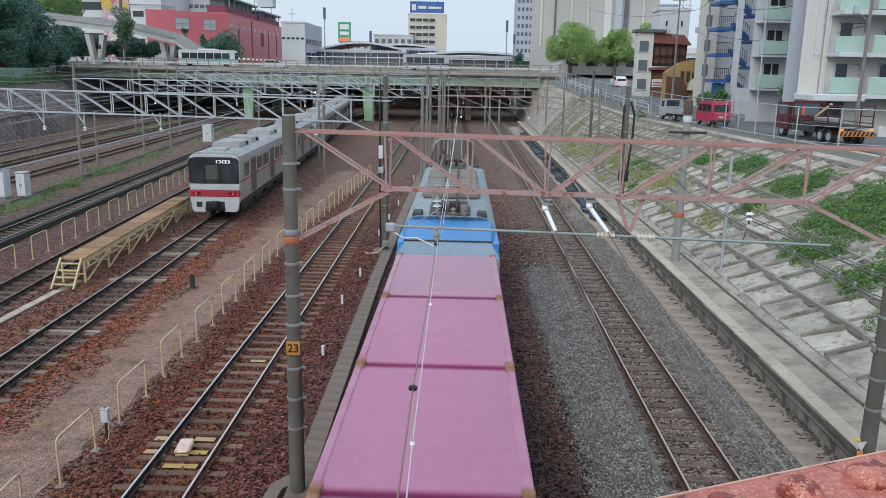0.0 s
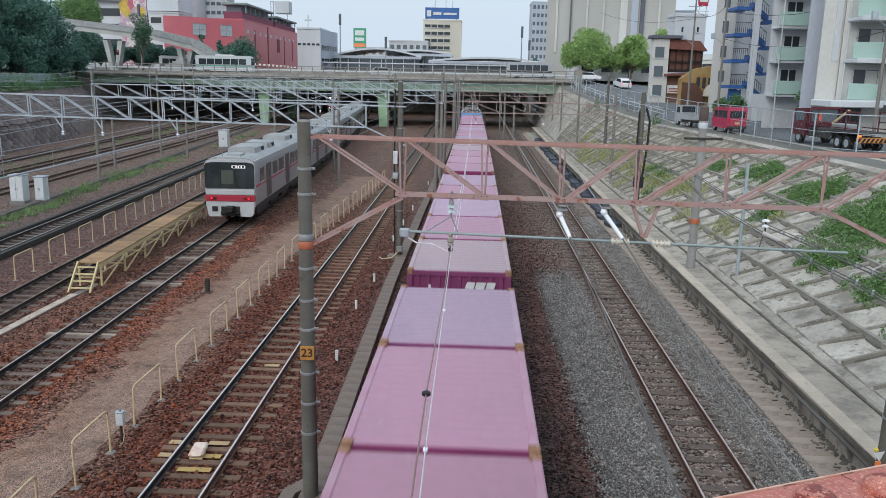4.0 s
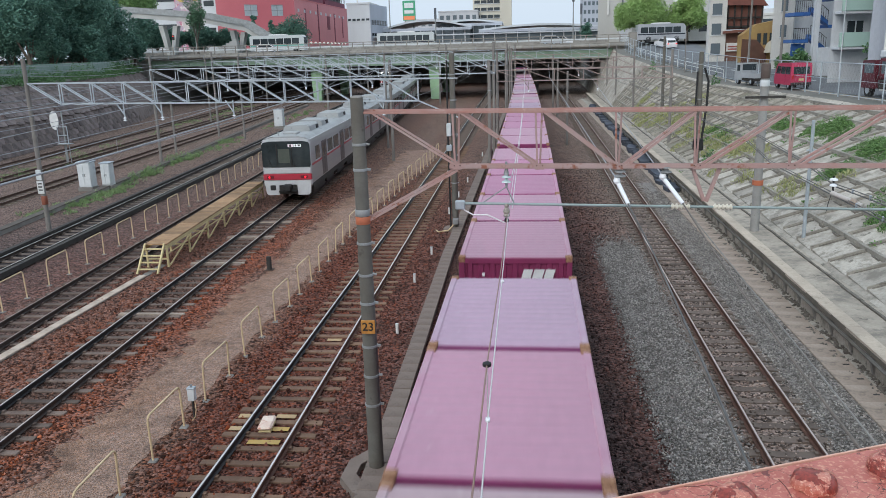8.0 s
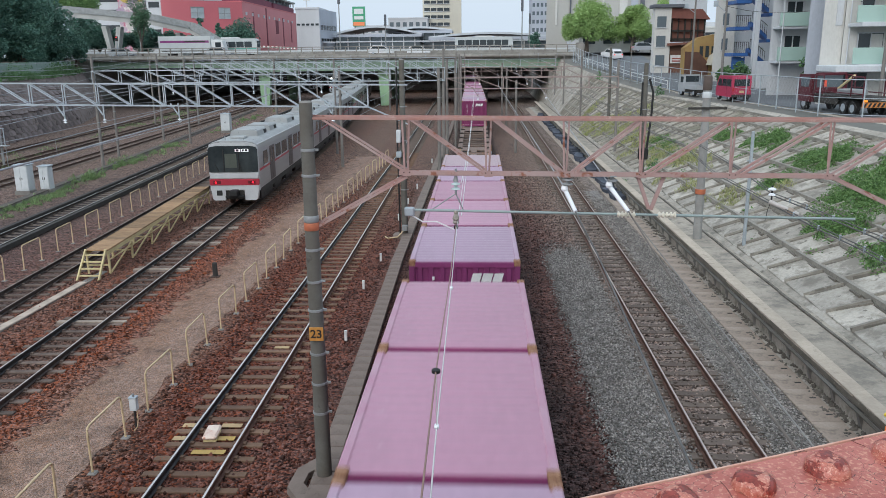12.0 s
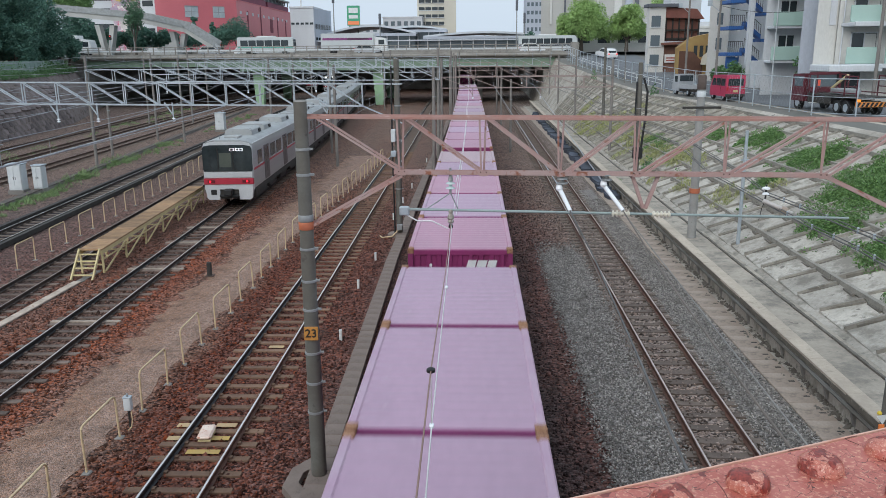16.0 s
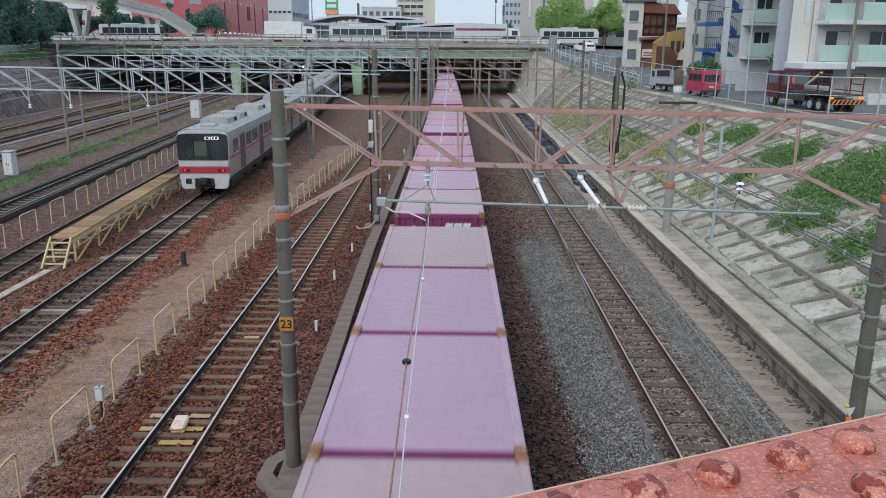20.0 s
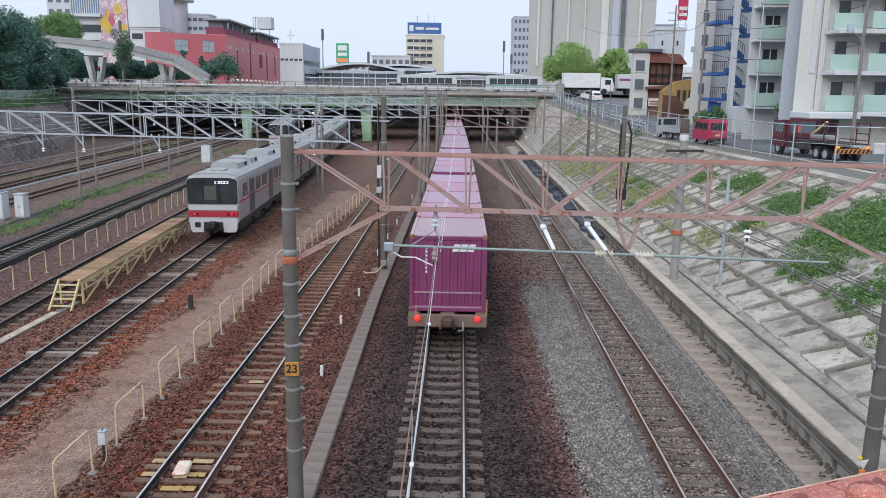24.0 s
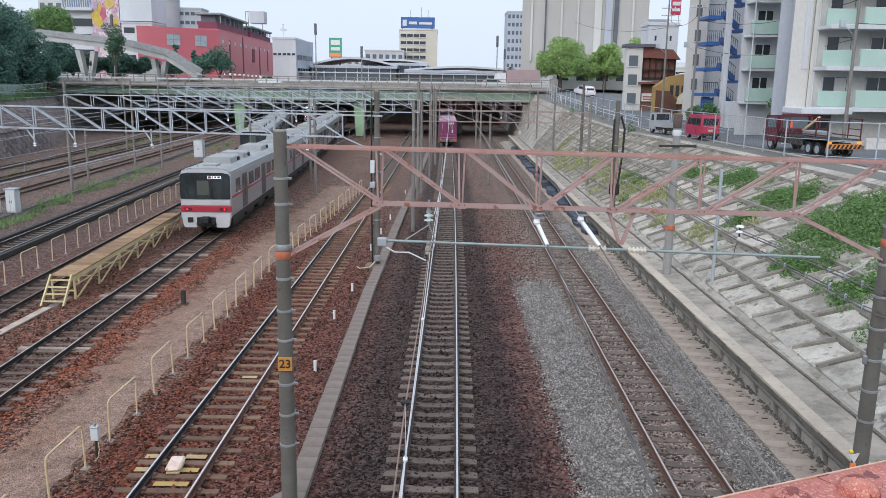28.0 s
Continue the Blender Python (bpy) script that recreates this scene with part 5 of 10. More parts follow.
catenary(x_b, 0.1, [34.9, 58, 78, 96, 118, 135], 5.1, 5.9, 0.4)
catenary(x_c, 0.0, [60, 84, 104, 128], 5.1, 5.9, 0.4)
for line in (x_d, x_e, x_g, x_h, x_i):
    catenary(line, 0.0, [-16, 34.9, 58, 78, 96, 118, 135], 5.15, 6.0, 0.5, 3, 0.012)
for dx, z in ((-22.5, 7.3), (-21.9, 7.6), (-10.2, 7.0), (-9.6, 7.2), (-4.6, 7.1), (-25.5, 7.9), (-26.3, 7.5)):
    wire(sag(lambda y: dx - 0.045 * y, z, 0.35, [-16, 34.9, 58, 78, 96, 118, 135]), 0.012, WIRE, "grey feeder wire along the tracks")
CABLES = ([(8.01, -2.0, 5.2), (8.01, 14.3, 4.35), (8.02, 15.6, 4.32), (8.08, 18.5, 4.26), (8.1, 20.5, 4.2), (8.46, 24.0, 4.32), (9.24, 31.4, 4.3)],
          [(7.96, -2.0, 4.9), (7.96, 14.1, 3.95), (7.96, 15.4, 4.0), (7.91, 17.4, 4.0), (8.09, 20.6, 3.95), (8.33, 23.5, 3.88), (8.45, 27.0, 3.88), (9.0, 31.4, 3.98)])
for run in CABLES:
    for lift_z, thick in ((0.0, 0.016), (0.07, 0.011)):
        far = sag(lambda y: run[-1][0] + 0.3 + 0.03 * (y - 31.7), run[-1][2] + 0.2 + lift_z, 0.3, [31.7, 48, 74, 98])
        wire([(x, y, z + lift_z) for x, y, z in run] + far[1:], thick, WIRE_GREY, "dark grey paired cable along the bank")
    for k, (x, y, z) in enumerate(run[1:4]):
        for f in (0.0, 0.5):
            x2, y2, z2 = run[k + 2]
            at_k = Vector((x, y, z)).lerp(Vector((x2, y2, z2)), f)
            bead = Shape().lathe([(0.015, -0.03), (0.026, -0.015), (0.026, 0.09), (0.015, 0.1)], tuple(at_k), 8)
            solo("cable_clip", bead, GALV, "pale clip joining the paired bank cables", "cable clip", "cable clips")


# ------------------------------------------------------------------ road overpass
def overpass():
    o = thing("overpass", "road overpass with green girders and weathered parapet", "bridge", kind="structure")
    x0, x1, y0 = -64.5, 18.0, 130.0
    part("deck", Shape().box(x0 - 1, x1 + 1, y0, 156.5, DECK - 0.6, DECK), CONCRETE_DARK, o)
    # rear decks and the open well are added to set the darkness underneath
    part("deck", Shape().box(x0 - 1, x1 + 1, 168, 189.5, DECK - 0.6, DECK), CONCRETE_DARK, o)
    part("deck", Shape().box(x0 - 1, -43.0, 156.5, 168, DECK - 0.6, DECK), CONCRETE_DARK, o)
    part("deck", Shape().box(12.0, x1 + 1, 156.5, 168, DECK - 0.6, DECK), CONCRETE_DARK, o)
    part("well_parapet", Shape().cbox(-43.0, 12.0, 156.2, 156.5, DECK, DECK + 0.9, 0.03), PARAPET, o)
    part("road_surface", Shape().box(x0 - 60, x1 + 40, y0 + 1.2, 152, DECK, DECK + 0.03), ASPHALT, o)
    part("fascia", Shape().cbox(x0, x1, y0 - 0.25, y0, DECK - 0.75, DECK + 0.2, 0.03), PARAPET, o)
    part("utility_pipe", Shape().rod((x0, y0 - 0.5, DECK - 0.32), (x1, y0 - 0.5, DECK - 0.3), 0.26, n=14), PARAPET, o, "pale utility pipe along the parapet")
    for i in range(28):
        x = x0 + 0.5 + (x1 - x0 - 1) * i / 27
        part("pipe_bracket", Shape().cbox(x - 0.06, x + 0.06, y0 - 0.8, y0 - 0.2, DECK - 0.7, DECK - 0.02, 0.02), GALV_DULL, o)
    for xa, xb, zl in ((x0 + 2.5, -36.2, 6.1), (-36.2, -14.3, 5.4), (-14.3, x1 - 1, 5.7)):
        part("girder", Shape().prism([(xa, DECK - 0.75), (xb, DECK - 0.75), (xb, zl), ((xa + xb) / 2, zl + 0.15), (xa, zl)], "y", y0 + 0.1, y0 + 0.5), GIRDER_GREEN, o)
        part("girder", Shape().box(xa, xb, y0 + 4, y0 + 4.4, zl + 0.1, DECK - 0.6).box(xa, xb, y0 + 8, y0 + 8.4, zl + 0.1, DECK - 0.6).box(xa, xb, y0 + 12, y0 + 12.4, zl + 0.1, DECK - 0.6), GIRDER_GREEN, o)
        for k in range(9):
            x = xa + (xb - xa) * (k + 0.5) / 9
            part("stiffener", Shape().box(x - 0.04, x + 0.04, y0 - 0.06, y0 + 0.1, zl + 0.1, DECK - 0.8), GIRDER_GREEN, o)
    for x in (-33.6, -13.65):
        part("column", Shape().prism([(x - 1.05, 6.4), (x + 1.05, 6.4), (x + 0.62, -0.3), (x - 0.62, -0.3)], "y", 131.6, 132.8), COLUMN_GREEN, o, "tapered light green column")
        part("column", Shape().prism([(x - 1.05, 5.5), (x + 1.05, 5.5), (x + 0.62, -0.3), (x - 0.62, -0.3)], "y", 152.4, 153.6), COLUMN_GREEN, o, "tapered light green column")
    for x in (-4.5, 3.2):
        part("pier", Shape().box(x - 0.5, x + 0.5, 140, 150, -0.3, DECK - 0.6), CONCRETE_DARK, o)
    part("abutment", Shape().box(x1 - 4.6, x1 + 3, y0 + 1, 189.5, -0.3, DECK - 0.6), CONCRETE_DARK, o)
    part("abutment", Shape().box(x0 - 3, x0 + 3, y0 + 0.5, 189.5, -0.3, DECK - 0.6), CONCRETE_DARK, o)
    part("end_pillar", Shape().cbox(x1 - 0.4, x1 + 0.8, y0 - 0.6, y0 + 0.5, DECK - 2.2, DECK + 1.6, 0.04), PARAPET, o)
    # added wall across the tracks, keeps daylight out from behind
    part("end_wall", Shape().box(x0, x1, 189.5, 190.4, -0.3, DECK), CONCRETE_DARK, o)
    # railing
    n = 46
    for i in range(n + 1):
        x = x0 + (x1 - x0) * i / n
        part("railing_post", Shape().cbox(x - 0.07, x + 0.07, y0 - 0.14, y0 + 0.04, DECK + 0.2, DECK + 1.35, 0.015), PARAPET, o)
    for z, h in ((DECK + 1.32, 0.12), (DECK + 0.95, 0.07), (DECK + 0.6, 0.07)):
        part("handrail", Shape().beam((x0, y0 - 0.05, z), (x1, y0 - 0.05, z), 0.09, h), PARAPET, o)
    part("kerb", Shape().cbox(x0, x1, y0 + 0.1, y0 + 1.2, DECK, DECK + 0.16, 0.03), CONCRETE, o)
    part("guard_rail", Shape().beam((x0, y0 + 1.4, DECK + 0.7), (x1, y0 + 1.4, DECK + 0.7), 0.06, 0.3), CABINET, o)
    part("far_parapet", Shape().cbox(x0 - 10, x1 - 1, 152, 152.4, DECK, DECK + 1.0, 0.03), PARAPET, o)
    return o


overpass()
# ------------------------------------------------------------------ freight train
WAGON = 20.4


def train_front(t):
    """Where the first container begins, along the freight track, at t seconds."""
    drift = step(t, [(0, -0.78), (1, -0.38), (2, -0.2), (3, -0.1), (6, -0.38), (7, -0.5), (8, -0.25), (9, -0.05), (11, -0.75), (12, -0.2), (15, -0.05), (16, -0.6), (17, -0.5), (19, -0.5), (20, 0.0), (21, 0.1), (22, 0.0), (24.5, 0.3), (25, 0.15), (28, -0.5)])
    return 19.69 + 19.352 * t + 0.06499 * t * t - 0.00069 * t ** 3 + drift


MOVING = []  # things with their rows of (seconds, pose)
STEPS = [i for i in range(29)]


def x_train(y):
    return x_freight(y) + 0.04


def ride(ob, back, line=x_train, z=0.0):
    rows = []
    for t in STEPS:
        y = train_front(t) - back
        rows.append((t, pose(line(y), y, z, 0, 0, -math.degrees(math.atan(line(y + 0.5) - line(y - 0.5))))))
    ob.matrix_basis = rows[0][1]
    MOVING.append((ob, rows))


CONT_KINDS = {  # roof colour (weathered, with sky light painted in), wall colour, words
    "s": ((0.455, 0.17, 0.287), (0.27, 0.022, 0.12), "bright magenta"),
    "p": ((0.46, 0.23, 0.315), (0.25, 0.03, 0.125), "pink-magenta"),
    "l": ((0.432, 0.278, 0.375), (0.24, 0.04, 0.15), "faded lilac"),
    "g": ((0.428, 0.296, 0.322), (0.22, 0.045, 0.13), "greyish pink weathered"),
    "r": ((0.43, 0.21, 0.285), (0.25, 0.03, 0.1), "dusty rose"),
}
RUSTY_CAST = surf("rusty corner casting", (0.24, 0.11, 0.06), (0.36, 0.2, 0.115), 9, 0.8, worn=(0.16, 0.05, 0.03), worn_at=0.55)


CONT_PAINT = {}
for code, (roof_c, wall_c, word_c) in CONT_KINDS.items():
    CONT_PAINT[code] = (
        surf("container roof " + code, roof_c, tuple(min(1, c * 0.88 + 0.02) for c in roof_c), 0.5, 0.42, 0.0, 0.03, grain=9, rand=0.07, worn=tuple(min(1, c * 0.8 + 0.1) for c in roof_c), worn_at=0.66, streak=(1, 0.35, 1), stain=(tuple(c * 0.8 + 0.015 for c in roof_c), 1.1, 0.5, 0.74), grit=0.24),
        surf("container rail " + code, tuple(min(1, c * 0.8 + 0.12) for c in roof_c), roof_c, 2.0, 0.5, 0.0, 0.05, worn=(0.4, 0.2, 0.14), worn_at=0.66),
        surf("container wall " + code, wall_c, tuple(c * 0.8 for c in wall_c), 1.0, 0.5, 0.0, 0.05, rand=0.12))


def container_thing(code, rear):
    roof_c, wall_c, word_c = CONT_KINDS[code]
    roof_m, rail_m, wall_m = CONT_PAINT[code]
    c = thing("freight_container", word_c + " steel freight container with rusty corner castings", "container", "freight containers")
    w, l, h = 1.225, 1.8575, 2.5
    ring = []
    for turn_k, (half_a, half_b, n) in enumerate(((w, l, 9), (l, w, 13), (w, l, 9), (l, w, 13))):
        side = [(-half_a, -half_b), (-half_a + 0.12, -half_b), (-half_a + 0.12, -half_b + 0.05)]
        for i in range(n):
            u = -half_a + 0.24 + i * (2 * half_a - 0.48) / (n - 1)
            side += [(u - 0.07, -half_b + 0.05), (u - 0.045, -half_b + 0.02), (u + 0.045, -half_b + 0.02), (u + 0.07, -half_b + 0.05)]
        side += [(half_a - 0.12, -half_b + 0.05), (half_a - 0.12, -half_b)]
        for _ in range(turn_k):
            side = [(-b, a) for a, b in side]
        ring += side
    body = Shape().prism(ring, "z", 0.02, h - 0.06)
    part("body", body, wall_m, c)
    prof = [(-l + 0.06, h - 0.07), (-l + 0.06, h - 0.025)]
    for i in range(14):
        y = -l + 0.25 + i * (2 * l - 0.5) / 13
        prof += [(y - 0.06, h - 0.025), (y - 0.03, h - 0.017), (y + 0.03, h - 0.017), (y + 0.06, h - 0.025)]
    prof += [(l - 0.06, h - 0.025), (l - 0.06, h - 0.07)]
    roof = Shape().prism(prof, "x", -w + 0.06, w - 0.06)
    part("roof", roof, roof_m, c)
    for s in (-1, 1):
        part("roof_rail", Shape().cbox(s * (w - 0.06) - 0.06, s * (w - 0.06) + 0.06, -l + 0.12, l - 0.12, h - 0.14, h, 0.02), rail_m, c)
        # dark wall colour on the end rails imitates shade in the container gap
        part("end_rail", Shape().cbox(-w + 0.12, w - 0.12, s * (l - 0.045) - 0.04, s * (l - 0.045) + 0.04, h - 0.16, h - 0.035, 0.01), wall_m, c)
        for e in (-1, 1):
            part("corner_casting", Shape().cbox(s * (w - 0.07) - 0.075, s * (w - 0.07) + 0.075, e * (l - 0.07) - 0.075, e * (l - 0.07) + 0.075, h - 0.13, h + 0.012, 0.015), RUSTY_CAST, c, "rusty corner casting")
    if not rear:
        return c
    mark = Shape()
    for i, (a, b) in enumerate(((0.0, 0.2), (0.23, 0.45), (0.48, 0.68))):
        x = 0.12 + a
        mark.prism([(x, 1.98), (x + b - a, 1.98), (x + b - a + 0.07, 2.22), (x + 0.07, 2.22)], "y", -l - 0.012, -l + 0.004)
    part("emblem", mark, WHITE, c, "white slanted emblem shapes")
    part("end_stripe", Shape().cbox(-w + 0.14, w - 0.14, -l + 0.002, -l + 0.024, 0.62, 0.66, 0.004), rail_m, c, "pale horizontal seam")
    part("end_sill", Shape().cbox(-w + 0.12, w - 0.12, -l - 0.004, -l + 0.06, 0.02, 0.2, 0.01), wall_m, c)
    part("end_stripe", Shape().cbox(-w + 0.14, w - 0.14, -l - 0.008, -l - 0.002, 0.145, 0.185, 0.002), rail_m, c, "pale horizontal seam")
    bars = Shape()
    for i in range(7):
        bars.cbox(-0.72, -0.66, -l - 0.01, -l + 0.005, 1.28 + i * 0.13, 1.36 + i * 0.13, 0.004)
    part("number_bars", bars, WHITE, c, "column of white marks")
    return c


WAGON_STEEL = surf("brown-grey wagon steel", (0.228, 0.16, 0.127), (0.19, 0.13, 0.103), 1.2, 0.75, 0.0, 0.1, worn=(0.33, 0.15, 0.08), worn_at=0.6)
WAGON_GEAR = surf("grimy brown wagon gear", (0.12, 0.085, 0.07), (0.08, 0.058, 0.05), 2, 0.85)
WAGON_BEAM = surf("grimy wagon cross beam", (0.17, 0.12, 0.096), (0.12, 0.086, 0.07), 2, 0.85, worn=(0.24, 0.12, 0.07), worn_at=0.62)
WAGON_RUST = surf("orange rusted sill paint", (0.36, 0.19, 0.12), (0.3, 0.2, 0.155), 5, 0.85, worn=(0.45, 0.22, 0.11), worn_at=0.55)
WAGON_TREAD = surf("grey-green tread", (0.235, 0.235, 0.205), (0.28, 0.21, 0.17), 2.2, 0.8)
HAND_RAIL = surf("ochre hand rail", (0.52, 0.33, 0.13), (0.4, 0.22, 0.1), 6, 0.7)
WAGON_SHADE = surf("dark brown shade fill", (0.022, 0.017, 0.014), (0.035, 0.025, 0.02), 3, 0.95)
WAGON_DARK = surf("dark wagon underframe", (0.03, 0.027, 0.025), (0.05, 0.04, 0.034), 2, 0.85)


def wagon_thing(empty=False, solid=False):
    """Flat wagon; only a bare one shows its cross beams, brake gear and locks. solid: a front end without openings."""
    w = thing("container_wagon", "brown-grey steel flat wagon frame for containers", "wagon", "container wagons")
    half = 9.78
    for s in (-1, 1):
        part("side_sill", Shape().cbox(s * 1.075 - 0.17, s * 1.075 + 0.17, -half, half, 0.72, 1.0, 0.02), WAGON_STEEL, w)

        def span(d0, d1):
            return min(s * (half - d0), s * (half - d1)), max(s * (half - d0), s * (half - d1))
        gaps = ((-0.92, 0.92),) if solid and s > 0 else ((-0.92, -0.86), (-0.22, 0.22), (0.86, 0.92))
        for xa, xb in gaps:
            if empty or xa == -0.22:
                part("end_tongue", Shape().box(xa, xb, *span(0.1, 1.05), 0.955, 0.99), WAGON_STEEL, w)
        part("end_plate", Shape().box(-0.92, 0.92, *span(1.05, 3.06), 0.955, 0.99), WAGON_STEEL, w)
        part("end_beam", Shape().cbox(-1.25, 1.25, *span(-0.03, 0.1), 0.6, 1.0, 0.02), WAGON_STEEL, w)
        part("coupler", Shape().cbox(-0.14, 0.14, min(s * half, s * 10.2), max(s * half, s * 10.2), 0.72, 0.98, 0.04).cbox(-0.2, 0.2, s * 10.12 - 0.14, s * 10.12 + 0.14, 0.7, 1.0, 0.06), RAIL_RUSTY, w)
        part("brake_hose", Shape().path([(0.5, s * half, 0.8), (0.5, s * (half + 0.2), 0.55), (0.35, s * (half + 0.4), 0.6)], 0.03), GALV_DULL, w)
        if s < 0 or empty:
            part("hand_rail", Shape().path([(-1.24, s * (half - 0.02), 0.7), (-1.24, s * (half - 0.02), 1.22), (-1.0, s * (half - 0.02), 1.22), (-1.0, s * (half - 0.02), 0.9)], 0.022, 6) if s < 0 else Shape().path([(-1.22, s * half, 1.0), (-1.22, s * half, 1.16), (-1.0, s * half, 1.16), (-1.0, s * half, 1.0)], 0.018, 6), HAND_RAIL if s < 0 else GALV, w, "ochre end hand rail" if s < 0 else "grey end hand rail")
            part("hand_rail", Shape().path([(1.24, s * (half - 0.02), 0.7), (1.24, s * (half - 0.02), 1.5 if s < 0 else 1.14)], 0.024, 6), HAND_RAIL if s < 0 else GALV, w, "ochre end post" if s < 0 else "grey end post")
        bog = part("bogie", Shape().cbox(-1.0, -0.8, s * 7.1 - 1.25, s * 7.1 + 1.25, 0.35, 0.62, 0.04).cbox(0.8, 1.0, s * 7.1 - 1.25, s * 7.1 + 1.25, 0.35, 0.62, 0.04).cbox(-0.9, 0.9, s * 7.1 - 0.2, s * 7.1 + 0.2, 0.4, 0.7, 0.04), WAGON_DARK, w)
        for dy in (-0.95, 0.95):
            wh = Shape()
            for sx in (-1, 1):
                wh.rod((sx * 0.5, s * 7.1 + dy, 0.41), (sx * 0.62, s * 7.1 + dy, 0.41), 0.41, n=18)
            wh.rod((-0.6, s * 7.1 + dy, 0.41), (0.6, s * 7.1 + dy, 0.41), 0.075)
            part("wheelset", wh, RAIL_RUSTY, bog)
    part("centre_sill", Shape().cbox(-0.27, -0.17, -half, half, 0.5, 0.8, 0.01).cbox(0.17, 0.27, -half, half, 0.5, 0.8, 0.01), WAGON_GEAR, w)
    # added dark sheet, so the frame openings look shaded
    part("underside", Shape().box(-1.0, 1.0, -9.3, 9.3, 0.4, 0.44), WAGON_SHADE, w, "dark sheet added for shade under the frame")
    if not empty:
        return w
    for s in (-1, 1):
        for sx in (-1, 1):
            for d0, d1 in ((3.06, 3.42), (4.3, 4.02)):
                part("corner_gusset", Shape().prism([(sx * 0.92, s * (half - d0)), (sx * 0.62, s * (half - d0)), (sx * 0.92, s * (half - d1))], "z", 0.957, 0.992), WAGON_STEEL, w)
            for d in (0.12, 0.75):
                part("rust_patch", Shape().cbox(sx * 1.1 - 0.1, sx * 1.1 + 0.1, s * (half - d) - 0.2, s * (half - d) + 0.2, 1.0, 1.004, 0.001), WAGON_RUST, w, "orange rust patch on the sill")
    if solid:
        part("tread_strip", Shape().cbox(-1.2, 1.2, half - 0.42, half - 0.02, 0.992, 1.003, 0.002), WAGON_TREAD, w, "grey-green worn tread strip")
    for d, wide, top in ((4.46, 0.34, 0.985), (6.28, 0.3, 0.97), (7.87, 0.2, 0.97), (10.15, 0.3, 0.97), (10.67, 0.2, 0.97), (12.45, 0.34, 0.96), (13.9, 0.3, 0.97), (15.1, 0.34, 0.985)):
        part("cross_beam", Shape().cbox(-0.92, 0.92, half - d - wide / 2, half - d + wide / 2, 0.8, top, 0.02), WAGON_BEAM, w)
    for d in (5.5, 9.1, 11.6, 14.4):
        part("air_tank", Shape().rod((0.02, half - d - 0.42, 0.64), (0.02, half - d + 0.42, 0.64), 0.15, n=14).rod((0.02, half - d - 0.3, 0.64), (0.02, half - d - 0.26, 0.64), 0.165, n=14), WAGON_STEEL, w)
    for x, d0, d1 in ((-0.38, 4.6, 15.0), (-0.62, 5.0, 12.4), (-0.48, 6.4, 13.8), (0.42, 4.6, 10.2), (0.5, 10.7, 15.0), (0.72, 4.6, 15.0)):
        part("brake_rod", Shape().rod((x, half - d0, 0.66), (x, half - d1, 0.66), 0.026), GALV_DULL if x > 0.6 or x == -0.38 else WAGON_GEAR, w)
    for x, d, wide, long_, m in ((0.55, 11.3, 0.3, 0.7, WAGON_STEEL), (-0.62, 8.9, 0.3, 0.6, WAGON_GEAR), (0.62, 5.4, 0.4, 0.7, WAGON_GEAR), (-0.6, 13.2, 0.4, 0.5, WAGON_GEAR), (0.55, 3.5, 0.16, 0.2, GALV_DULL)):
        part("equipment_box", Shape().cbox(x - wide / 2, x + wide / 2, half - d - long_ / 2, half - d + long_ / 2, 0.56, 0.8, 0.03), m, w)
    for c in range(5):
        y = 9.45 - 1.8575 - 3.8 * c
        for s in (-1, 1):
            lock = Shape().cbox(s * 1.12 - 0.13, s * 1.12 + 0.13, y - 0.13, y + 0.13, 1.0, 1.1, 0.025).cbox(s * 0.93 - 0.08, s * 0.93 + 0.08, y - 0.06, y + 0.02, 1.0, 1.06, 0.02).rod((s * 1.2, y - 0.2, 1.02), (s * 1.2, y + 0.2, 1.02), 0.045, n=8)
            part("container_lock", lock, WAGON_DARK, w)
    return w


LOADS = ["psspp", "plrpl", "ggrpp", "lrlpg", "lprlg", "rgpll", "ssspp", "psspr", "lpglp", "", "", "glrpl",
         "pplrp", "lpglg", "gplpp", "glplp", "lllpp", "pgpls", "pgppl", "rrplg", "gllgp", "lgrlg", "lllpl", "lplpg"]
wagon = wagon_thing()
empty_wagon = wagon_thing(True)
first_empty = wagon_thing(True, True)
kinds = {}
for k, load in enumerate(LOADS):
    w = {0: wagon, 9: first_empty, 10: empty_wagon}.get(k) or copy_thing(wagon, pose(0, 0, 0))
    ride(w, 9.45 + WAGON * k)
    for c, code in enumerate(load):
        key = (code, c == len(load) - 1)
        if key not in kinds:
            kinds[key] = box = container_thing(*key)
        else:
            box = copy_thing(kinds[key], pose(0, 0, 0))
        ride(box, WAGON * k + 1.8575 + 3.8 * c, z=1.0)
# red tail lamps on the last wagon
last = w
for s in (-1, 1):
    part("tail_lamp", Shape().lathe([(0.1, 0), (0.11, 0.02), (0.11, 0.05), (0.04, 0.08)], n=14), plain("red reflector", (0.75, 0.05, 0.04), 0.3, emit=0.4), last, "red tail disc", at=pose(s * 0.95, -9.85, 0.9, 90, 0, 0))


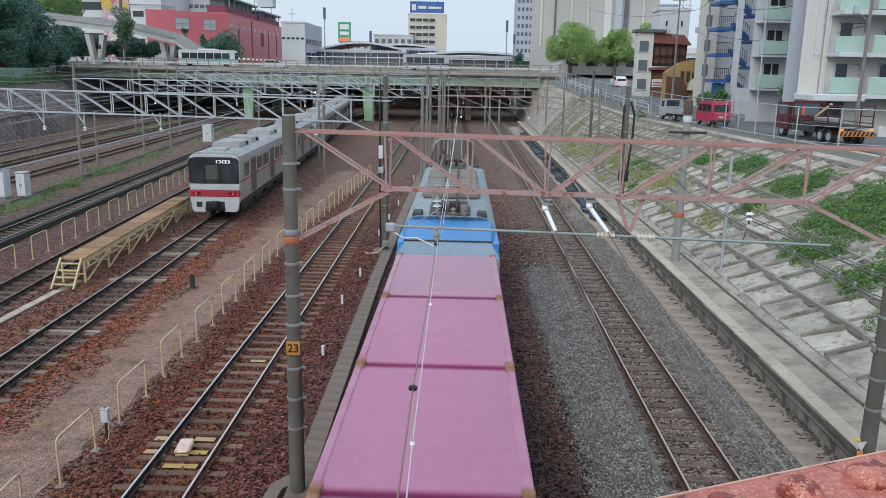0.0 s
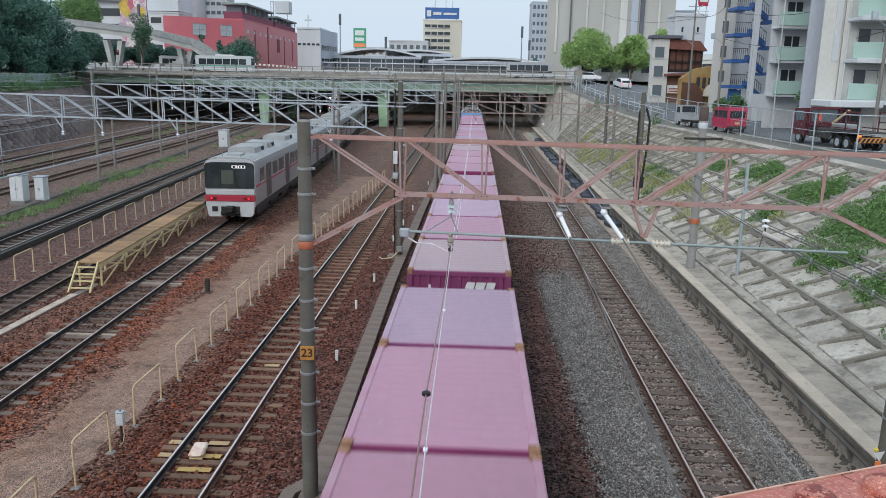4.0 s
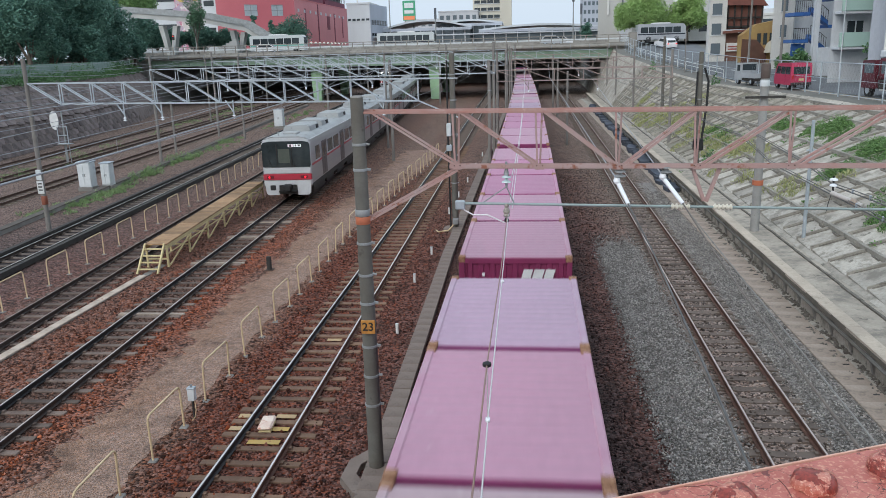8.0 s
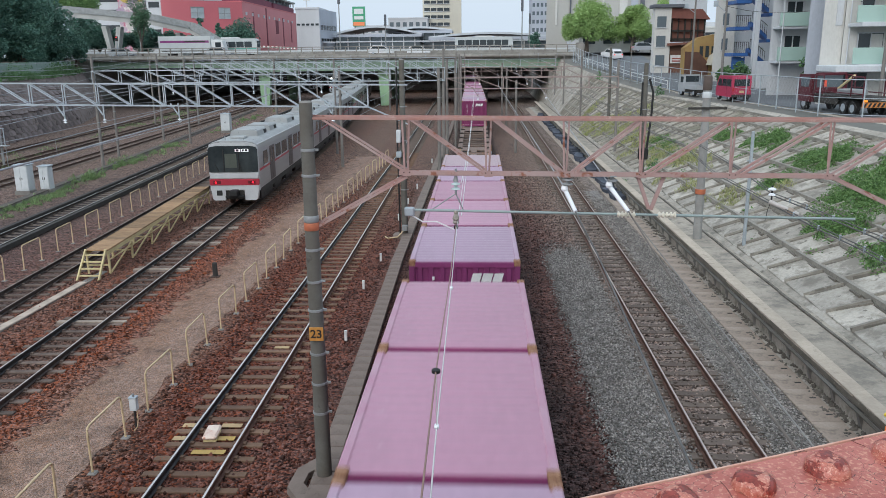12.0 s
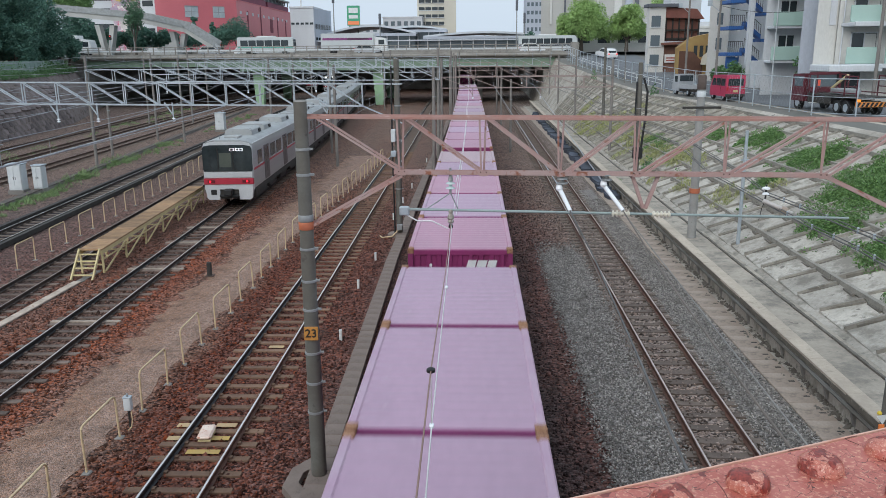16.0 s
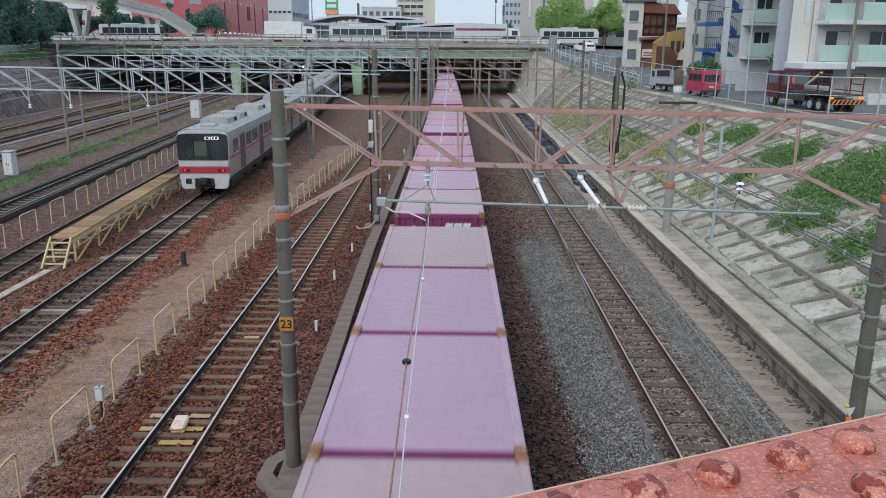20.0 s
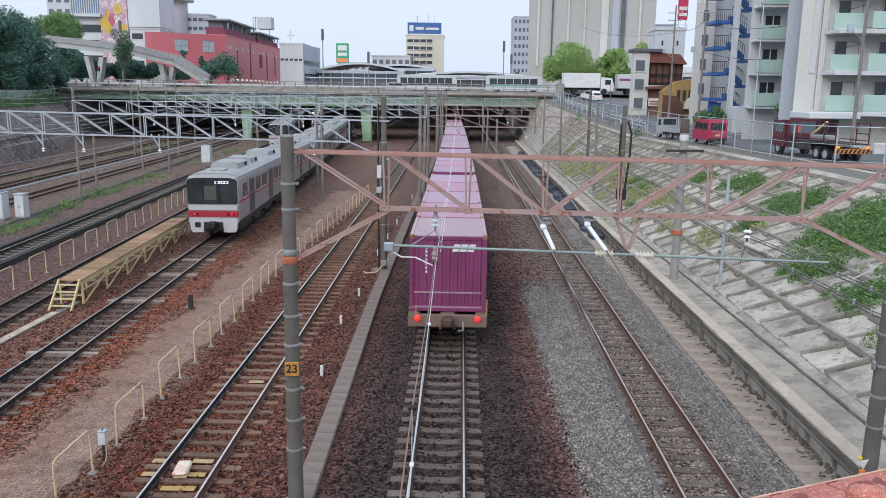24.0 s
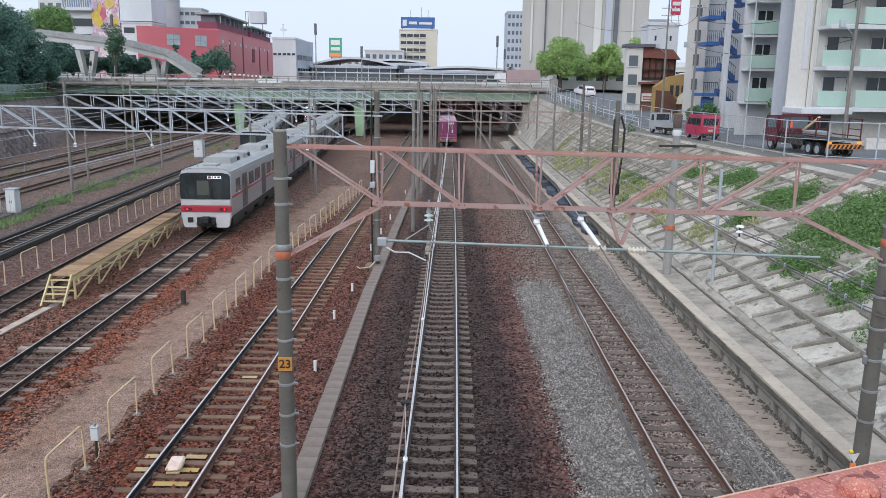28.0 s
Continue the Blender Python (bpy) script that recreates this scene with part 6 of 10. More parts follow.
def locomotive():
    LOCO_BLUE = surf("sky blue locomotive paint", (0.06, 0.30, 0.66), (0.07, 0.26, 0.56), 1.0, 0.4, worn=(0.24, 0.33, 0.42), worn_at=0.66)
    LOCO_FADE = surf("grimy blue cab roof", (0.045, 0.24, 0.56), (0.075, 0.26, 0.52), 0.9, 0.5, worn=(0.15, 0.28, 0.44), worn_at=0.62)
    LOCO_NOSE = surf("pale blue-grey cab brow", (0.26, 0.34, 0.41), (0.2, 0.28, 0.36), 1.2, 0.5)
    LOCO_GREY = surf("grimy grey-blue roof", (0.33, 0.39, 0.42), (0.27, 0.31, 0.32), 0.8, 0.7, worn=(0.2, 0.19, 0.17), worn_at=0.58)
    LOCO_PIT = surf("sooty roof well", (0.07, 0.075, 0.072), (0.11, 0.105, 0.095), 2.5, 0.85)
    VENT_GREEN = surf("dark green-grey vent", (0.06, 0.075, 0.07), (0.045, 0.055, 0.052), 3, 0.7)
    ROOF_BROWN = surf("grimy brown-grey roof gear", (0.25, 0.225, 0.20), (0.18, 0.165, 0.15), 1.4, 0.8)
    v = thing("electric_locomotive", "sky blue electric freight locomotive with grimy grey roof", "locomotive")
    h = 9.1
    prof = [(-1.4, 1.0), (1.4, 1.0), (1.4, 3.35), (1.25, 3.62), (0.95, 3.72), (-0.95, 3.72), (-1.25, 3.62), (-1.4, 3.35)]
    part("body", Shape().prism([(-1.4, 1.0), (1.4, 1.0), (1.4, 3.35), (-1.4, 3.35)], "y", -h + 0.62, h - 0.62), LOCO_BLUE, v)
    part("roof", Shape().prism([(-1.4, 3.35), (1.4, 3.35), (1.22, 3.64), (0.95, 3.74), (-0.95, 3.74), (-1.22, 3.64)], "y", -h + 2.5, h - 2.5), LOCO_GREY, v)
    for s in (-1, 1):
        y0, y1, y2 = s * (h - 2.5), s * (h - 0.45), s * h
        part("cab_roof", Shape().add([(-1.4, y0, 3.35), (1.4, y0, 3.35), (1.22, y0, 3.64), (-1.22, y0, 3.64), (-0.95, y0, 3.74), (0.95, y0, 3.74),
                                      (-1.4, y2, 3.05), (1.4, y2, 3.05), (1.16, y1, 3.44), (-1.16, y1, 3.44)],
                                     [(0, 6, 9, 3), (1, 2, 8, 7), (3, 9, 8, 2), (3, 2, 5, 4)]), LOCO_FADE, v, "grimy blue sloped cab roof")
        part("cab_brow", Shape().add([(-1.4, y2, 3.05), (1.4, y2, 3.05), (1.16, y1, 3.44), (-1.16, y1, 3.44)], [(0, 1, 2, 3)]), LOCO_NOSE, v, "pale blue-grey brow under the cab roof")
        part("gutter", Shape().beam((-1.2, y1, 3.44), (1.2, y1, 3.44), 0.06, 0.04), DARK, v)
        part("cab_front", Shape().prism([(-1.4, 1.0), (1.4, 1.0), (1.4, 3.05), (-1.4, 3.05)], "y", min(s * (h - 0.6), s * h), max(s * (h - 0.6), s * h)), LOCO_GREY, v)
        part("windscreen", Shape().cbox(-1.15, -0.08, s * h - 0.02, s * h + 0.02, 2.15, 2.9, 0.02).cbox(0.08, 1.15, s * h - 0.02, s * h + 0.02, 2.15, 2.9, 0.02), GLASS_DARK, v)
        part("coupler", Shape().cbox(-0.2, 0.2, min(s * h, s * (h + 0.6)), max(s * h, s * (h + 0.6)), 0.7, 1.0, 0.05), RAIL_RUSTY, v)
        part("buffer_beam", Shape().cbox(-1.35, 1.35, s * h - 0.25, s * h + 0.08, 0.6, 1.1, 0.04), DARK, v)
        # roof gear
        part("pantograph_base", Shape().cbox(-0.62, 0.62, s * 5.2 - 1.2, s * 5.2 + 1.2, 3.74, 3.8, 0.02), LOCO_PIT, v)
        for x, d, k in ((-0.3, 0.9, 0.14), (0.15, 0.75, 0.18), (0.42, 0.95, 0.12), (-0.05, 0.3, 0.1), (0.3, -0.1, 0.12)):
            part("roof_gear", Shape().cbox(x - k, x + k, s * (5.2 + d) - k, s * (5.2 + d) + k, 3.78, 3.9 + k, 0.03), DARK if k > 0.12 else ROOF_BROWN, v)
        pg = Shape()
        for x in (-0.6, 0.6):
            pg.path([(x, s * 5.2 - 0.9, 3.95), (x * 0.8, s * 5.2 + 0.7, 4.25), (x * 0.9, s * 5.2 - 0.5, 4.42)], 0.035)
        top = 5.06 if s > 0 else 4.5
        for dy in (-0.25, 0.25):
            pg.path([(-0.85, s * 5.2 + dy, top - 0.18), (-0.6, s * 5.2 + dy, top), (0.6, s * 5.2 + dy, top), (0.85, s * 5.2 + dy, top - 0.18)], 0.03)
        pg.path([(-0.3, s * 5.2 - 0.5, 4.42), (-0.3, s * 5.2, top - 0.03)], 0.03).path([(0.3, s * 5.2 - 0.5, 4.42), (0.3, s * 5.2, top - 0.03)], 0.03)
        part("pantograph", pg, GALV_DULL, v, "grey pantograph frame")
        part("roof_hatch", Shape().cbox(-0.98, 0.98, s * 2.2 - 1.1, s * 2.2 + 1.1, 3.74, 3.98, 0.08), ROOF_BROWN, v)
        for x in (-1.05, 1.05):
            part("vent_box", Shape().cbox(x * 0.92 - 0.15, x * 0.92 + 0.15, s * 6.2 - 0.28, s * 6.2 + 0.28, 3.55, 3.84, 0.04), VENT_GREEN, v)
        for x in (-0.35, 0.1, 0.45):
            part("insulator", shed_insulator(Shape(), (x, s * 6.7, 3.74), 3, 0.09, 0.3), ROOF_BROWN, v)
        for d in (-1.3, 1.3):
            bg = Shape()
            for sx in (-1, 1):
                bg.rod((sx * 0.5, s * 5.4 + d, 0.56), (sx * 0.63, s * 5.4 + d, 0.56), 0.56, n=18)
            part("wheelset", bg, RAIL_RUSTY, v)
        part("bogie_frame", Shape().cbox(-1.1, -0.85, s * 5.4 - 1.9, s * 5.4 + 1.9, 0.4, 0.8, 0.05).cbox(0.85, 1.1, s * 5.4 - 1.9, s * 5.4 + 1.9, 0.4, 0.8, 0.05), DARK, v)
    part("roof_hatch", Shape().cbox(-0.95, 0.95, -0.9, 0.9, 3.74, 3.92, 0.06), ROOF_BROWN, v)
    part("roof_busbar", Shape().rod((0.2, -6.5, 4.02), (0.2, 6.5, 4.02), 0.03).rod((-0.25, -6.5, 4.05), (-0.25, 6.5, 4.05), 0.03), RAIL_RUSTY, v)
    for s in (-1, 1):
        part("side_band", Shape().cbox(s * 1.4 - 0.012, s * 1.4 + 0.012, -h + 0.6, h - 0.6, 1.0, 1.5, 0.004), CABINET, v)
    return v


ride(locomotive(), -1.35 - 9.1)


# ------------------------------------------------------------------ silver commuter trains
STEEL_CAR = surf("brushed stainless car body", (0.47, 0.47, 0.475), (0.39, 0.39, 0.395), 0.8, 0.35, 0.5, 0.03, streak=(1, 0.2, 6))
ROOF_CAR = surf("grey car roof", (0.40, 0.415, 0.415), (0.33, 0.34, 0.335), 0.8, 0.7, worn=(0.2, 0.2, 0.195), worn_at=0.6)
LAMP_CASE = surf("dark red lamp housing", (0.16, 0.012, 0.02), (0.1, 0.012, 0.018), 6, 0.3)
RED_BAND = surf("red car band", (0.47, 0.025, 0.05), (0.42, 0.03, 0.055), 2, 0.4)
WHITE_NOSE = surf("pale grey car nose", (0.58, 0.59, 0.60), (0.50, 0.51, 0.52), 1.5, 0.4)
LAMP_RED = plain("lit red tail lamp", (1.0, 0.012, 0.03), 0.3, emit=2.4)
LAMP_WHITE = plain("lit white headlamp", (1.0, 0.97, 0.88), 0.3, emit=6.0)
SIGN_LIT = plain("lit destination sign", (0.9, 0.92, 0.95), 0.4, emit=0.45)
SIGN_PINK = plain("lit pale sign cell", (0.85, 0.75, 0.8), 0.4, emit=0.35)


DOOR_DARK = surf("dark door steel", (0.13, 0.12, 0.125), (0.1, 0.09, 0.095), 1, 0.4, 0.3)


def commuter_car(label, front=False, lamps=LAMP_RED, sign=True):
    """One car, 18.9 m long, nose at y = 0, running back along +y."""
    v = thing("train_car", label, "train car", "silver commuter trains")
    ln, hw = 18.9, 1.31
    prof = [(-hw, 1.05), (hw, 1.05), (hw, 3.2), (hw - 0.12, 3.42), (-hw + 0.12, 3.42), (-hw, 3.2)]
    part("body", Shape().prism(prof, "y", 0.18 if front else 0.02, ln), STEEL_CAR, v)
    part("roof", Shape().prism([(-hw + 0.06, 3.36), (hw - 0.06, 3.36), (hw - 0.2, 3.52), (0.7, 3.6), (-0.7, 3.6), (-hw + 0.2, 3.52)], "y", 0.1, ln - 0.05), ROOF_CAR, v)
    for s in (-1, 1):
        part("gutter", Shape().cbox(s * (hw - 0.05) - 0.03, s * (hw - 0.05) + 0.03, 0.2, ln - 0.1, 3.36, 3.42, 0.01), WHITE_NOSE, v)
        part("side_band", Shape().cbox(s * hw - 0.008, s * hw + 0.008, 0.3, ln - 0.05, 1.98, 2.1, 0.003), RED_BAND, v, "red waist band")
        for d in (3.6, 9.3, 15.0):
            dr = part("door", Shape().cbox(s * hw - 0.02, s * hw + 0.016, d - 0.66, d - 0.01, 1.1, 3.0, 0.01).cbox(s * hw - 0.02, s * hw + 0.016, d + 0.01, d + 0.66, 1.1, 3.0, 0.01), DOOR_DARK, v)
            part("door_glass", Shape().cbox(s * (hw + 0.012) - 0.008, s * (hw + 0.012) + 0.008, d - 0.52, d - 0.12, 2.1, 2.85, 0.004).cbox(s * (hw + 0.012) - 0.008, s * (hw + 0.012) + 0.008, d + 0.12, d + 0.52, 2.1, 2.85, 0.004), GLASS_DARK, dr)
        for a, b in ((1.3, 2.4), (4.7, 6.1), (6.5, 8.1), (10.4, 11.9), (12.3, 13.9), (16.2, 17.8)):
            wd = part("window", Shape().cbox(s * hw - 0.02, s * hw + 0.012, a, b, 2.16, 2.92, 0.03), GLASS_DARK, v)
            part("sill", Shape().cbox(s * hw, s * hw + 0.03, a - 0.03, b + 0.03, 2.1, 2.16, 0.008), WHITE_NOSE, wd)
        part("skirt", Shape().cbox(s * hw - 0.1, s * hw - 0.02, 0.4, ln - 0.4, 0.75, 1.06, 0.01), DARK, v)
    for a, b in ((2.7, 5.1), (6.0, 8.0), (11.6, 14.2)):
        ac = part("air_conditioner", Shape().prism([(-0.8, 3.5), (0.8, 3.5), (0.72, 3.86), (0.6, 3.94), (-0.6, 3.94), (-0.72, 3.86)], "y", a, b), ROOF_CAR, v)
        for x in (-0.62, 0.62):
            part("grille", Shape().cbox(x - 0.17, x + 0.17, b - 0.75, b - 0.2, 3.6, 3.82, 0.02), BLACK, ac)
    part("roof_vent", Shape().cbox(-0.4, 0.4, 1.2, 1.9, 3.58, 3.72, 0.04), ROOF_CAR, v)
    for d in (2.6, ln - 2.6):
        bg = part("bogie", Shape().cbox(-1.15, -0.9, d - 1.5, d + 1.5, 0.35, 0.75, 0.05).cbox(0.9, 1.15, d - 1.5, d + 1.5, 0.35, 0.75, 0.05), DARK, v)
        for dd in (-1.05, 1.05):
            wh = Shape()
            for sx in (-1, 1):
                wh.rod((sx * 0.5, d + dd, 0.43), (sx * 0.63, d + dd, 0.43), 0.43, n=18)
            part("wheelset", wh, RAIL_RUSTY, bg)
    for d in (6.0, 9.5, 13):
        part("equipment_case", Shape().cbox(-1.1, 1.1, d - 1.1, d + 1.1, 0.35, 1.02, 0.05), DARK, v)
    if front:
        nose = [(-hw, 0.98), (hw, 0.98), (hw, 3.24), (hw - 0.12, 3.42), (hw - 0.5, 3.52), (-hw + 0.5, 3.52), (-hw + 0.12, 3.42), (-hw, 3.24)]
        part("nose_frame", Shape().prism(nose, "y", 0.02, 0.2), WHITE_NOSE, v, "pale grey front frame")
        glass = part("windscreen", Shape().prism([(-1.27, 1.98), (1.27, 1.98), (1.3, 2.1), (1.3, 3.16), (1.22, 3.3), (0.9, 3.36), (-0.9, 3.36), (-1.22, 3.3), (-1.3, 3.16), (-1.3, 2.1)], "y", -0.06, 0.06), TRAIN_GLASS, v, "wide dark windscreen")
        for x in (-0.52, 0.28):
            part("windscreen_pillar", Shape().cbox(x, x + 0.05, -0.075, -0.05, 2.02, 3.2, 0.005), BLACK, glass)
        part("inner_blind", Shape().cbox(-0.42, 0.2, -0.066, -0.06, 2.2, 2.95, 0.002), surf("greenish cab door", (0.11, 0.125, 0.105), (0.085, 0.1, 0.085), 2, 0.2), glass)
        if sign:
            part("destination_sign", Shape().cbox(0.14, 0.42, -0.08, -0.062, 3.05, 3.2, 0.004), SIGN_PINK, glass, "lit pale sign cell")
            part("destination_sign", Shape().cbox(0.46, 0.86, -0.08, -0.062, 3.05, 3.2, 0.004), SIGN_LIT, glass, "lit white sign cell")
            part("sign_bars", Shape().cbox(0.2, 0.34, -0.085, -0.078, 3.07, 3.18, 0.004).cbox(0.52, 0.62, -0.085, -0.078, 3.08, 3.18, 0.004).cbox(0.68, 0.8, -0.085, -0.078, 3.08, 3.18, 0.004), BLACK, glass)
        part("wiper", Shape().path([(0.5, -0.1, 1.98), (0.3, -0.1, 2.5)], 0.015).path([(-0.75, -0.1, 1.98), (-0.98, -0.1, 2.45)], 0.015), BLACK, v)
        part("front_panel", Shape().cbox(-hw + 0.01, hw - 0.01, -0.05, 0.1, 1.62, 1.94, 0.03).cbox(-hw + 0.02, hw - 0.02, -0.03, 0.1, 1.0, 1.28, 0.03), WHITE_NOSE, v)
        part("front_band", Shape().cbox(-hw - 0.005, hw + 0.005, -0.07, 0.15, 1.28, 1.6, 0.02), RED_BAND, v, "red front band")
        for s in (-1, 1):
            part("lamp", Shape().rod((s * 0.98, -0.1, 1.44), (s * 0.98, -0.06, 1.44), 0.05, n=14), lamps, v, "lit lamp")
            part("lamp_case", Shape().cbox(s * 0.92 - 0.2, s * 0.92 + 0.2, -0.085, -0.06, 1.36, 1.52, 0.02), LAMP_CASE, v, "dark red lamp housing")
            part("corner_skirt", Shape().prism([(s * 0.52, 0.46), (s * 1.1, 0.46), (s * 1.2, 0.56), (s * 1.26, 1.04), (s * 0.5, 1.04)], "y", -0.04, 0.25), WHITE_NOSE, v)
        part("coupler", Shape().cbox(-0.22, 0.22, -0.45, 0.1, 0.72, 1.05, 0.05).cbox(-0.5, 0.5, -0.2, 0.0, 0.62, 0.72, 0.02), BLACK, v)
        part("inner_box", Shape().cbox(-0.98, -0.68, -0.06, -0.03, 0.72, 1.0, 0.02), BLACK, v)
        # solid dark block stands in for the shaded opening between the skirts
        part("front_void", Shape().box(-0.6, 0.6, 0.02, 0.3, 0.5, 1.2), DARK, v)
        part("antenna", Shape().rod((-0.5, 0.6, 3.55), (-0.5, 0.6, 3.8), 0.03).rod((0.5, 0.5, 3.55), (0.5, 0.5, 3.72), 0.025), GALV_DULL, v)
    return v


def rest_on(line, y):
    return pose(line(y), y, 0, 0, 0, -math.degrees(math.atan((line(y + 9) - line(y)) / 9)))


lead = commuter_car("silver commuter train car with red band and red tail lamps", True)
lead.matrix_basis = rest_on(x_d, 40.8)
trailer = commuter_car("silver commuter train car with red waist band")
trailer.matrix_basis = rest_on(x_d, 40.8 + 19.4)
for i in range(2, 6):
    copy_thing(trailer, rest_on(x_d, 40.8 + 19.4 * i))

# a second train creeps out from under the overpass on the next track
nose2 = commuter_car("silver commuter train car creeping in with lamps lit", True, plain("dim lamp", (0.9, 0.9, 0.85), 0.3, emit=0.8), False)
SECOND = [(0, 184), (15, 184), (17, 165), (20, 138), (22, 120), (23.2, 111), (24.5, 102), (25, 98), (26, 91), (27, 84), (28, 78)]


def second_rows(back):
    return [(t, rest_on(lambda v: x_e(v) - 0.1 * max(0.0, v - 76), y + back)) for t, y in SECOND]


MOVING.append((nose2, second_rows(0)))
for i in range(1, 4):
    MOVING.append((copy_thing(trailer, pose(0, 0, 0)), second_rows(19.4 * i)))
# a third one waits far under the deck with headlamps on
third = commuter_car("commuter train car waiting under the overpass with bright headlamps", True, LAMP_WHITE, False)
for s in (-1, 1):
    part("roof_lamp", Shape().rod((s * 0.75, -0.1, 3.3), (s * 0.75, 0.0, 3.3), 0.14, n=12), LAMP_WHITE, third, "lit roof headlamp")
third.matrix_basis = rest_on(lambda v: x_g(v) + 0.9, 168.0)


# ------------------------------------------------------------------ concrete strip, kerb wall and sloped bank on the right
strip = Shape()
for a in range(4, 124, 4):
    strip.add([(8.1 + 0.012 * a, a, -0.17), (x_toe(a) - 1.0, a, -0.15), (x_toe(a + 4) - 1.0, a + 4, -0.15), (8.1 + 0.012 * (a + 4), a + 4, -0.17)], [(0, 1, 2, 3)])
solo("drain_strip", strip, SLOPE, "pale scoured concrete strip along the wall foot", "pavement", kind="structure")
trough(lambda y: 7.86 + 0.012 * y, 5, 122, 0.74, -0.155, CONCRETE_WARM, "brown concrete drain channel with slotted lids along the bank foot", lid=0.9, near=42)
slots = Shape()
for i in range(44):
    y = 9 + i * 0.9
    slots.box(7.98 + 0.012 * y, 8.13 + 0.012 * y, y + 0.38, y + 0.43, -0.16, -0.146)
solo("drain_slots", slots, DARK, "row of dark drain slots in the concrete strip", "drain", kind="structure")


def kerb_wall():
    k = thing("kerb_wall", "low concrete wall with an overhanging cap along the bank foot", "wall", kind="structure")
    for a in np.arange(6, 126, 2.0):
        x = x_toe(a) - 1.44
        x2 = x_toe(a + 2) - 1.44
        s = Shape().beam((x + 0.19, a + 0.004, 0.53), (x2 + 0.19, a + 1.996, 0.53), 0.38, 0.17)
        part("cap_slab", s, KERB, k)
        part("wall_block", Shape().beam((x + 0.32, a, 0.12), (x2 + 0.32, a + 2, 0.12), 0.24, 0.66), SLOPE, k)
    for a in np.arange(6.4, 70, 1.35):
        x = x_toe(a) - 1.44
        part("bracket", Shape().prism([(x + 0.02, 0.45), (x + 0.3, 0.45), (x + 0.3, -0.15), (x + 0.2, -0.15)], "y", a, a + 0.14), CONCRETE_DARK, k)
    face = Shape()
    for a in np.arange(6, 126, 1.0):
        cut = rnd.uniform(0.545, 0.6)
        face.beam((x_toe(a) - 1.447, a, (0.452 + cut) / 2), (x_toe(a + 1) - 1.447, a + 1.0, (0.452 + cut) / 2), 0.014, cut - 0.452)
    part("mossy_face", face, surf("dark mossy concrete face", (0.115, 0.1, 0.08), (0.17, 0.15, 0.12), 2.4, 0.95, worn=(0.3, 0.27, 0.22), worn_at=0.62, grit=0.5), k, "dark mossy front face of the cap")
    part("pipe", Shape().path([(x_toe(a) - 1.46, a, 0.37) for a in range(6, 120, 6)], 0.05), POLE_GREY, k, "grey conduit under the cap")
    ledge = Shape()
    for a in range(4, 128, 4):
        ledge.add([(x_toe(a) - 1.08, a, 0.42), (x_toe(a) + 0.2, a, 0.45), (x_toe(a + 4) + 0.2, a + 4, 0.45), (x_toe(a + 4) - 1.08, a + 4, 0.42)], [(0, 1, 2, 3)])
    part("ledge", ledge, surf("stained ledge concrete", (0.47, 0.415, 0.34), (0.34, 0.298, 0.243), 0.7, 0.95, grain=10, worn=(0.14, 0.128, 0.105), worn_at=0.62, stain=((0.21, 0.19, 0.16), 1.5, 0.48, 0.62), grit=0.5), k)
    # the shadowed step at the slope foot, drawn as a dark strip
    gut = Shape()
    for a in np.arange(6, 124, 1.5):
        gut.beam((x_toe(a) - 0.02, a, 0.47), (x_toe(a + 1.5) - 0.02 + rnd.uniform(-0.03, 0.03), a + 1.5, 0.47), 0.06 + rnd.uniform(-0.015, 0.03), 0.06)
    part("gutter", gut, CRUMB_SHADE, k, "dark strip for the shaded gutter at the slope foot")
    return k


kerb_wall()


def bank_z(x, y):
    xt, xb = x_toe(y) + 0.15, x_brow(y)
    f = min(1, max(0, (x - xt) / (xb - xt)))
    return 0.3 + (z_road(y) - 0.35) * f


# dark concrete tone for the strips that imitate shade along the grid
SLOPE_JOINT = surf("dark joint shade concrete", (0.27, 0.245, 0.205), (0.17, 0.155, 0.13), 1.5, 0.95, worn=(0.1, 0.09, 0.075), worn_at=0.62, grit=0.5)


BANK_ROWS = (0.03, 0.16, 0.29, 0.42, 0.55, 0.68, 0.81, 0.93)


def on_bank(f, y, h=0.0):
    x = x_toe(y) + 0.15 + f * (x_brow(y) - x_toe(y) - 0.15)
    return Vector((x, y, bank_z(x, y) + h))


def slab_at(s, f0, f1, y0, y1, lean, h0, h1):
    """A leaning panel between two beams: its near edge is h0 high, its far edge h1."""
    top = [on_bank(f0, y0, h0), on_bank(f1, y0 - lean, h0), on_bank(f1, y1 - lean, h1), on_bank(f0, y1, h1)]
    low = [p - Vector((0, 0, 0.3)) for p in top]
    return s.add(top + low, [(0, 1, 2, 3), (0, 4, 5, 1), (1, 5, 6, 2), (2, 6, 7, 3), (3, 7, 4, 0)])


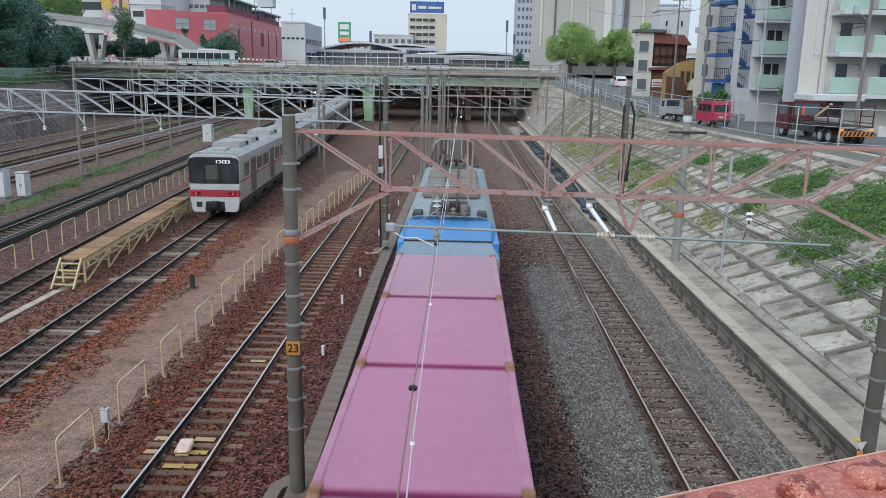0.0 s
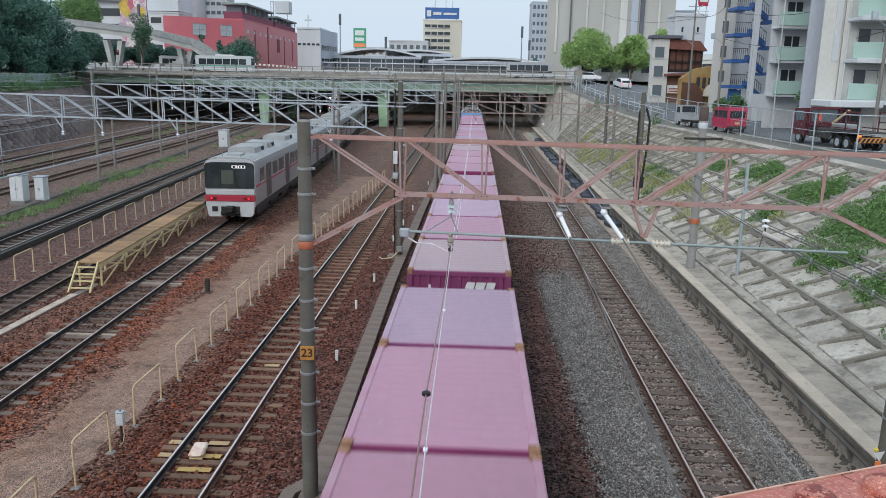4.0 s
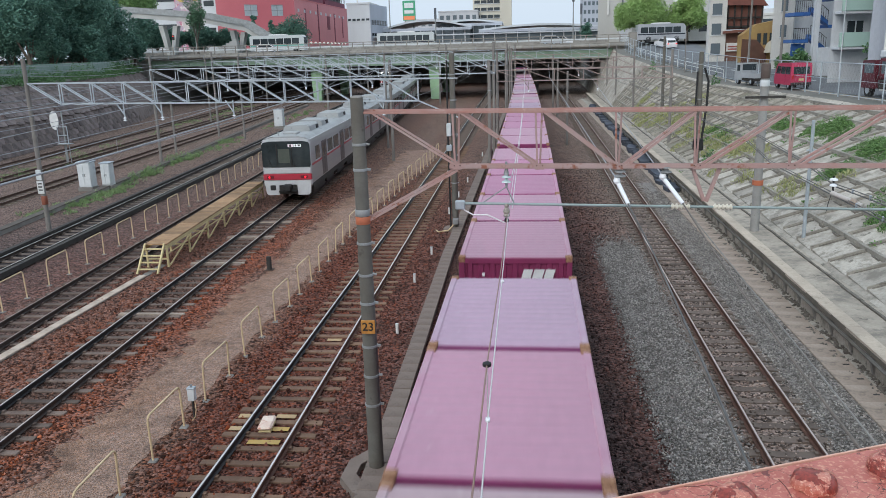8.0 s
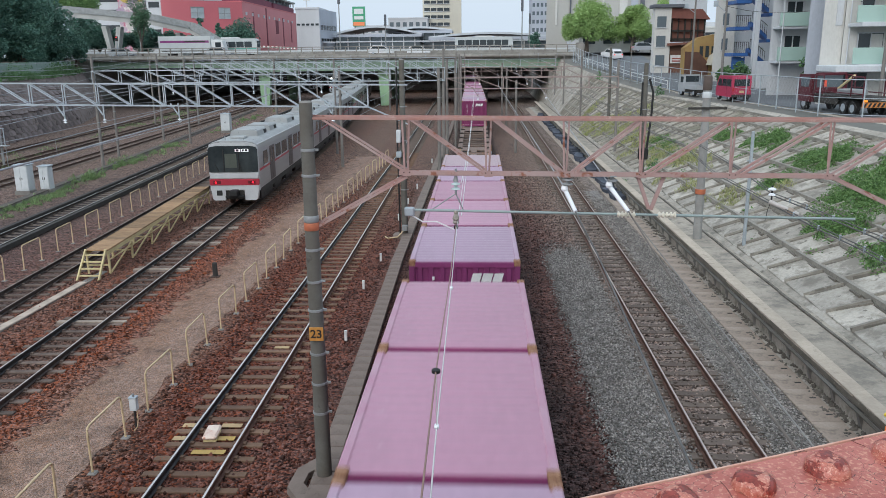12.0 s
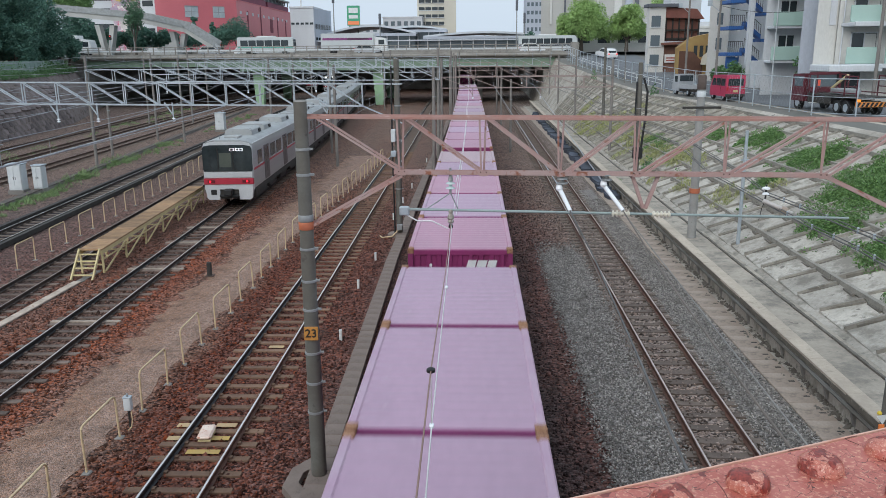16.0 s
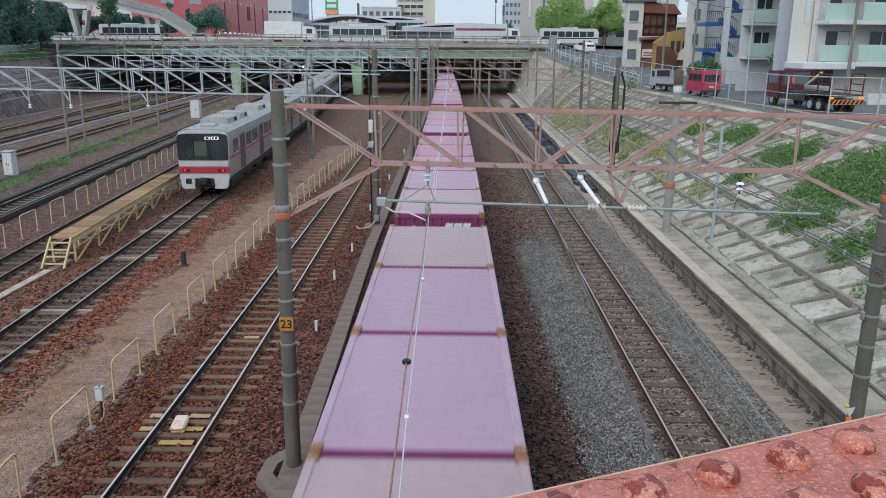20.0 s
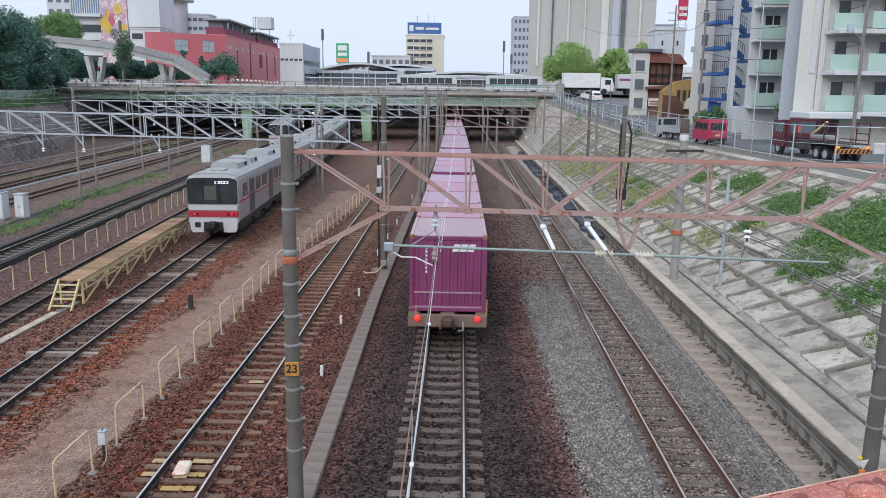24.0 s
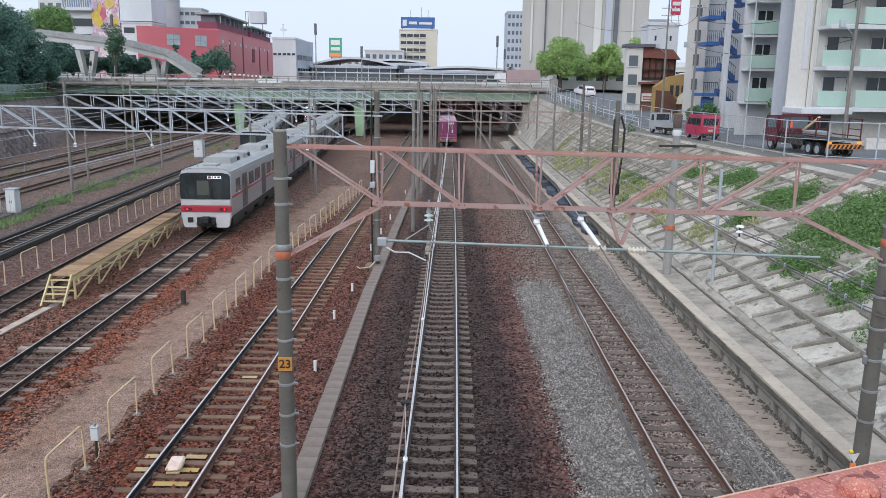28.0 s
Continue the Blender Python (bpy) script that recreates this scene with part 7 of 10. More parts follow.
def bank_frame():
    """Concrete grid on the bank: long beams along the tracks, ribs up the slope, a leaning panel in each cell."""
    b = thing("bank_frame", "weathered concrete grid beams on the sloped bank", "retaining grid", kind="structure")
    pitch, lean = 1.62, 0.3
    far_rib, far_slab, far_beam, far_shade = Shape(), Shape(), Shape(), Shape()
    for r, (f0, f1) in enumerate(zip(BANK_ROWS, BANK_ROWS[1:])):
        near = 50.0
        for i in range(29):
            y = 7.6 + i * 3.24
            h = 0.1 + rnd.uniform(-0.02, 0.02)
            s = far_beam if y > near else Shape()
            s.beam(on_bank(f1, y, h), on_bank(f1 + rnd.uniform(-0.003, 0.003), y + 3.22, h), rnd.uniform(0.12, 0.16), 0.16)
            if y <= near:
                part("long_beam", s, SLOPE_BEAM, b)
        for i in range(58):
            y = 7.3 + i * pitch + rnd.uniform(-0.1, 0.1)
            a, c = f0 + 0.008, f1 - 0.009
            up, skew = rnd.uniform(0.06, 0.12), rnd.uniform(-0.1, 0.12)
            inside = y <= near
            s = Shape() if inside else far_slab
            slab_at(s, a, c, y + 0.11, y + pitch - 0.02, lean + skew, rnd.uniform(-0.01, 0.03), up)
            if inside:
                part("slab", s, SLOPE_PALE, b)
            s = Shape() if inside else far_rib
            s.beam(on_bank(a, y, 0.08), on_bank(c, y - lean - skew, 0.08), rnd.uniform(0.09, 0.13), 0.17)
            if inside:
                part("rib", s, SLOPE_BEAM, b)
            # dark strips by the ribs and below the beams stand for their shade
            k = rnd.uniform(0.0, 0.35)
            far_shade.beam(on_bank(a + (c - a) * k, y - 0.095, 0.05), on_bank(c, y - lean - skew - 0.095, 0.05), rnd.uniform(0.05, 0.12), 0.11)
            k = rnd.uniform(0.2, 0.6)
            far_shade.beam(on_bank(f1 - 0.012, y + 0.2, 0.04), on_bank(f1 - 0.012, y + 0.2 + pitch * k, 0.04), rnd.uniform(0.04, 0.1), 0.1)
    for name, s, m in (("ribs", far_rib, SLOPE_BEAM), ("slabs", far_slab, SLOPE_FAR), ("long_beams", far_beam, SLOPE_BEAM), ("joint_dirt", far_shade, SLOPE_JOINT)):
        tagged(part(name, s, m, b), kind="stuff")
    return b


bank_frame()
apron = Shape()
for a in range(0, 128, 4):
    xa, xb = x_brow(a) - 0.9, x_brow(a + 4) - 0.9
    apron.add([(xa, a, bank_z(xa, a) + 0.05), (xa + 3.6, a, z_road(a) + 0.02), (xb + 3.6, a + 4, z_road(a + 4) + 0.02), (xb, a + 4, bank_z(xb, a + 4) + 0.05)], [(0, 1, 2, 3)])
solo("apron", apron, SAND, "pale sandy concrete apron at the top of the bank", "apron", kind="structure")
road = Shape()
for a in range(-40, 136, 4):
    xa, xb = x_brow(a) + 2.4, x_brow(a + 4) + 2.4
    wa, wb = step(a, [(40, 9), (90, 8), (130, 11)]), step(a + 4, [(40, 9), (90, 8), (130, 11)])
    road.add([(xa, a, z_road(a) + 0.03), (xa + wa, a, z_road(a) + 0.03), (xb + wb, a + 4, z_road(a + 4) + 0.03), (xb, a + 4, z_road(a + 4) + 0.03)], [(0, 1, 2, 3)])
solo("road", road, ASPHALT, "grey asphalt street climbing beside the railway", "road", kind="structure")
ROAD_PAINT = surf("worn white road paint", (0.62, 0.63, 0.62), (0.48, 0.49, 0.5), 3, 0.8)
for i in range(6):
    y = 84 + i * 7
    solo("road_marking", Shape().beam((x_brow(y) + 6.2, y, z_road(y) + 0.042), (x_brow(y + 3.5) + 6.2, y + 3.5, z_road(y + 3.5) + 0.042), 0.18, 0.006), ROAD_PAINT, "worn white centre line dash", "road marking", "road markings", kind="structure")
for i in range(9):
    solo("road_marking", Shape().box(x_brow(72) + 2.9 + 0.62 * i, x_brow(72) + 3.2 + 0.62 * i, 72, 75.5, z_road(72) + 0.036, z_road(72) + 0.042), ROAD_PAINT, "worn white crossing bar", "road marking", "road markings", kind="structure")


# ------------------------------------------------------------------ weeds
def leaf_cloud(name, spots, material, label, category, size, per, seed, kind="stuff", blade=False):
    """Small upright and lying leaves round the given spots (x, y, z, spread, height)."""
    rng = np.random.default_rng(seed)
    vs = []
    for x, y, z, sp, hh in spots:
        n = int(per * sp * sp) + 4
        r = sp * np.sqrt(rng.random(n))
        a = rng.uniform(0, 6.283, n)
        cx, cy = x + r * np.cos(a), y + r * np.sin(a)
        top = hh * (1 - (r / sp) ** 2 * 0.7) * rng.uniform(0.15, 1.0, n)
        s = size * rng.uniform(0.6, 1.4, (n, 1))
        d = rng.normal(0, 1, (n, 3))
        if blade:
            d[:, 2] = np.abs(d[:, 2]) + 1.4
        d /= np.linalg.norm(d, axis=1)[:, None]
        e = np.cross(d, rng.normal(0, 1, (n, 3)))
        e = e / np.linalg.norm(e, axis=1)[:, None] * s * (0.13 if blade else 0.45)
        d = d * s
        zz = np.array([bank_z(a, b) for a, b in zip(cx, cy)]) if z is None else np.full(n, z)
        p = np.stack([cx, cy, zz + top], 1)
        vs.append(np.stack([p - d, p + e, p + d, p - e], 1).reshape(-1, 3))
    v = np.concatenate(vs)
    me = bpy.data.meshes.new(name)
    me.vertices.add(len(v))
    me.vertices.foreach_set("co", v.ravel())
    me.loops.add(len(v))
    me.loops.foreach_set("vertex_index", np.arange(len(v)))
    me.polygons.add(len(v) // 4)
    me.polygons.foreach_set("loop_start", np.arange(0, len(v), 4))
    me.update(calc_edges=True)
    return tagged(part(name, me, material), label, category, kind=kind)


rw = random.Random(11)
ivy = []
for cx, cy, sx, sy, n in ((16.6, 36.8, 1.0, 2.2, 85), (16.0, 29.4, 1.5, 3.0, 200), (17.6, 30.0, 1.0, 3.0, 120), (16.6, 43.4, 1.0, 2.6, 75), (13.3, 27.7, 0.6, 1.2, 26), (13.4, 24.0, 0.7, 1.1, 40), (16.0, 23.2, 1.3, 2.6, 90), (17.6, 20.0, 1.2, 4.0, 80), (15.9, 49.2, 0.9, 1.2, 24), (13.6, 54.0, 0.6, 4.2, 22), (14.0, 36.0, 0.6, 0.8, 14), (12.2, 20.4, 0.4, 0.6, 6)):
    for _ in range(n):
        spread = rw.uniform(0.2, 0.6)
        ivy.append((min(19.0, rw.gauss(cx, sx * 0.52)), rw.gauss(cy, sy * 0.52), None, spread, spread * rw.choice((0.3, 0.6, 1.0, 1.6))))
leaf_cloud("creeping_weeds", ivy, LEAF_WEED, "bright green creeping weeds spread over the bank", "weeds", 0.048, 1250, 21)
dry = [(rw.gauss(12.6, 0.8), rw.gauss(46, 6), None, rw.uniform(0.3, 0.8), rw.uniform(0.2, 0.5)) for _ in range(30)]
dry += [(rw.gauss(12.8, 1.0), rw.gauss(70, 10), None, rw.uniform(0.4, 1.1), rw.uniform(0.2, 0.6)) for _ in range(40)]
leaf_cloud("dry_grass", dry, LEAF_DRY, "yellow-green dry grass on the bank", "grass", 0.15, 330, 22, blade=True)
tufts = [(rw.gauss(14.0, 1.6), rw.uniform(24, 60), None, rw.uniform(0.15, 0.4), rw.uniform(0.15, 0.35)) for _ in range(40)]
leaf_cloud("weed_tufts", tufts, LEAF_WEED, "small weed tufts between the grid beams", "weeds", 0.07, 150, 23)
grass = []
for cx, cy, sx, sy, n in ((-26.1, 52.4, 0.5, 2.2, 26), (-26.8, 59.6, 0.6, 2.0, 34), (-25.2, 44.5, 0.7, 3.6, 44), (-25.4, 39.4, 0.7, 2.0, 22), (-27.8, 72.2, 0.4, 1.6, 9), (-26.6, 66.0, 0.6, 2.0, 7), (-29.0, 104.0, 1.0, 5.0, 12)):
    for _ in range(n):
        grass.append((rw.gauss(cx, sx * 0.6), rw.gauss(cy, sy * 0.6), -0.2, rw.uniform(0.15, 0.42), rw.uniform(0.15, 0.8) * (0.5 if cy < 50 else 1.0)))
for _ in range(40):
    y = rw.uniform(38, 120)
    grass.append((-23.6 - 0.05 * y + rw.gauss(0, 0.5), y, -0.2, rw.uniform(0.15, 0.4), rw.uniform(0.1, 0.3)))
leaf_cloud("grass_strip", grass, LEAF_GRASS, "green weeds and grass between the tracks", "grass", 0.1, 760, 24, blade=True)
grass = [(-16.5 - 0.06 * y + rw.gauss(0, 0.35), y, -0.2, rw.uniform(0.2, 0.6), rw.uniform(0.2, 0.6)) for y in [rw.uniform(84, 128) for _ in range(40)]]
leaf_cloud("grass_strip", grass, LEAF_GRASS, "green grass beside the far cabinet", "grass", 0.12, 200, 25, blade=True)
grass = [(-33 - 0.08 * y + rw.gauss(0, 1.2), y, -0.2, rw.uniform(0.3, 0.9), rw.uniform(0.15, 0.4)) for y in [rw.uniform(50, 125) for _ in range(60)]]
leaf_cloud("grass_strip", grass, LEAF_GRASS, "sparse weeds among the far tracks", "grass", 0.12, 110, 26, blade=True)
for x, y in ((17.6, 73.0), (11.3, 47.6), (15.2, 92)):
    leaf_cloud("shrub", [(x, y, None if y < 50 else z_road(y) - 0.2, 0.4, 1.2)] * 3, LEAF_MID, "small dark green shrub on the bank top", "shrub", 0.09, 260, int(y), kind="")
# insulators strung on the bank cables, and a pale conduit lying on the slope
bi = thing("line_insulator", "white disc insulator on the bank cables", "insulator", at=pose(7.82, 20.0, 4.3) @ Matrix.Diagonal((0.6, 0.6, 0.9, 1)))
part("disc", Shape().lathe([(0.03, 0.16), (0.17, 0.18), (0.15, 0.22), (0.04, 0.25)], n=14), INSULATOR, bi)
part("disc", Shape().lathe([(0.03, 0.0), (0.15, 0.02), (0.13, 0.06), (0.04, 0.09)], n=14), INSULATOR, bi)
part("core", Shape().rod((0, 0, -0.14), (0, 0, 0.3), 0.04, n=8), BLACK, bi)
part("tail_wire", Shape().path([(0, 0, -0.14), (-0.1, 0.05, -0.4), (-0.16, 0.1, -0.75)], 0.015), BLACK, bi)
ts = thing("cable_joint", "pale sleeve joint with a tan collar on the bank cables", "cable joint")
part("sleeve", Shape().rod((7.74, 19.9, 4.17), (8.3, 19.4, 3.93), 0.06, 0.05, 10), surf("pale sleeve", (0.55, 0.52, 0.49), (0.45, 0.41, 0.38), 4, 0.7), ts)
part("collar", Shape().rod((8.1, 19.58, 4.015), (8.2, 19.49, 3.975), 0.085, n=10), CONCRETE_WARM, ts)
conduit = [(x, y, bank_z(x, y) + 0.16) for x, y in ((12.9, 25.6), (13.2, 25.9), (13.7, 25.6), (14.3, 25.7))]
solo("conduit", Shape().path(conduit, 0.035, 8), CONCRETE, "pale conduit pipe lying on the sloped bank", "pipe")
# stacked blue drain tubs along the far bank foot
tub_mesh = Shape().prism([(-0.3, 0.0), (0.3, 0.0), (0.36, 0.3), (-0.36, 0.3)], "y", -0.42, 0.42).mesh("tub")
BLUE_TUB = surf("blue-grey sack", (0.075, 0.09, 0.12), (0.05, 0.06, 0.08), 2, 0.8, rand=0.3)
tub_mesh.materials.append(BLUE_TUB)
for i in range(56):
    y = 44 + i * 1.15
    tagged(part("sack", tub_mesh, BLUE_TUB, at=pose(x_toe(y) - 1.75 + rw.uniform(-0.12, 0.12), y, -0.2, rw.uniform(-8, 8), rw.uniform(-8, 8), rw.uniform(-20, 20))), "dark blue-grey sandbag lying at the bank foot", "sandbag", "sandbags")


# ------------------------------------------------------------------ fences and street furniture at the bank top
def mesh_fence(pts, h, post_gap, label):
    f = thing("wire_fence", label, "fence", "street fences")
    for (xa, ya), (xb, yb) in zip(pts, pts[1:]):
        ln = math.hypot(xb - xa, yb - ya)
        n = max(1, round(ln / post_gap))
        for i in range(n):
            t = i / n
            x, y = xa + (xb - xa) * t, ya + (yb - ya) * t
            part("post", Shape().rod((x, y, z_road(y) - 0.1), (x, y, z_road(y) + h), 0.045, n=8), GALV, f)
        for z, r in ((h - 0.03, 0.03), (h * 0.5, 0.018), (0.12, 0.02)):
            part("rail", Shape().rod((xa, ya, z_road(ya) + z), (xb, yb, z_road(yb) + z), r, n=6), GALV, f)
        net = Shape()
        m = int(ln / 0.45)
        for i in range(m):
            t0, t1 = i / m, min(1, (i + 3) / m)
            for za, zb in ((0.1, h - 0.05), (h - 0.05, 0.1)):
                p = (xa + (xb - xa) * t0, ya + (yb - ya) * t0)
                q = (xa + (xb - xa) * t1, ya + (yb - ya) * t1)
                net.rod((*p, z_road(p[1]) + za), (*q, z_road(q[1]) + zb), 0.0035, n=3, caps=False)
        part("netting", net, GALV_DULL, f)
    return f


mesh_fence([(31, 40.5), (22.2, 45.0), (20.6, 47.0), (20.4, 56), (19.8, 68), (17.9, 88), (16.6, 110), (16.6, 128)], 2.1, 2.6, "grey wire mesh fence along the street edge")


def utility_pole(x, y, z, h, r=0.13, arms=True):
    p = thing("utility_pole", "tall grey concrete utility pole with fittings", "utility pole", "utility poles", at=pose(x, y, z))
    part("shaft", Shape().rod((0, 0, -0.3), (0, 0, h), r, r * 0.6, 14), POLE_FAR, p)
    if arms:
        for k in (0.9, 1.7):
            part("cross_arm", Shape().beam((-0.8, 0, h - k), (0.8, 0, h - k), 0.08, 0.08), GALV, p)
            for xx in (-0.7, -0.25, 0.25, 0.7):
                part("insulator", shed_insulator(Shape(), (xx, 0, h - k + 0.04), 2, 0.05, 0.16), INSULATOR, p)
        part("street_light", Shape().beam((0, 0, h * 0.55), (-0.9, -0.2, h * 0.6), 0.05, 0.05).cbox(-1.25, -0.85, -0.3, -0.1, h * 0.59, h * 0.63, 0.03), GALV, p)
    return p


utility_pole(27.4, 53.5, 4.2, 13.5)
utility_pole(24.0, 76.0, 4.3, 13.0)
utility_pole(25.6, 92.0, 5.0, 13.0)
utility_pole(17.5, 86.0, 4.8, 4.2, 0.06, False)
for xa, ya, za, xb, yb, zb in ((27.4, 53.5, 14, 24, 76, 14.5), (24, 76, 15, 25.6, 92, 16), (27.4, 53.5, 12.5, 40, 30, 12.5), (24, 76, 12, 27.4, 53.5, 11.5), (25.6, 92, 15, 22, 135, 19)):
    wire([(xa + (xb - xa) * t / 6, ya + (yb - ya) * t / 6, za + (zb - za) * t / 6 - 0.9 * 4 * (t / 6) * (1 - t / 6)) for t in range(7)], 0.02, DARK, "sagging dark street cable", "street cables")


# ------------------------------------------------------------------ parked and driving vehicles
def wheel_at(parent, x, y, r, w=0.18, z=0.0):
    wl_ = part("wheel", Shape().rod((x - w / 2, y, z + r), (x + w / 2, y, z + r), r, n=18), BLACK, parent)
    s = 1 if x > 0 else -1
    part("rim", Shape().rod((x + s * w * 0.42, y, z + r), (x + s * (w * 0.5 + 0.01), y, z + r), r * 0.58, n=14), GALV, wl_)


def small_van(x, y, z, turn, paint):
    v = thing("van", "bright red compact box van parked on the street", "van", at=pose(x, y, z, 0, 0, turn))
    prof = [(-1.65, 0.3), (1.62, 0.3), (1.68, 0.75), (1.6, 1.0), (1.1, 1.78), (0.9, 1.86), (-1.55, 1.88), (-1.66, 1.7)]
    part("body", Shape().prism([(a, b) for a, b in prof], "x", -0.73, 0.73), paint, v)
    for s in (-1, 1):
        for a, b in ((-1.45, -0.6), (-0.5, 0.35)):
            part("side_window", Shape().cbox(s * 0.73 - 0.01, s * 0.73 + 0.01, a, b, 1.08, 1.62, 0.008), GLASS_DARK, v)
        part("side_window", Shape().prism([(0.45, 1.08), (1.3, 1.08), (1.0, 1.62), (0.45, 1.62)], "x", s * 0.735 - 0.008, s * 0.735 + 0.008), GLASS_DARK, v)
        part("door_seam", Shape().cbox(s * 0.732 - 0.005, s * 0.732 + 0.005, -0.57, -0.545, 0.45, 1.7, 0.002), DARK, v)
        part("lamp", Shape().cbox(s * 0.62 - 0.07, s * 0.62 + 0.07, -1.69, -1.63, 0.75, 1.0, 0.01), plain("dark red lamp", (0.4, 0.02, 0.02), 0.3), v)
        for yy in (-1.1, 1.1):
            wheel_at(v, s * 0.62, yy, 0.29)
    part("rear_window", Shape().cbox(-0.58, 0.58, -1.69, -1.62, 1.1, 1.62, 0.01), GLASS_DARK, v)
    part("windscreen", Shape().prism([(1.14, 1.74), (1.6, 1.02), (1.63, 1.04), (1.17, 1.76)], "x", -0.62, 0.62), GLASS_DARK, v)
    part("bumper", Shape().cbox(-0.74, 0.74, -1.74, -1.6, 0.28, 0.5, 0.04), surf("dark bumper", (0.06, 0.05, 0.05), None, 2, 0.6), v)
    part("number_plate", Shape().cbox(-0.18, 0.18, -1.71, -1.68, 0.62, 0.78, 0.005), YELLOW, v)
    return v


RED_PAINT = surf("red van paint", (0.50, 0.04, 0.10), (0.44, 0.035, 0.09), 1, 0.35)
small_van(20.6, 62.2, z_road(62) + 0.03, 3, RED_PAINT)


CAR_GREY = surf("pale grey truck paint", (0.42, 0.44, 0.46), (0.36, 0.38, 0.4), 1, 0.4)


def kei_truck(x, y, z, turn):
    v = thing("pickup_truck", "small pale grey pickup truck parked on the street", "truck", at=pose(x, y, z, 0, 0, turn))
    part("cab", Shape().prism([(0.55, 0.35), (1.65, 0.35), (1.68, 0.9), (1.3, 1.75), (0.6, 1.78)], "x", -0.72, 0.72), CAR_GREY, v)
    part("bed", Shape().cbox(-0.72, 0.72, -1.65, 0.5, 0.55, 0.62, 0.01).cbox(-0.72, -0.68, -1.65, 0.5, 0.6, 0.9, 0.01).cbox(0.68, 0.72, -1.65, 0.5, 0.6, 0.9, 0.01).cbox(-0.7, 0.7, -1.67, -1.62, 0.6, 0.9, 0.01), CAR_GREY, v)
    part("chassis", Shape().cbox(-0.6, 0.6, -1.6, 1.5, 0.3, 0.55, 0.03), DARK, v)
    part("rear_window", Shape().cbox(-0.6, 0.6, 0.53, 0.57, 1.15, 1.65, 0.01), GLASS_DARK, v)
    for s in (-1, 1):
        part("side_window", Shape().cbox(s * 0.72 - 0.01, s * 0.72 + 0.01, 0.75, 1.25, 1.1, 1.6, 0.005), GLASS_DARK, v)
    for s in (-1, 1):
        for yy in (-1.1, 1.1):
            wheel_at(v, s * 0.62, yy, 0.27)
    return v


kei_truck(19.6, 69.0, z_road(69) + 0.03, 12)


def flat_truck(x, y, z, turn):
    MAROON = surf("dark red truck paint", (0.13, 0.02, 0.032), (0.09, 0.016, 0.025), 1, 0.45)
    v = thing("flatbed_truck", "dark red flatbed truck with cage rails and hazard stripes", "truck", at=pose(x, y, z, 0, 0, turn) @ Matrix.Scale(0.95, 4))
    part("chassis", Shape().cbox(-0.45, 0.45, -3.9, 3.6, 0.5, 0.85, 0.03), DARK, v)
    part("bed", Shape().cbox(-1.1, 1.1, -4.0, 1.6, 1.0, 1.12, 0.02), DARK, v)
    part("side_guard", Shape().cbox(-1.12, -1.06, -1.3, 1.5, 0.55, 0.95, 0.02), DARK, v)
    part("cab", Shape().prism([(2.1, 0.55), (3.85, 0.55), (3.95, 1.3), (3.65, 2.3), (2.15, 2.35)], "x", -1.08, 1.08), MAROON, v)
    part("cab_window", Shape().cbox(-1.1, -1.07, 2.3, 3.4, 1.5, 2.15, 0.01).cbox(1.07, 1.1, 2.3, 3.4, 1.5, 2.15, 0.01).cbox(-0.95, 0.95, 1.86, 1.93, 1.35, 2.25, 0.01), GLASS_GREY, v)
    for xx in (-1.05, 1.05):
        for yy in (1.55, 0.6, -2.6, -3.9):
            part("cage_post", Shape().cbox(xx - 0.035, xx + 0.035, yy - 0.035, yy + 0.035, 1.1, 2.35, 0.01), MAROON, v)
        part("cage_rail", Shape().beam((xx, 1.55, 2.3), (xx, 0.6, 2.3), 0.07, 0.07).beam((xx, -2.6, 2.3), (xx, -3.9, 2.3), 0.07, 0.07).beam((xx, -2.6, 1.7), (xx, -3.9, 1.7), 0.06, 0.06).beam((xx, -3.9, 1.3), (xx, 1.55, 1.3), 0.04, 0.06), MAROON, v)
    part("headboard", Shape().cbox(-1.05, -0.95, 1.58, 1.66, 1.15, 2.45, 0.02).cbox(0.95, 1.05, 1.58, 1.66, 1.15, 2.45, 0.02).cbox(-1.05, 1.05, 1.58, 1.66, 2.3, 2.45, 0.02).cbox(-1.05, 1.05, 1.58, 1.66, 1.15, 1.5, 0.02), MAROON, v)
    part("headlamp", Shape().cbox(-1.05, -0.8, 3.88, 3.98, 0.9, 1.1, 0.02), plain("lit orange side lamp", (1.0, 0.5, 0.15), 0.3, emit=1.2), v, "lit amber front lamp")
    stripe = Shape()
    for i in range(8):
        xx = -1.05 + i * 0.27
        stripe.prism([(xx, 0.55), (xx + 0.13, 0.55), (xx + 0.27, 0.8), (xx + 0.14, 0.8)], "y", -4.06, -4.03)
    part("hazard_board", Shape().cbox(-1.1, 1.1, -4.03, -3.97, 0.52, 0.83, 0.01), plain("hazard orange", (0.62, 0.24, 0.05), 0.5), v, "orange hazard board")
    part("hazard_stripe", stripe, BLACK, v)
    for s in (-1, 1):
        part("lamp", Shape().cbox(s * 0.95 - 0.12, s * 0.95 + 0.12, -4.09, -4.0, 0.86, 0.98, 0.01), plain("lit amber lamp", (1.0, 0.3, 0.03), 0.3, emit=0.7), v, "lit amber lamp")
        for yy in (-2.9, -1.9, 2.9):
            wheel_at(v, s * 0.9, yy, 0.42, 0.3)
    part("flag", Shape().cbox(-1.14, -1.1, 0.1, 0.35, 1.6, 2.0, 0.01), plain("orange-red cloth", (0.85, 0.12, 0.07), 0.8), v, "small orange-red flag")
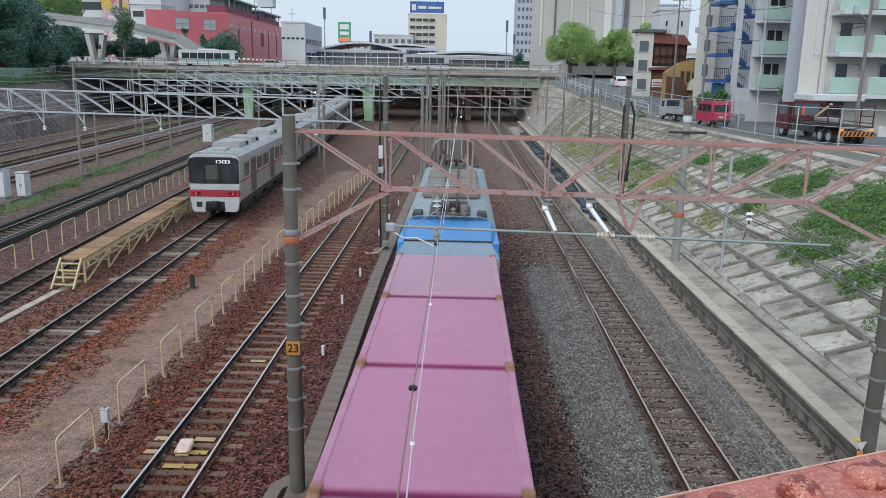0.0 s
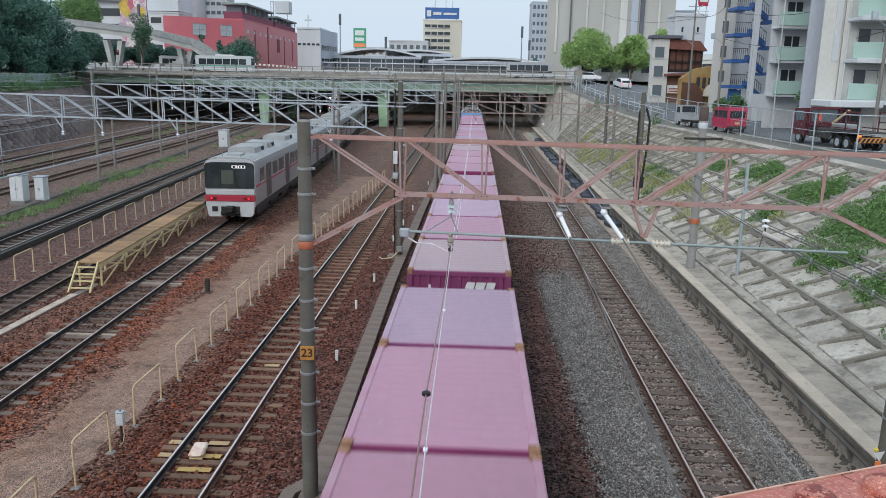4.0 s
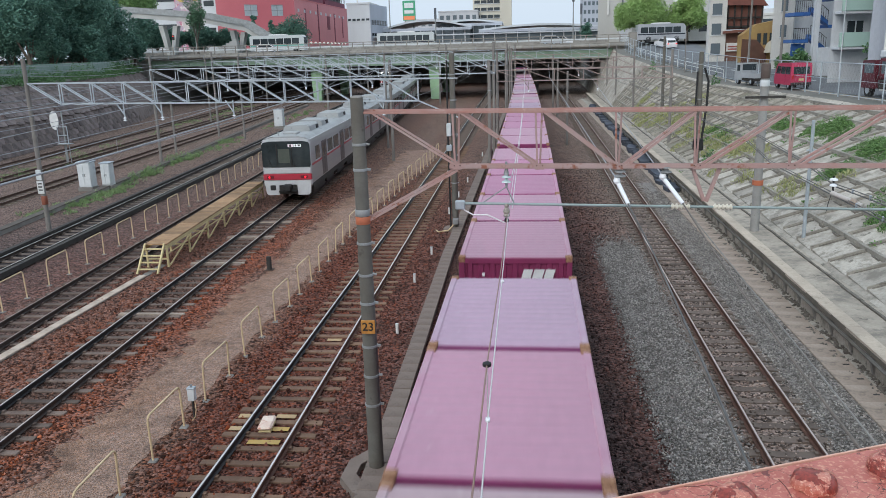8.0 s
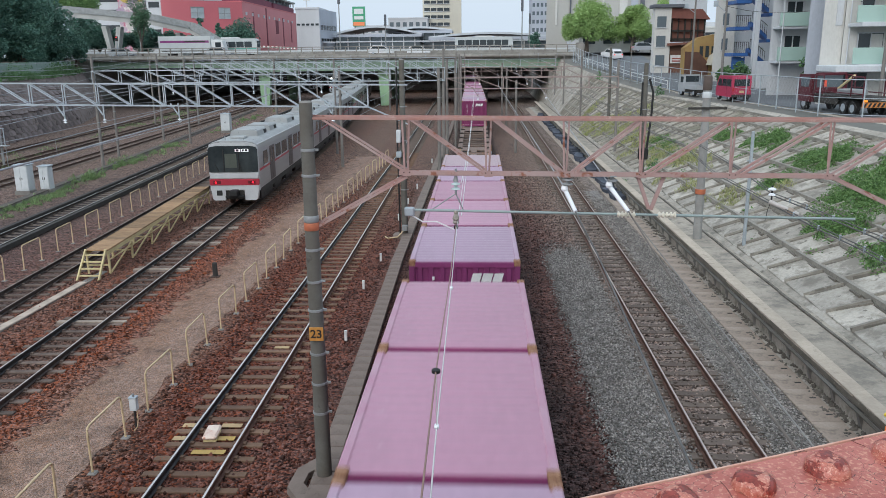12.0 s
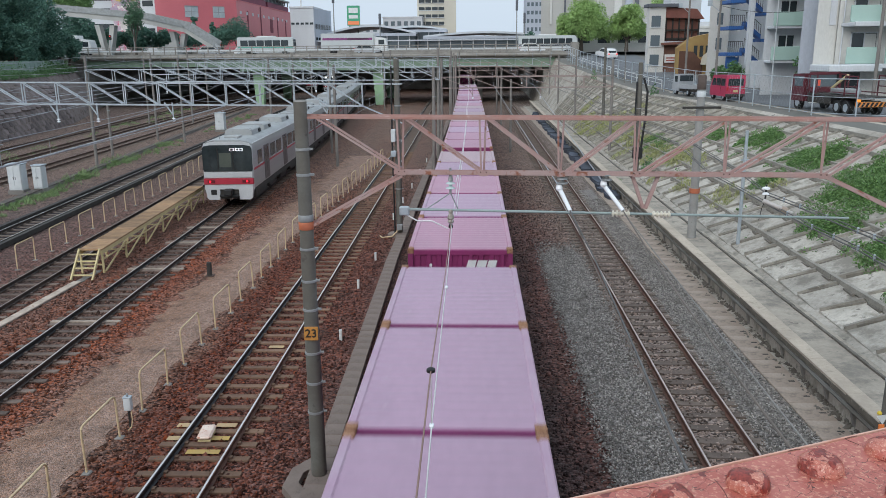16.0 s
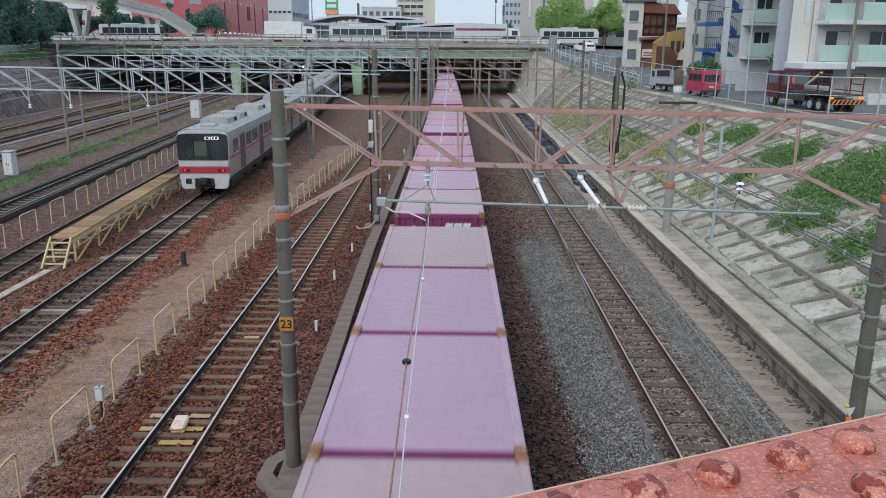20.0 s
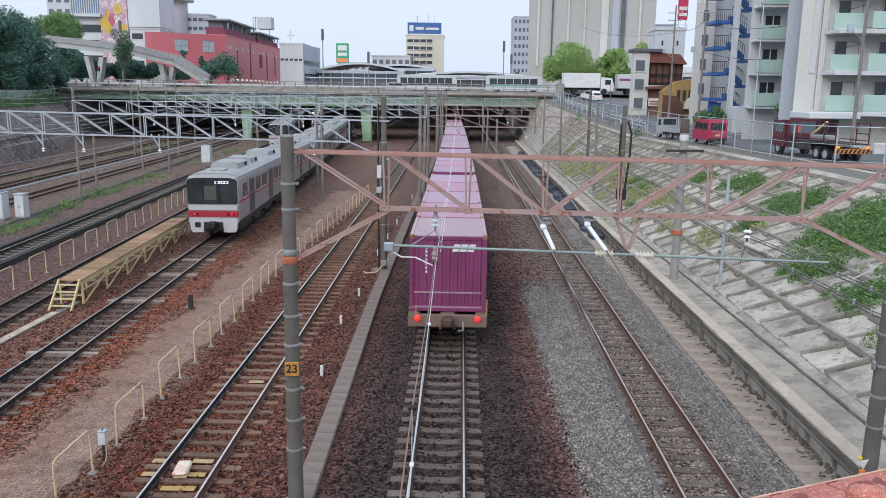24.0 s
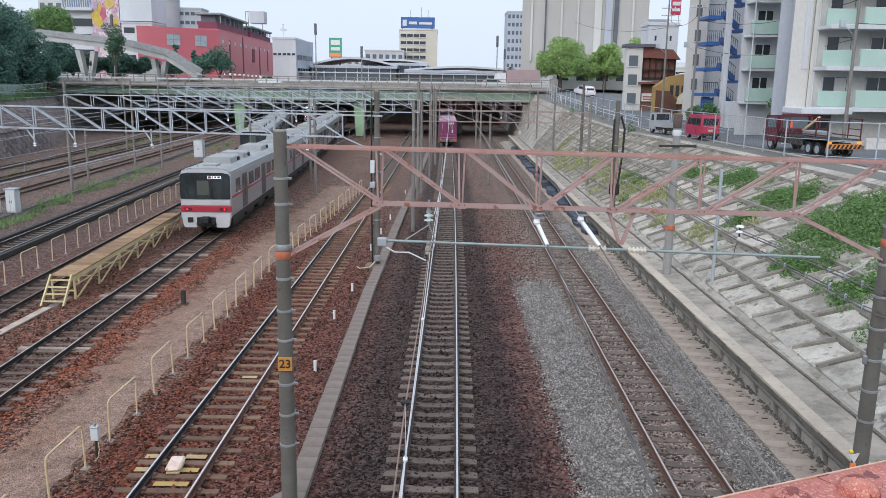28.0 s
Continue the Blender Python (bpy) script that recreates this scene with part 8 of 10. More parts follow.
    part("load", Shape().cbox(-0.7, 0.3, -2.2, -0.4, 1.15, 1.5, 0.05).cbox(0.3, 0.8, -1.2, 1.2, 1.15, 1.4, 0.04), GALV_DULL, v)
    part("crane_arm", Shape().beam((0.4, 1.4, 1.4), (0.5, -0.2, 2.3), 0.12, 0.12), YELLOW, v)
    return v


flat_truck(22.85, 48.9, z_road(50) + 0.03, 5)


def saloon(label, paint, at):
    v = thing("car", label, "car", "cars on the roads", at=at)
    part("body", Shape().prism([(-2.1, 0.3), (2.1, 0.3), (2.15, 0.65), (2.0, 0.85), (1.2, 0.95), (-2.0, 1.0), (-2.15, 0.7)], "x", -0.85, 0.85), paint, v)
    part("cabin", Shape().prism([(-1.95, 0.95), (1.25, 0.93), (0.45, 1.5), (-1.3, 1.56), (-1.8, 1.3)], "x", -0.74, 0.74), paint, v)
    for s in (-1, 1):
        part("side_window", Shape().prism([(-1.7, 1.02), (0.95, 1.0), (0.4, 1.42), (-1.25, 1.46)], "x", s * 0.745 - 0.01, s * 0.745 + 0.01), GLASS_DARK, v)
        part("lamp", Shape().cbox(s * 0.68 - 0.12, s * 0.68 + 0.12, -2.17, -2.08, 0.75, 0.9, 0.01), plain("lit red lamp", (0.9, 0.06, 0.05), 0.3, emit=0.6), v, "red tail lamp")
        for yy in (-1.3, 1.3):
            wheel_at(v, s * 0.75, yy, 0.31)
    part("windscreen", Shape().prism([(1.28, 0.96), (0.5, 1.5), (0.47, 1.47), (1.22, 0.96)], "x", -0.66, 0.66), GLASS_DARK, v)
    part("rear_window", Shape().prism([(-1.99, 0.98), (-1.84, 1.32), (-1.8, 1.3), (-1.95, 0.98)], "x", -0.62, 0.62), GLASS_DARK, v)
    return v


CAR_WHITE = surf("white car paint", (0.8, 0.8, 0.8), (0.74, 0.74, 0.75), 1, 0.25)
CAR_SILVER = surf("silver car paint", (0.5, 0.51, 0.53), (0.44, 0.45, 0.47), 1, 0.3, 0.4)
CAR_DARK = surf("dark car paint", (0.05, 0.055, 0.07), (0.04, 0.045, 0.06), 1, 0.25)
suv = saloon("white car with red tail lamps waiting on the climbing street", CAR_WHITE, pose(25.2, 120, z_road(120) + 0.03))
rows = [(t, pose(x, y, z_road(y) + 0.03, 6, 0, a)) for t, x, y, a in ((0, 25.2, 120.0, 0), (2, 25.0, 126.3, 4), (6, 24.5, 128.0, 12), (8, 23.0, 128.3, 18), (28, 23.0, 128.3, 18))]
MOVING.append((suv, rows))


def big_vehicle(name, label, ln, body_paint, box=False, low=WHITE, stripe=None):
    """A bus or lorry driving along +x."""
    v = thing(name, label, "bus" if name == "bus" else "truck", "overpass traffic")
    hw, h = 1.24, 3.1 if not box else 3.5
    if not box:
        part("body", Shape().prism([(-ln / 2, 0.4), (ln / 2, 0.4), (ln / 2, 2.4), (ln / 2 - 0.25, h - 0.15), (ln / 2 - 0.6, h), (-ln / 2 + 0.2, h), (-ln / 2, h - 0.2)], "y", -hw, hw), body_paint, v)
        n = int(ln / 1.5)
        for i in range(n):
            x = -ln / 2 + 0.6 + i * (ln - 1.4) / n
            part("window", Shape().cbox(x, x + (ln - 1.4) / n - 0.12, -hw - 0.015, -hw + 0.01, 1.55, 2.55, 0.01), GLASS_DARK, v)
        part("windscreen", Shape().cbox(ln / 2 - 0.02, ln / 2 + 0.02, -1.1, 1.1, 1.4, 2.7, 0.02), GLASS_DARK, v)
        part("waist_band", Shape().cbox(-ln / 2 + 0.1, ln / 2 - 0.1, -hw - 0.012, -hw + 0.01, 1.2, 1.42, 0.004), stripe, v, "coloured waist band")
        part("roof_unit", Shape().cbox(-1.6, 1.6, -0.8, 0.8, h, h + 0.22, 0.06), WHITE, v)
    else:
        part("cargo_box", Shape().cbox(-ln / 2, ln / 2 - 2.3, -hw, hw, 1.05, h, 0.04), body_paint, v)
        part("cab", Shape().prism([(ln / 2 - 2.2, 0.5), (ln / 2, 0.5), (ln / 2, 1.6), (ln / 2 - 0.3, 2.7), (ln / 2 - 2.2, 2.9)], "y", -1.15, 1.15), low, v)
        part("cab_window", Shape().cbox(ln / 2 - 1.5, ln / 2 - 0.5, -1.17, -1.14, 1.6, 2.4, 0.01), GLASS_DARK, v)
        part("chassis", Shape().cbox(-ln / 2 + 0.2, ln / 2 - 0.4, -0.5, 0.5, 0.6, 1.0, 0.03), DARK, v)
        if stripe:
            part("side_stripe", Shape().cbox(-ln / 2 + 0.3, ln / 2 - 2.6, -hw - 0.012, -hw + 0.01, 2.35, 2.75, 0.004), stripe, v, "coloured side stripe")
            part("side_bars", Shape().cbox(ln / 2 - 7.0, ln / 2 - 3.2, -hw - 0.018, -hw - 0.01, 2.45, 2.65, 0.004), DARK, v)
    for x in (-ln / 2 + 2.0, ln / 2 - 1.6):
        wh = Shape()
        for s in (-1, 1):
            wh.rod((x, s * 1.1 - 0.14, 0.48), (x, s * 1.1 + 0.14, 0.48), 0.48, n=16)
        part("wheel", wh, BLACK, v)
    return v


BUS_WHITE = surf("dull white vehicle paint", (0.58, 0.61, 0.6), (0.52, 0.55, 0.55), 0.8, 0.35)
TEAL = surf("green bus stripe", (0.10, 0.42, 0.33), (0.08, 0.36, 0.3), 2, 0.4)
MAGENTA = surf("purple lorry stripe", (0.28, 0.05, 0.2), (0.22, 0.05, 0.17), 2, 0.4)


def drive(ob, rows, y, z=DECK + 0.03):
    rows = [(t, pose(x, yy, z)) for t, x, yy in [(r[0], r[1], r[2] if len(r) > 2 else y) for r in rows]]
    ob.matrix_basis = rows[0][1]
    MOVING.append((ob, rows))


bus_a = big_vehicle("bus", "white city bus with green waist band on the overpass", 10.2, BUS_WHITE, stripe=TEAL)
drive(bus_a, [(0, -44.24), (11, -43.47), (13, -42.06), (15, -38.13), (16, -35.41), (17, -31.27), (18, -26.15), (19, -20.7), (20, -14.71), (22, -1.09), (23.3, 7.63), (24.5, 15.25), (25, 18.9, 146.5), (25.5, 21.8, 148), (26, 23.9, 150), (26.5, 28.1, 152.5), (27, 35.6, 154), (28, 47.5, 154)], 146)
coach = big_vehicle("bus", "white touring coach with dark windows on the overpass", 11.0, BUS_WHITE, stripe=CAR_DARK)
drive(coach, [(0, -97.04), (2, -71.73), (3, -62.02), (6, -37.55), (8, -21.2), (9, -14.03), (10, -7.07), (11, -1.69), (12, 3.27), (15, 14.66), (16, 16.35), (19, 22.89), (20, 24.47), (21, 30.5), (22, 40), (24, 62), (28, 110)], 154)
lorry = big_vehicle("lorry", "white box lorry with a purple stripe on the overpass", 11.6, BUS_WHITE, True, WHITE, MAGENTA)
drive(lorry, [(0, -160), (8, -84), (10, -67.5), (11, -58.6), (12, -48.6), (15, -24.9), (16, -18.8), (17, -11.8), (18, -5.0), (19, 1.5), (20, 8.2), (22, 22), (28, 62)], 142)
box_truck = big_vehicle("lorry", "plain white box lorry on the overpass", 8.6, WHITE, True)
drive(box_truck, [(0, -220), (14, -92), (16, -67.8), (18, -47.0), (19, -35.7), (20, -25.4), (22, -4.1), (23, 7), (24, 24), (25, 44), (28, 100)], 138)
coach_b = copy_thing(coach, pose(0, 0, 0))
drive(coach_b, [(0, -300), (17, -108), (22, -26), (24.5, 0.5), (25.5, 9.5), (26.5, 20.5, 162), (27, 25.0, 172), (28, 28.6, 175)], 148)
return_truck = big_vehicle("lorry", "box lorry with a dull pink box heading back along the road", 8.8, surf("dull pink box", (0.42, 0.3, 0.3), (0.36, 0.26, 0.26), 0.8, 0.5), True)
rows = [(t, pose(x, 155.0, DECK + 0.03, 0, 0, 180)) for t, x in ((0, 270), (24, 58), (26.5, 32.4), (27, 26.0), (28, 14.5))]
return_truck.matrix_basis = rows[0][1]
MOVING.append((return_truck, rows))
bus_b = big_vehicle("bus", "white low bus with dark roof edge on the overpass", 8.5, CAR_SILVER, stripe=CAR_DARK)
drive(bus_b, [(0, -4.6), (1, 1.5), (2, 8.2), (3, 10.6), (6, 16.0), (10, 38), (28, 90)], 149)
for y, rows, paint, words in ((136.5, [(0, -30), (8, 6.0), (9, 12), (12, 30), (28, 120)], CAR_SILVER, "silver car crossing the overpass"),
                              (136.5, [(0, -95), (8, -43), (9, -38), (12, -14.5), (16, 12), (28, 90)], CAR_WHITE, "white car crossing the overpass"),
                              (136.5, [(0, -140), (16, -16), (17, -10), (20, 12), (28, 70)], CAR_SILVER, "silver car crossing the overpass"),
                              (137.0, [(0, -190), (17, -42), (18, -54 + 2), (22, -20), (26, -1.5), (28, 9)], CAR_SILVER, "silver car crossing the overpass"),
                              (149.0, [(0, 60), (6, 12), (9, 6), (16, -40), (28, -120)], CAR_WHITE, "white car crossing the overpass"),
                              (149.0, [(0, 160), (20, 20), (22, 4), (26, -20), (28, -32)], CAR_WHITE, "white car crossing the overpass")):
    car = saloon(words, paint, pose(0, 0, 0))
    rr = [(t, pose(x, y, DECK + 0.03, 0, 0, -90)) for t, x in sorted(rows)]
    car.matrix_basis = rr[0][1]
    MOVING.append((car, rr))
# ------------------------------------------------------------------ left side: stone wall, hedge, trees
def stone_wall():
    w = thing("stone_wall", "brown-grey stone retaining wall along the cutting", "wall", kind="structure")
    def lean(z):
        return 0.1 - 0.9 * (z + 0.3) / 2.9 if z < 2.6 else -0.8 - 2.7 * (z - 2.6) / 3.0
    body = Shape()
    for a in range(20, 130, 5):
        verts = [(x_wall(yy) + dx, yy, z) for yy in (a, a + 5) for dx, z in ((0.1, -0.3), (-0.8, 2.6), (-3.5, 5.6), (-4.3, 5.6), (-4.3, -0.3))]
        body.add(verts, [(0, 1, 6, 5), (1, 2, 7, 6), (2, 3, 8, 7), (0, 4, 3, 2, 1), (5, 6, 7, 8, 9)])
    part("backing", body, flaked("dark jointed stone", (0.13, 0.108, 0.098), ((0.195, 0.16, 0.146), (0.15, 0.124, 0.114), (0.22, 0.18, 0.165)), 1.9, 0.85, 0.95, 0.035), w)
    blocks = []
    for k in range(5):
        q = [(sx * rnd.uniform(0.92, 1.05), sz * rnd.uniform(0.88, 1.08)) for sx, sz in ((0.72, -0.1), (0.7, 0.2), (0.5, 0.31), (-0.48, 0.3), (-0.7, 0.18), (-0.72, -0.16), (-0.46, -0.3), (0.52, -0.31))]
        blocks.append(Shape().prism(q, "x", -0.06, 0.025).mesh("stone"))
        blocks[-1].materials.append(STONE)
    for r in range(9):
        z = 0.1 + r * 0.62
        for i in range(26):
            y = 60 + i * 1.52 + (0.75 if r % 2 else 0)
            turn = math.degrees(math.atan(x_wall(y - 0.7) - x_wall(y + 0.7))) / 1.4
            part("stone", rnd.choice(blocks), STONE, w, at=pose(x_wall(y) + lean(z) + 0.01, y + rnd.uniform(-0.12, 0.12), z + rnd.uniform(-0.08, 0.08), 0, -17 if z < 2.5 else -42, turn))
    part("coping", Shape().path([(x_wall(a) - 3.6, a, 5.62) for a in range(20, 131, 10)], 0.2, 6), CONCRETE_DARK, w)
    return w


stone_wall()


def tree(x, y, z, h, r, leaf, seed, label, trunk_h=None, n=5200, size=0.2, squash=0.8, lean=0.0, dome=False):
    rng = np.random.default_rng(seed)
    t = thing("tree", label, "tree", "trees", at=pose(x, y, z))
    th = trunk_h or h * 0.35
    tr = Shape()
    tr.rod((0, 0, -0.2), (lean * 0.5, 0, th * 0.55), r * 0.075 + 0.08, r * 0.055 + 0.06, 10)
    tr.rod((lean * 0.5, 0, th * 0.55), (lean, 0, th), r * 0.055 + 0.06, r * 0.045 + 0.05, 10)
    part("trunk", tr, BARK, t)
    clumps = []
    cz = th + (h - th) * 0.5
    for i in range(30):
        d = rng.normal(0, 1, 3)
        d /= np.linalg.norm(d)
        k = rng.uniform(0.15, 0.85)
        c = np.array((lean, 0, cz)) + d * np.array((r, r, (h - th) * 0.5 * squash * 1.2)) * k
        if dome:
            flat = np.array((d[0], d[1], abs(d[2]) * 1.15 - 0.15))
            c = np.array((lean, 0, th + (h - th) * 0.25)) + flat * np.array((r * 0.8, r * 0.8, (h - th) * 0.58)) * rng.uniform(0.45, 1.0)
        clumps.append((c, r * rng.uniform(0.22, 0.4)))
    for c, cr in clumps[:5]:
        part("limb", Shape().rod((lean, 0, th * 0.92), tuple(c), r * 0.03 + 0.03, 0.025, 6), BARK, t)
    w = np.array([cr ** 2 for _, cr in clumps])
    pick = rng.choice(len(clumps), n, p=w / w.sum())
    cen = np.array([clumps[i][0] for i in pick])
    rad = np.array([clumps[i][1] for i in pick])
    d = rng.normal(0, 1, (n, 3))
    d /= np.linalg.norm(d, axis=1)[:, None]
    pos = cen + d * (rad * rng.uniform(0.45, 1.12, n) ** 0.7)[:, None]
    a = rng.normal(0, 1, (n, 3))
    a[:, 2] *= 0.5
    a /= np.linalg.norm(a, axis=1)[:, None]
    b = np.cross(a, rng.normal(0, 1, (n, 3)))
    b /= np.linalg.norm(b, axis=1)[:, None]
    s = size * rng.uniform(0.6, 1.5, n)[:, None]
    v = np.stack([pos - a * s, pos + b * s * 0.5, pos + a * s, pos - b * s * 0.5], 1).reshape(-1, 3)
    f = np.arange(n * 4).reshape(-1, 4)
    me = bpy.data.meshes.new("crown")
    me.from_pydata(v.tolist(), [], f.tolist())
    part("crown", me, leaf, t, "leafy crown")
    return t


DARK_TREE = "dark green broadleaf tree above the stone wall"
for i, (x, y, z, h, r) in enumerate(((-59.5, 106, 6.2, 15.5, 5.0), (-62.5, 98, 6.2, 14.5, 5.2), (-60.2, 114, 6.4, 12.5, 4.0), (-66, 108, 6.2, 16.5, 6), (-71, 116, 6.5, 16.5, 6), (-65, 122, 7, 13, 4.6), (-58.6, 92, 6.2, 11, 4.0), (-57.0, 103, 6.2, 6.5, 2.8), (-57.8, 111, 6.2, 5.5, 2.6), (-59.8, 121, 6.8, 5.0, 2.4), (-70, 100, 6.2, 16, 6), (-63, 104, 6.2, 6.5, 2.95), (-66.5, 100, 6.2, 6.5, 2.95), (-71, 97, 6.2, 7, 2.95), (-60, 99, 6.2, 6, 2.9), (-75, 104, 6.2, 9, 4.5), (-69, 113, 6.2, 6, 2.9), (-72, 119, 6.4, 6, 2.9), (-66, 116, 6.4, 6, 2.9), (-74.5, 124, 7, 6, 2.9))):
    tree(x, y, z, h, r, LEAF_DARK, 40 + i, DARK_TREE, n=19000 if r > 3 else 8000, size=0.14, trunk_h=1.6 if r > 3 else 0.5)
tree(-80.0, 166, 8, 15.6, 5.4, LEAF_SPRING, 60, "yellow-green tree behind the footbridge", n=16000, size=0.19, trunk_h=9.6, dome=True)
for i, (x, y, h, r) in enumerate(((-77.5, 162, 9.2, 3.4), (-72, 156, 6.5, 3.2), (-69, 158, 6, 3), (-63, 157, 6, 3), (-57.5, 157, 5, 2.6))):
    tree(x, y, 8, h, r, LEAF_DARK, 64 + i, "dark green tree behind the footbridge", n=5000, size=0.2, trunk_h=1.0)
tree(-57.9, 142, 8, 11.3, 2.2, LEAF_STREET, 61, "slim dark green street tree before the footbridge", n=3400, size=0.16, trunk_h=2.4)
for i, (x, y, h, r) in enumerate(((-66, 160, 5, 2.6), (-60, 160, 4.6, 2.4), (-54, 160, 4.6, 2.4), (-50.8, 170, 6.8, 3.6), (-47.0, 169, 7.6, 3.8), (-74, 152, 6, 3), (-80, 142, 8, 4), (-56.4, 170, 8.8, 1.0), (-53.2, 172, 8, 1.0))):
    tree(x, y, 8, h, r, LEAF_DARK, 70 + i, "dark green tree beyond the overpass", n=3600, size=0.2, trunk_h=1.2)
hedge = [(x_wall(y) - 4.0 + random.Random(int(y * 10)).uniform(-0.5, 0.5), y, 5.5, random.Random(int(y * 7)).uniform(0.6, 1.2), random.Random(int(y * 13)).choice((0.8, 1.4, 2.2))) for y in np.arange(56, 129, 0.7)]
leaf_cloud("hedge", hedge, LEAF_MID, "overgrown green hedge on the wall top", "hedge", 0.09, 380, 33)
fence_l = thing("green_fence", "grey-green slatted fence along the wall top", "fence")
FENCE_GREEN = surf("grey-green panel", (0.22, 0.31, 0.28), (0.17, 0.25, 0.22), 1, 0.7)
for i in range(34):
    y = 60 + i * 1.9
    panel = part("panel", Shape().cbox(-0.04, 0.04, 0, 1.82, 5.6, 7.5, 0.02), FENCE_GREEN, fence_l, at=pose(x_wall(y) - 4.4, y, 0, 0, 0, math.degrees(math.atan((x_wall(y) - x_wall(y + 1.9)) / 1.9))))
# trees on the street side
tree(23.4, 158, 8, 10.3, 5.9, LEAF_LIGHT, 80, "bright yellow-green street tree with a broad crown", trunk_h=2.2, n=26000, size=0.17, dome=True)
tree(32.4, 159, 8, 9.5, 4.9, LEAF_LIGHT, 81, "bright yellow-green street tree", trunk_h=2.4, n=20000, size=0.17, dome=True)
tree(39.0, 160, 8, 10.8, 3.4, LEAF_LIGHT, 82, "bright yellow-green street tree", trunk_h=5, n=11000, size=0.17, dome=True)
tree(14.3, 170, 8, 5.2, 1.5, LEAF_DARK, 83, "small dark clipped tree", trunk_h=0.8, n=2200, size=0.16)
for i, (x, y, h, r) in enumerate(((27.2, 63.0, 4.3, 1.5), (29.3, 63.5, 3.6, 1.2), (27.0, 80.0, 2.6, 1.3), (25.8, 81.0, 2.2, 1.0), (32, 52.0, 3.0, 1.7), (34.5, 51.0, 2.8, 1.6), (37, 50.0, 3.0, 1.8))):
    tree(x, y, 4.3, h, r, LEAF_MID, 90 + i, "rounded green garden shrub by the apartments", trunk_h=0.6, n=2200, size=0.12)


# ------------------------------------------------------------------ footbridge
def footbridge():
    f = thing("footbridge", "pale concrete footbridge ramp curving over the street", "footbridge")
    path_pts = [(-100, 150, 19.6), (-73.05, 150, 17.25), (-58.35, 150, 15.75), (-51.07, 150, 14.14), (-48.3, 150, 12.4), (-45.6, 150, 10.7)]
    C = surf("pale grey bridge concrete", (0.52, 0.52, 0.49), (0.42, 0.42, 0.4), 0.4, 0.9)
    for a, b in zip(path_pts, path_pts[1:]):
        part("parapet", Shape().beam((a[0], a[1] - 1.6, a[2] - 0.55), (b[0], b[1] - 1.6, b[2] - 0.55), 0.18, 1.1), GALV_DULL, f, "grey parapet panel")
        part("beam", Shape().beam((a[0], a[1], a[2] - 1.5), (b[0], b[1], b[2] - 1.5), 3.0, 0.9), C, f)
        part("parapet", Shape().beam((a[0], a[1] + 1.6, a[2] - 0.55), (b[0], b[1] + 1.6, b[2] - 0.55), 0.18, 1.1), GALV_DULL, f)
    for xa, xb, top in ((-67.75, -66.7, 13.7), (-64.9, -65.95, 13.6), (-53.86, -53.3, 12.4), (-51.7, -52.6, 12.0)):
        part("pier", Shape().prism([(xa - 0.45, top), (xa + 0.45, top), (xb + 0.3, 8.0), (xb - 0.3, 8.0)], "y", 149.2, 150.8), C, f)
    for i in range(8):
        part("stair", Shape().box(-58 + i * 0.7, -57.3 + i * 0.7, 147.2, 148.4, 8, 8.3 + i * 0.35), C, f)
    return f


footbridge()


# ------------------------------------------------------------------ buildings
def wall_mat(name, c, d=None):
    return surf(name, c, d or tuple(v * 0.86 for v in c), 0.15, 0.85, grain=8, bump=0.05, streak=(1, 1, 0.35))


def block(name, label, x0, x1, y0, y1, z0, z1, material, cols=0, rows=0, win=(0.55, 0.5), glass=GLASS_GREY, sides=("front",), roof=True, inset=0.12, bottom=1.2):
    b = thing(name, label, "building", "city buildings")
    part("wall", Shape().box(x0, x1, y0, y1, z0, z1), material, b)
    if roof:
        part("roof", Shape().cbox(x0 - 0.15, x1 + 0.15, y0 - 0.15, y1 + 0.15, z1, z1 + 0.5, 0.05), material, b)
    if cols and rows:
        for side in sides:
            ln = (x1 - x0) if side == "front" else (y1 - y0)
            for r in range(rows):
                zc = z0 + bottom + (z1 - z0 - bottom) * (r + 0.5) / rows
                hh = (z1 - z0 - bottom) / rows * win[1] / 2
                for c in range(cols):
                    u = ln * (c + 0.5) / cols
                    ww = ln / cols * win[0] / 2
                    if side == "front":
                        pane = Shape().box(x0 + u - ww, x0 + u + ww, y0 - 0.03, y0 + 0.05, zc - hh, zc + hh)
                        frm = Shape().box(x0 + u - ww - 0.08, x0 + u + ww + 0.08, y0 - 0.1, y0 - 0.0, zc - hh - 0.12, zc - hh)
                    elif side == "left":
                        pane = Shape().box(x0 - 0.03, x0 + 0.05, y0 + u - ww, y0 + u + ww, zc - hh, zc + hh)
                        frm = Shape().box(x0 - 0.1, x0, y0 + u - ww - 0.08, y0 + u + ww + 0.08, zc - hh - 0.12, zc - hh)
                    else:
                        pane = Shape().box(x1 - 0.05, x1 + 0.03, y0 + u - ww, y0 + u + ww, zc - hh, zc + hh)
                        frm = Shape().box(x1, x1 + 0.1, y0 + u - ww - 0.08, y0 + u + ww + 0.08, zc - hh - 0.12, zc - hh)
                    wd = part("window", pane, glass, b)
                    part("sill", frm, material, wd)
    return b


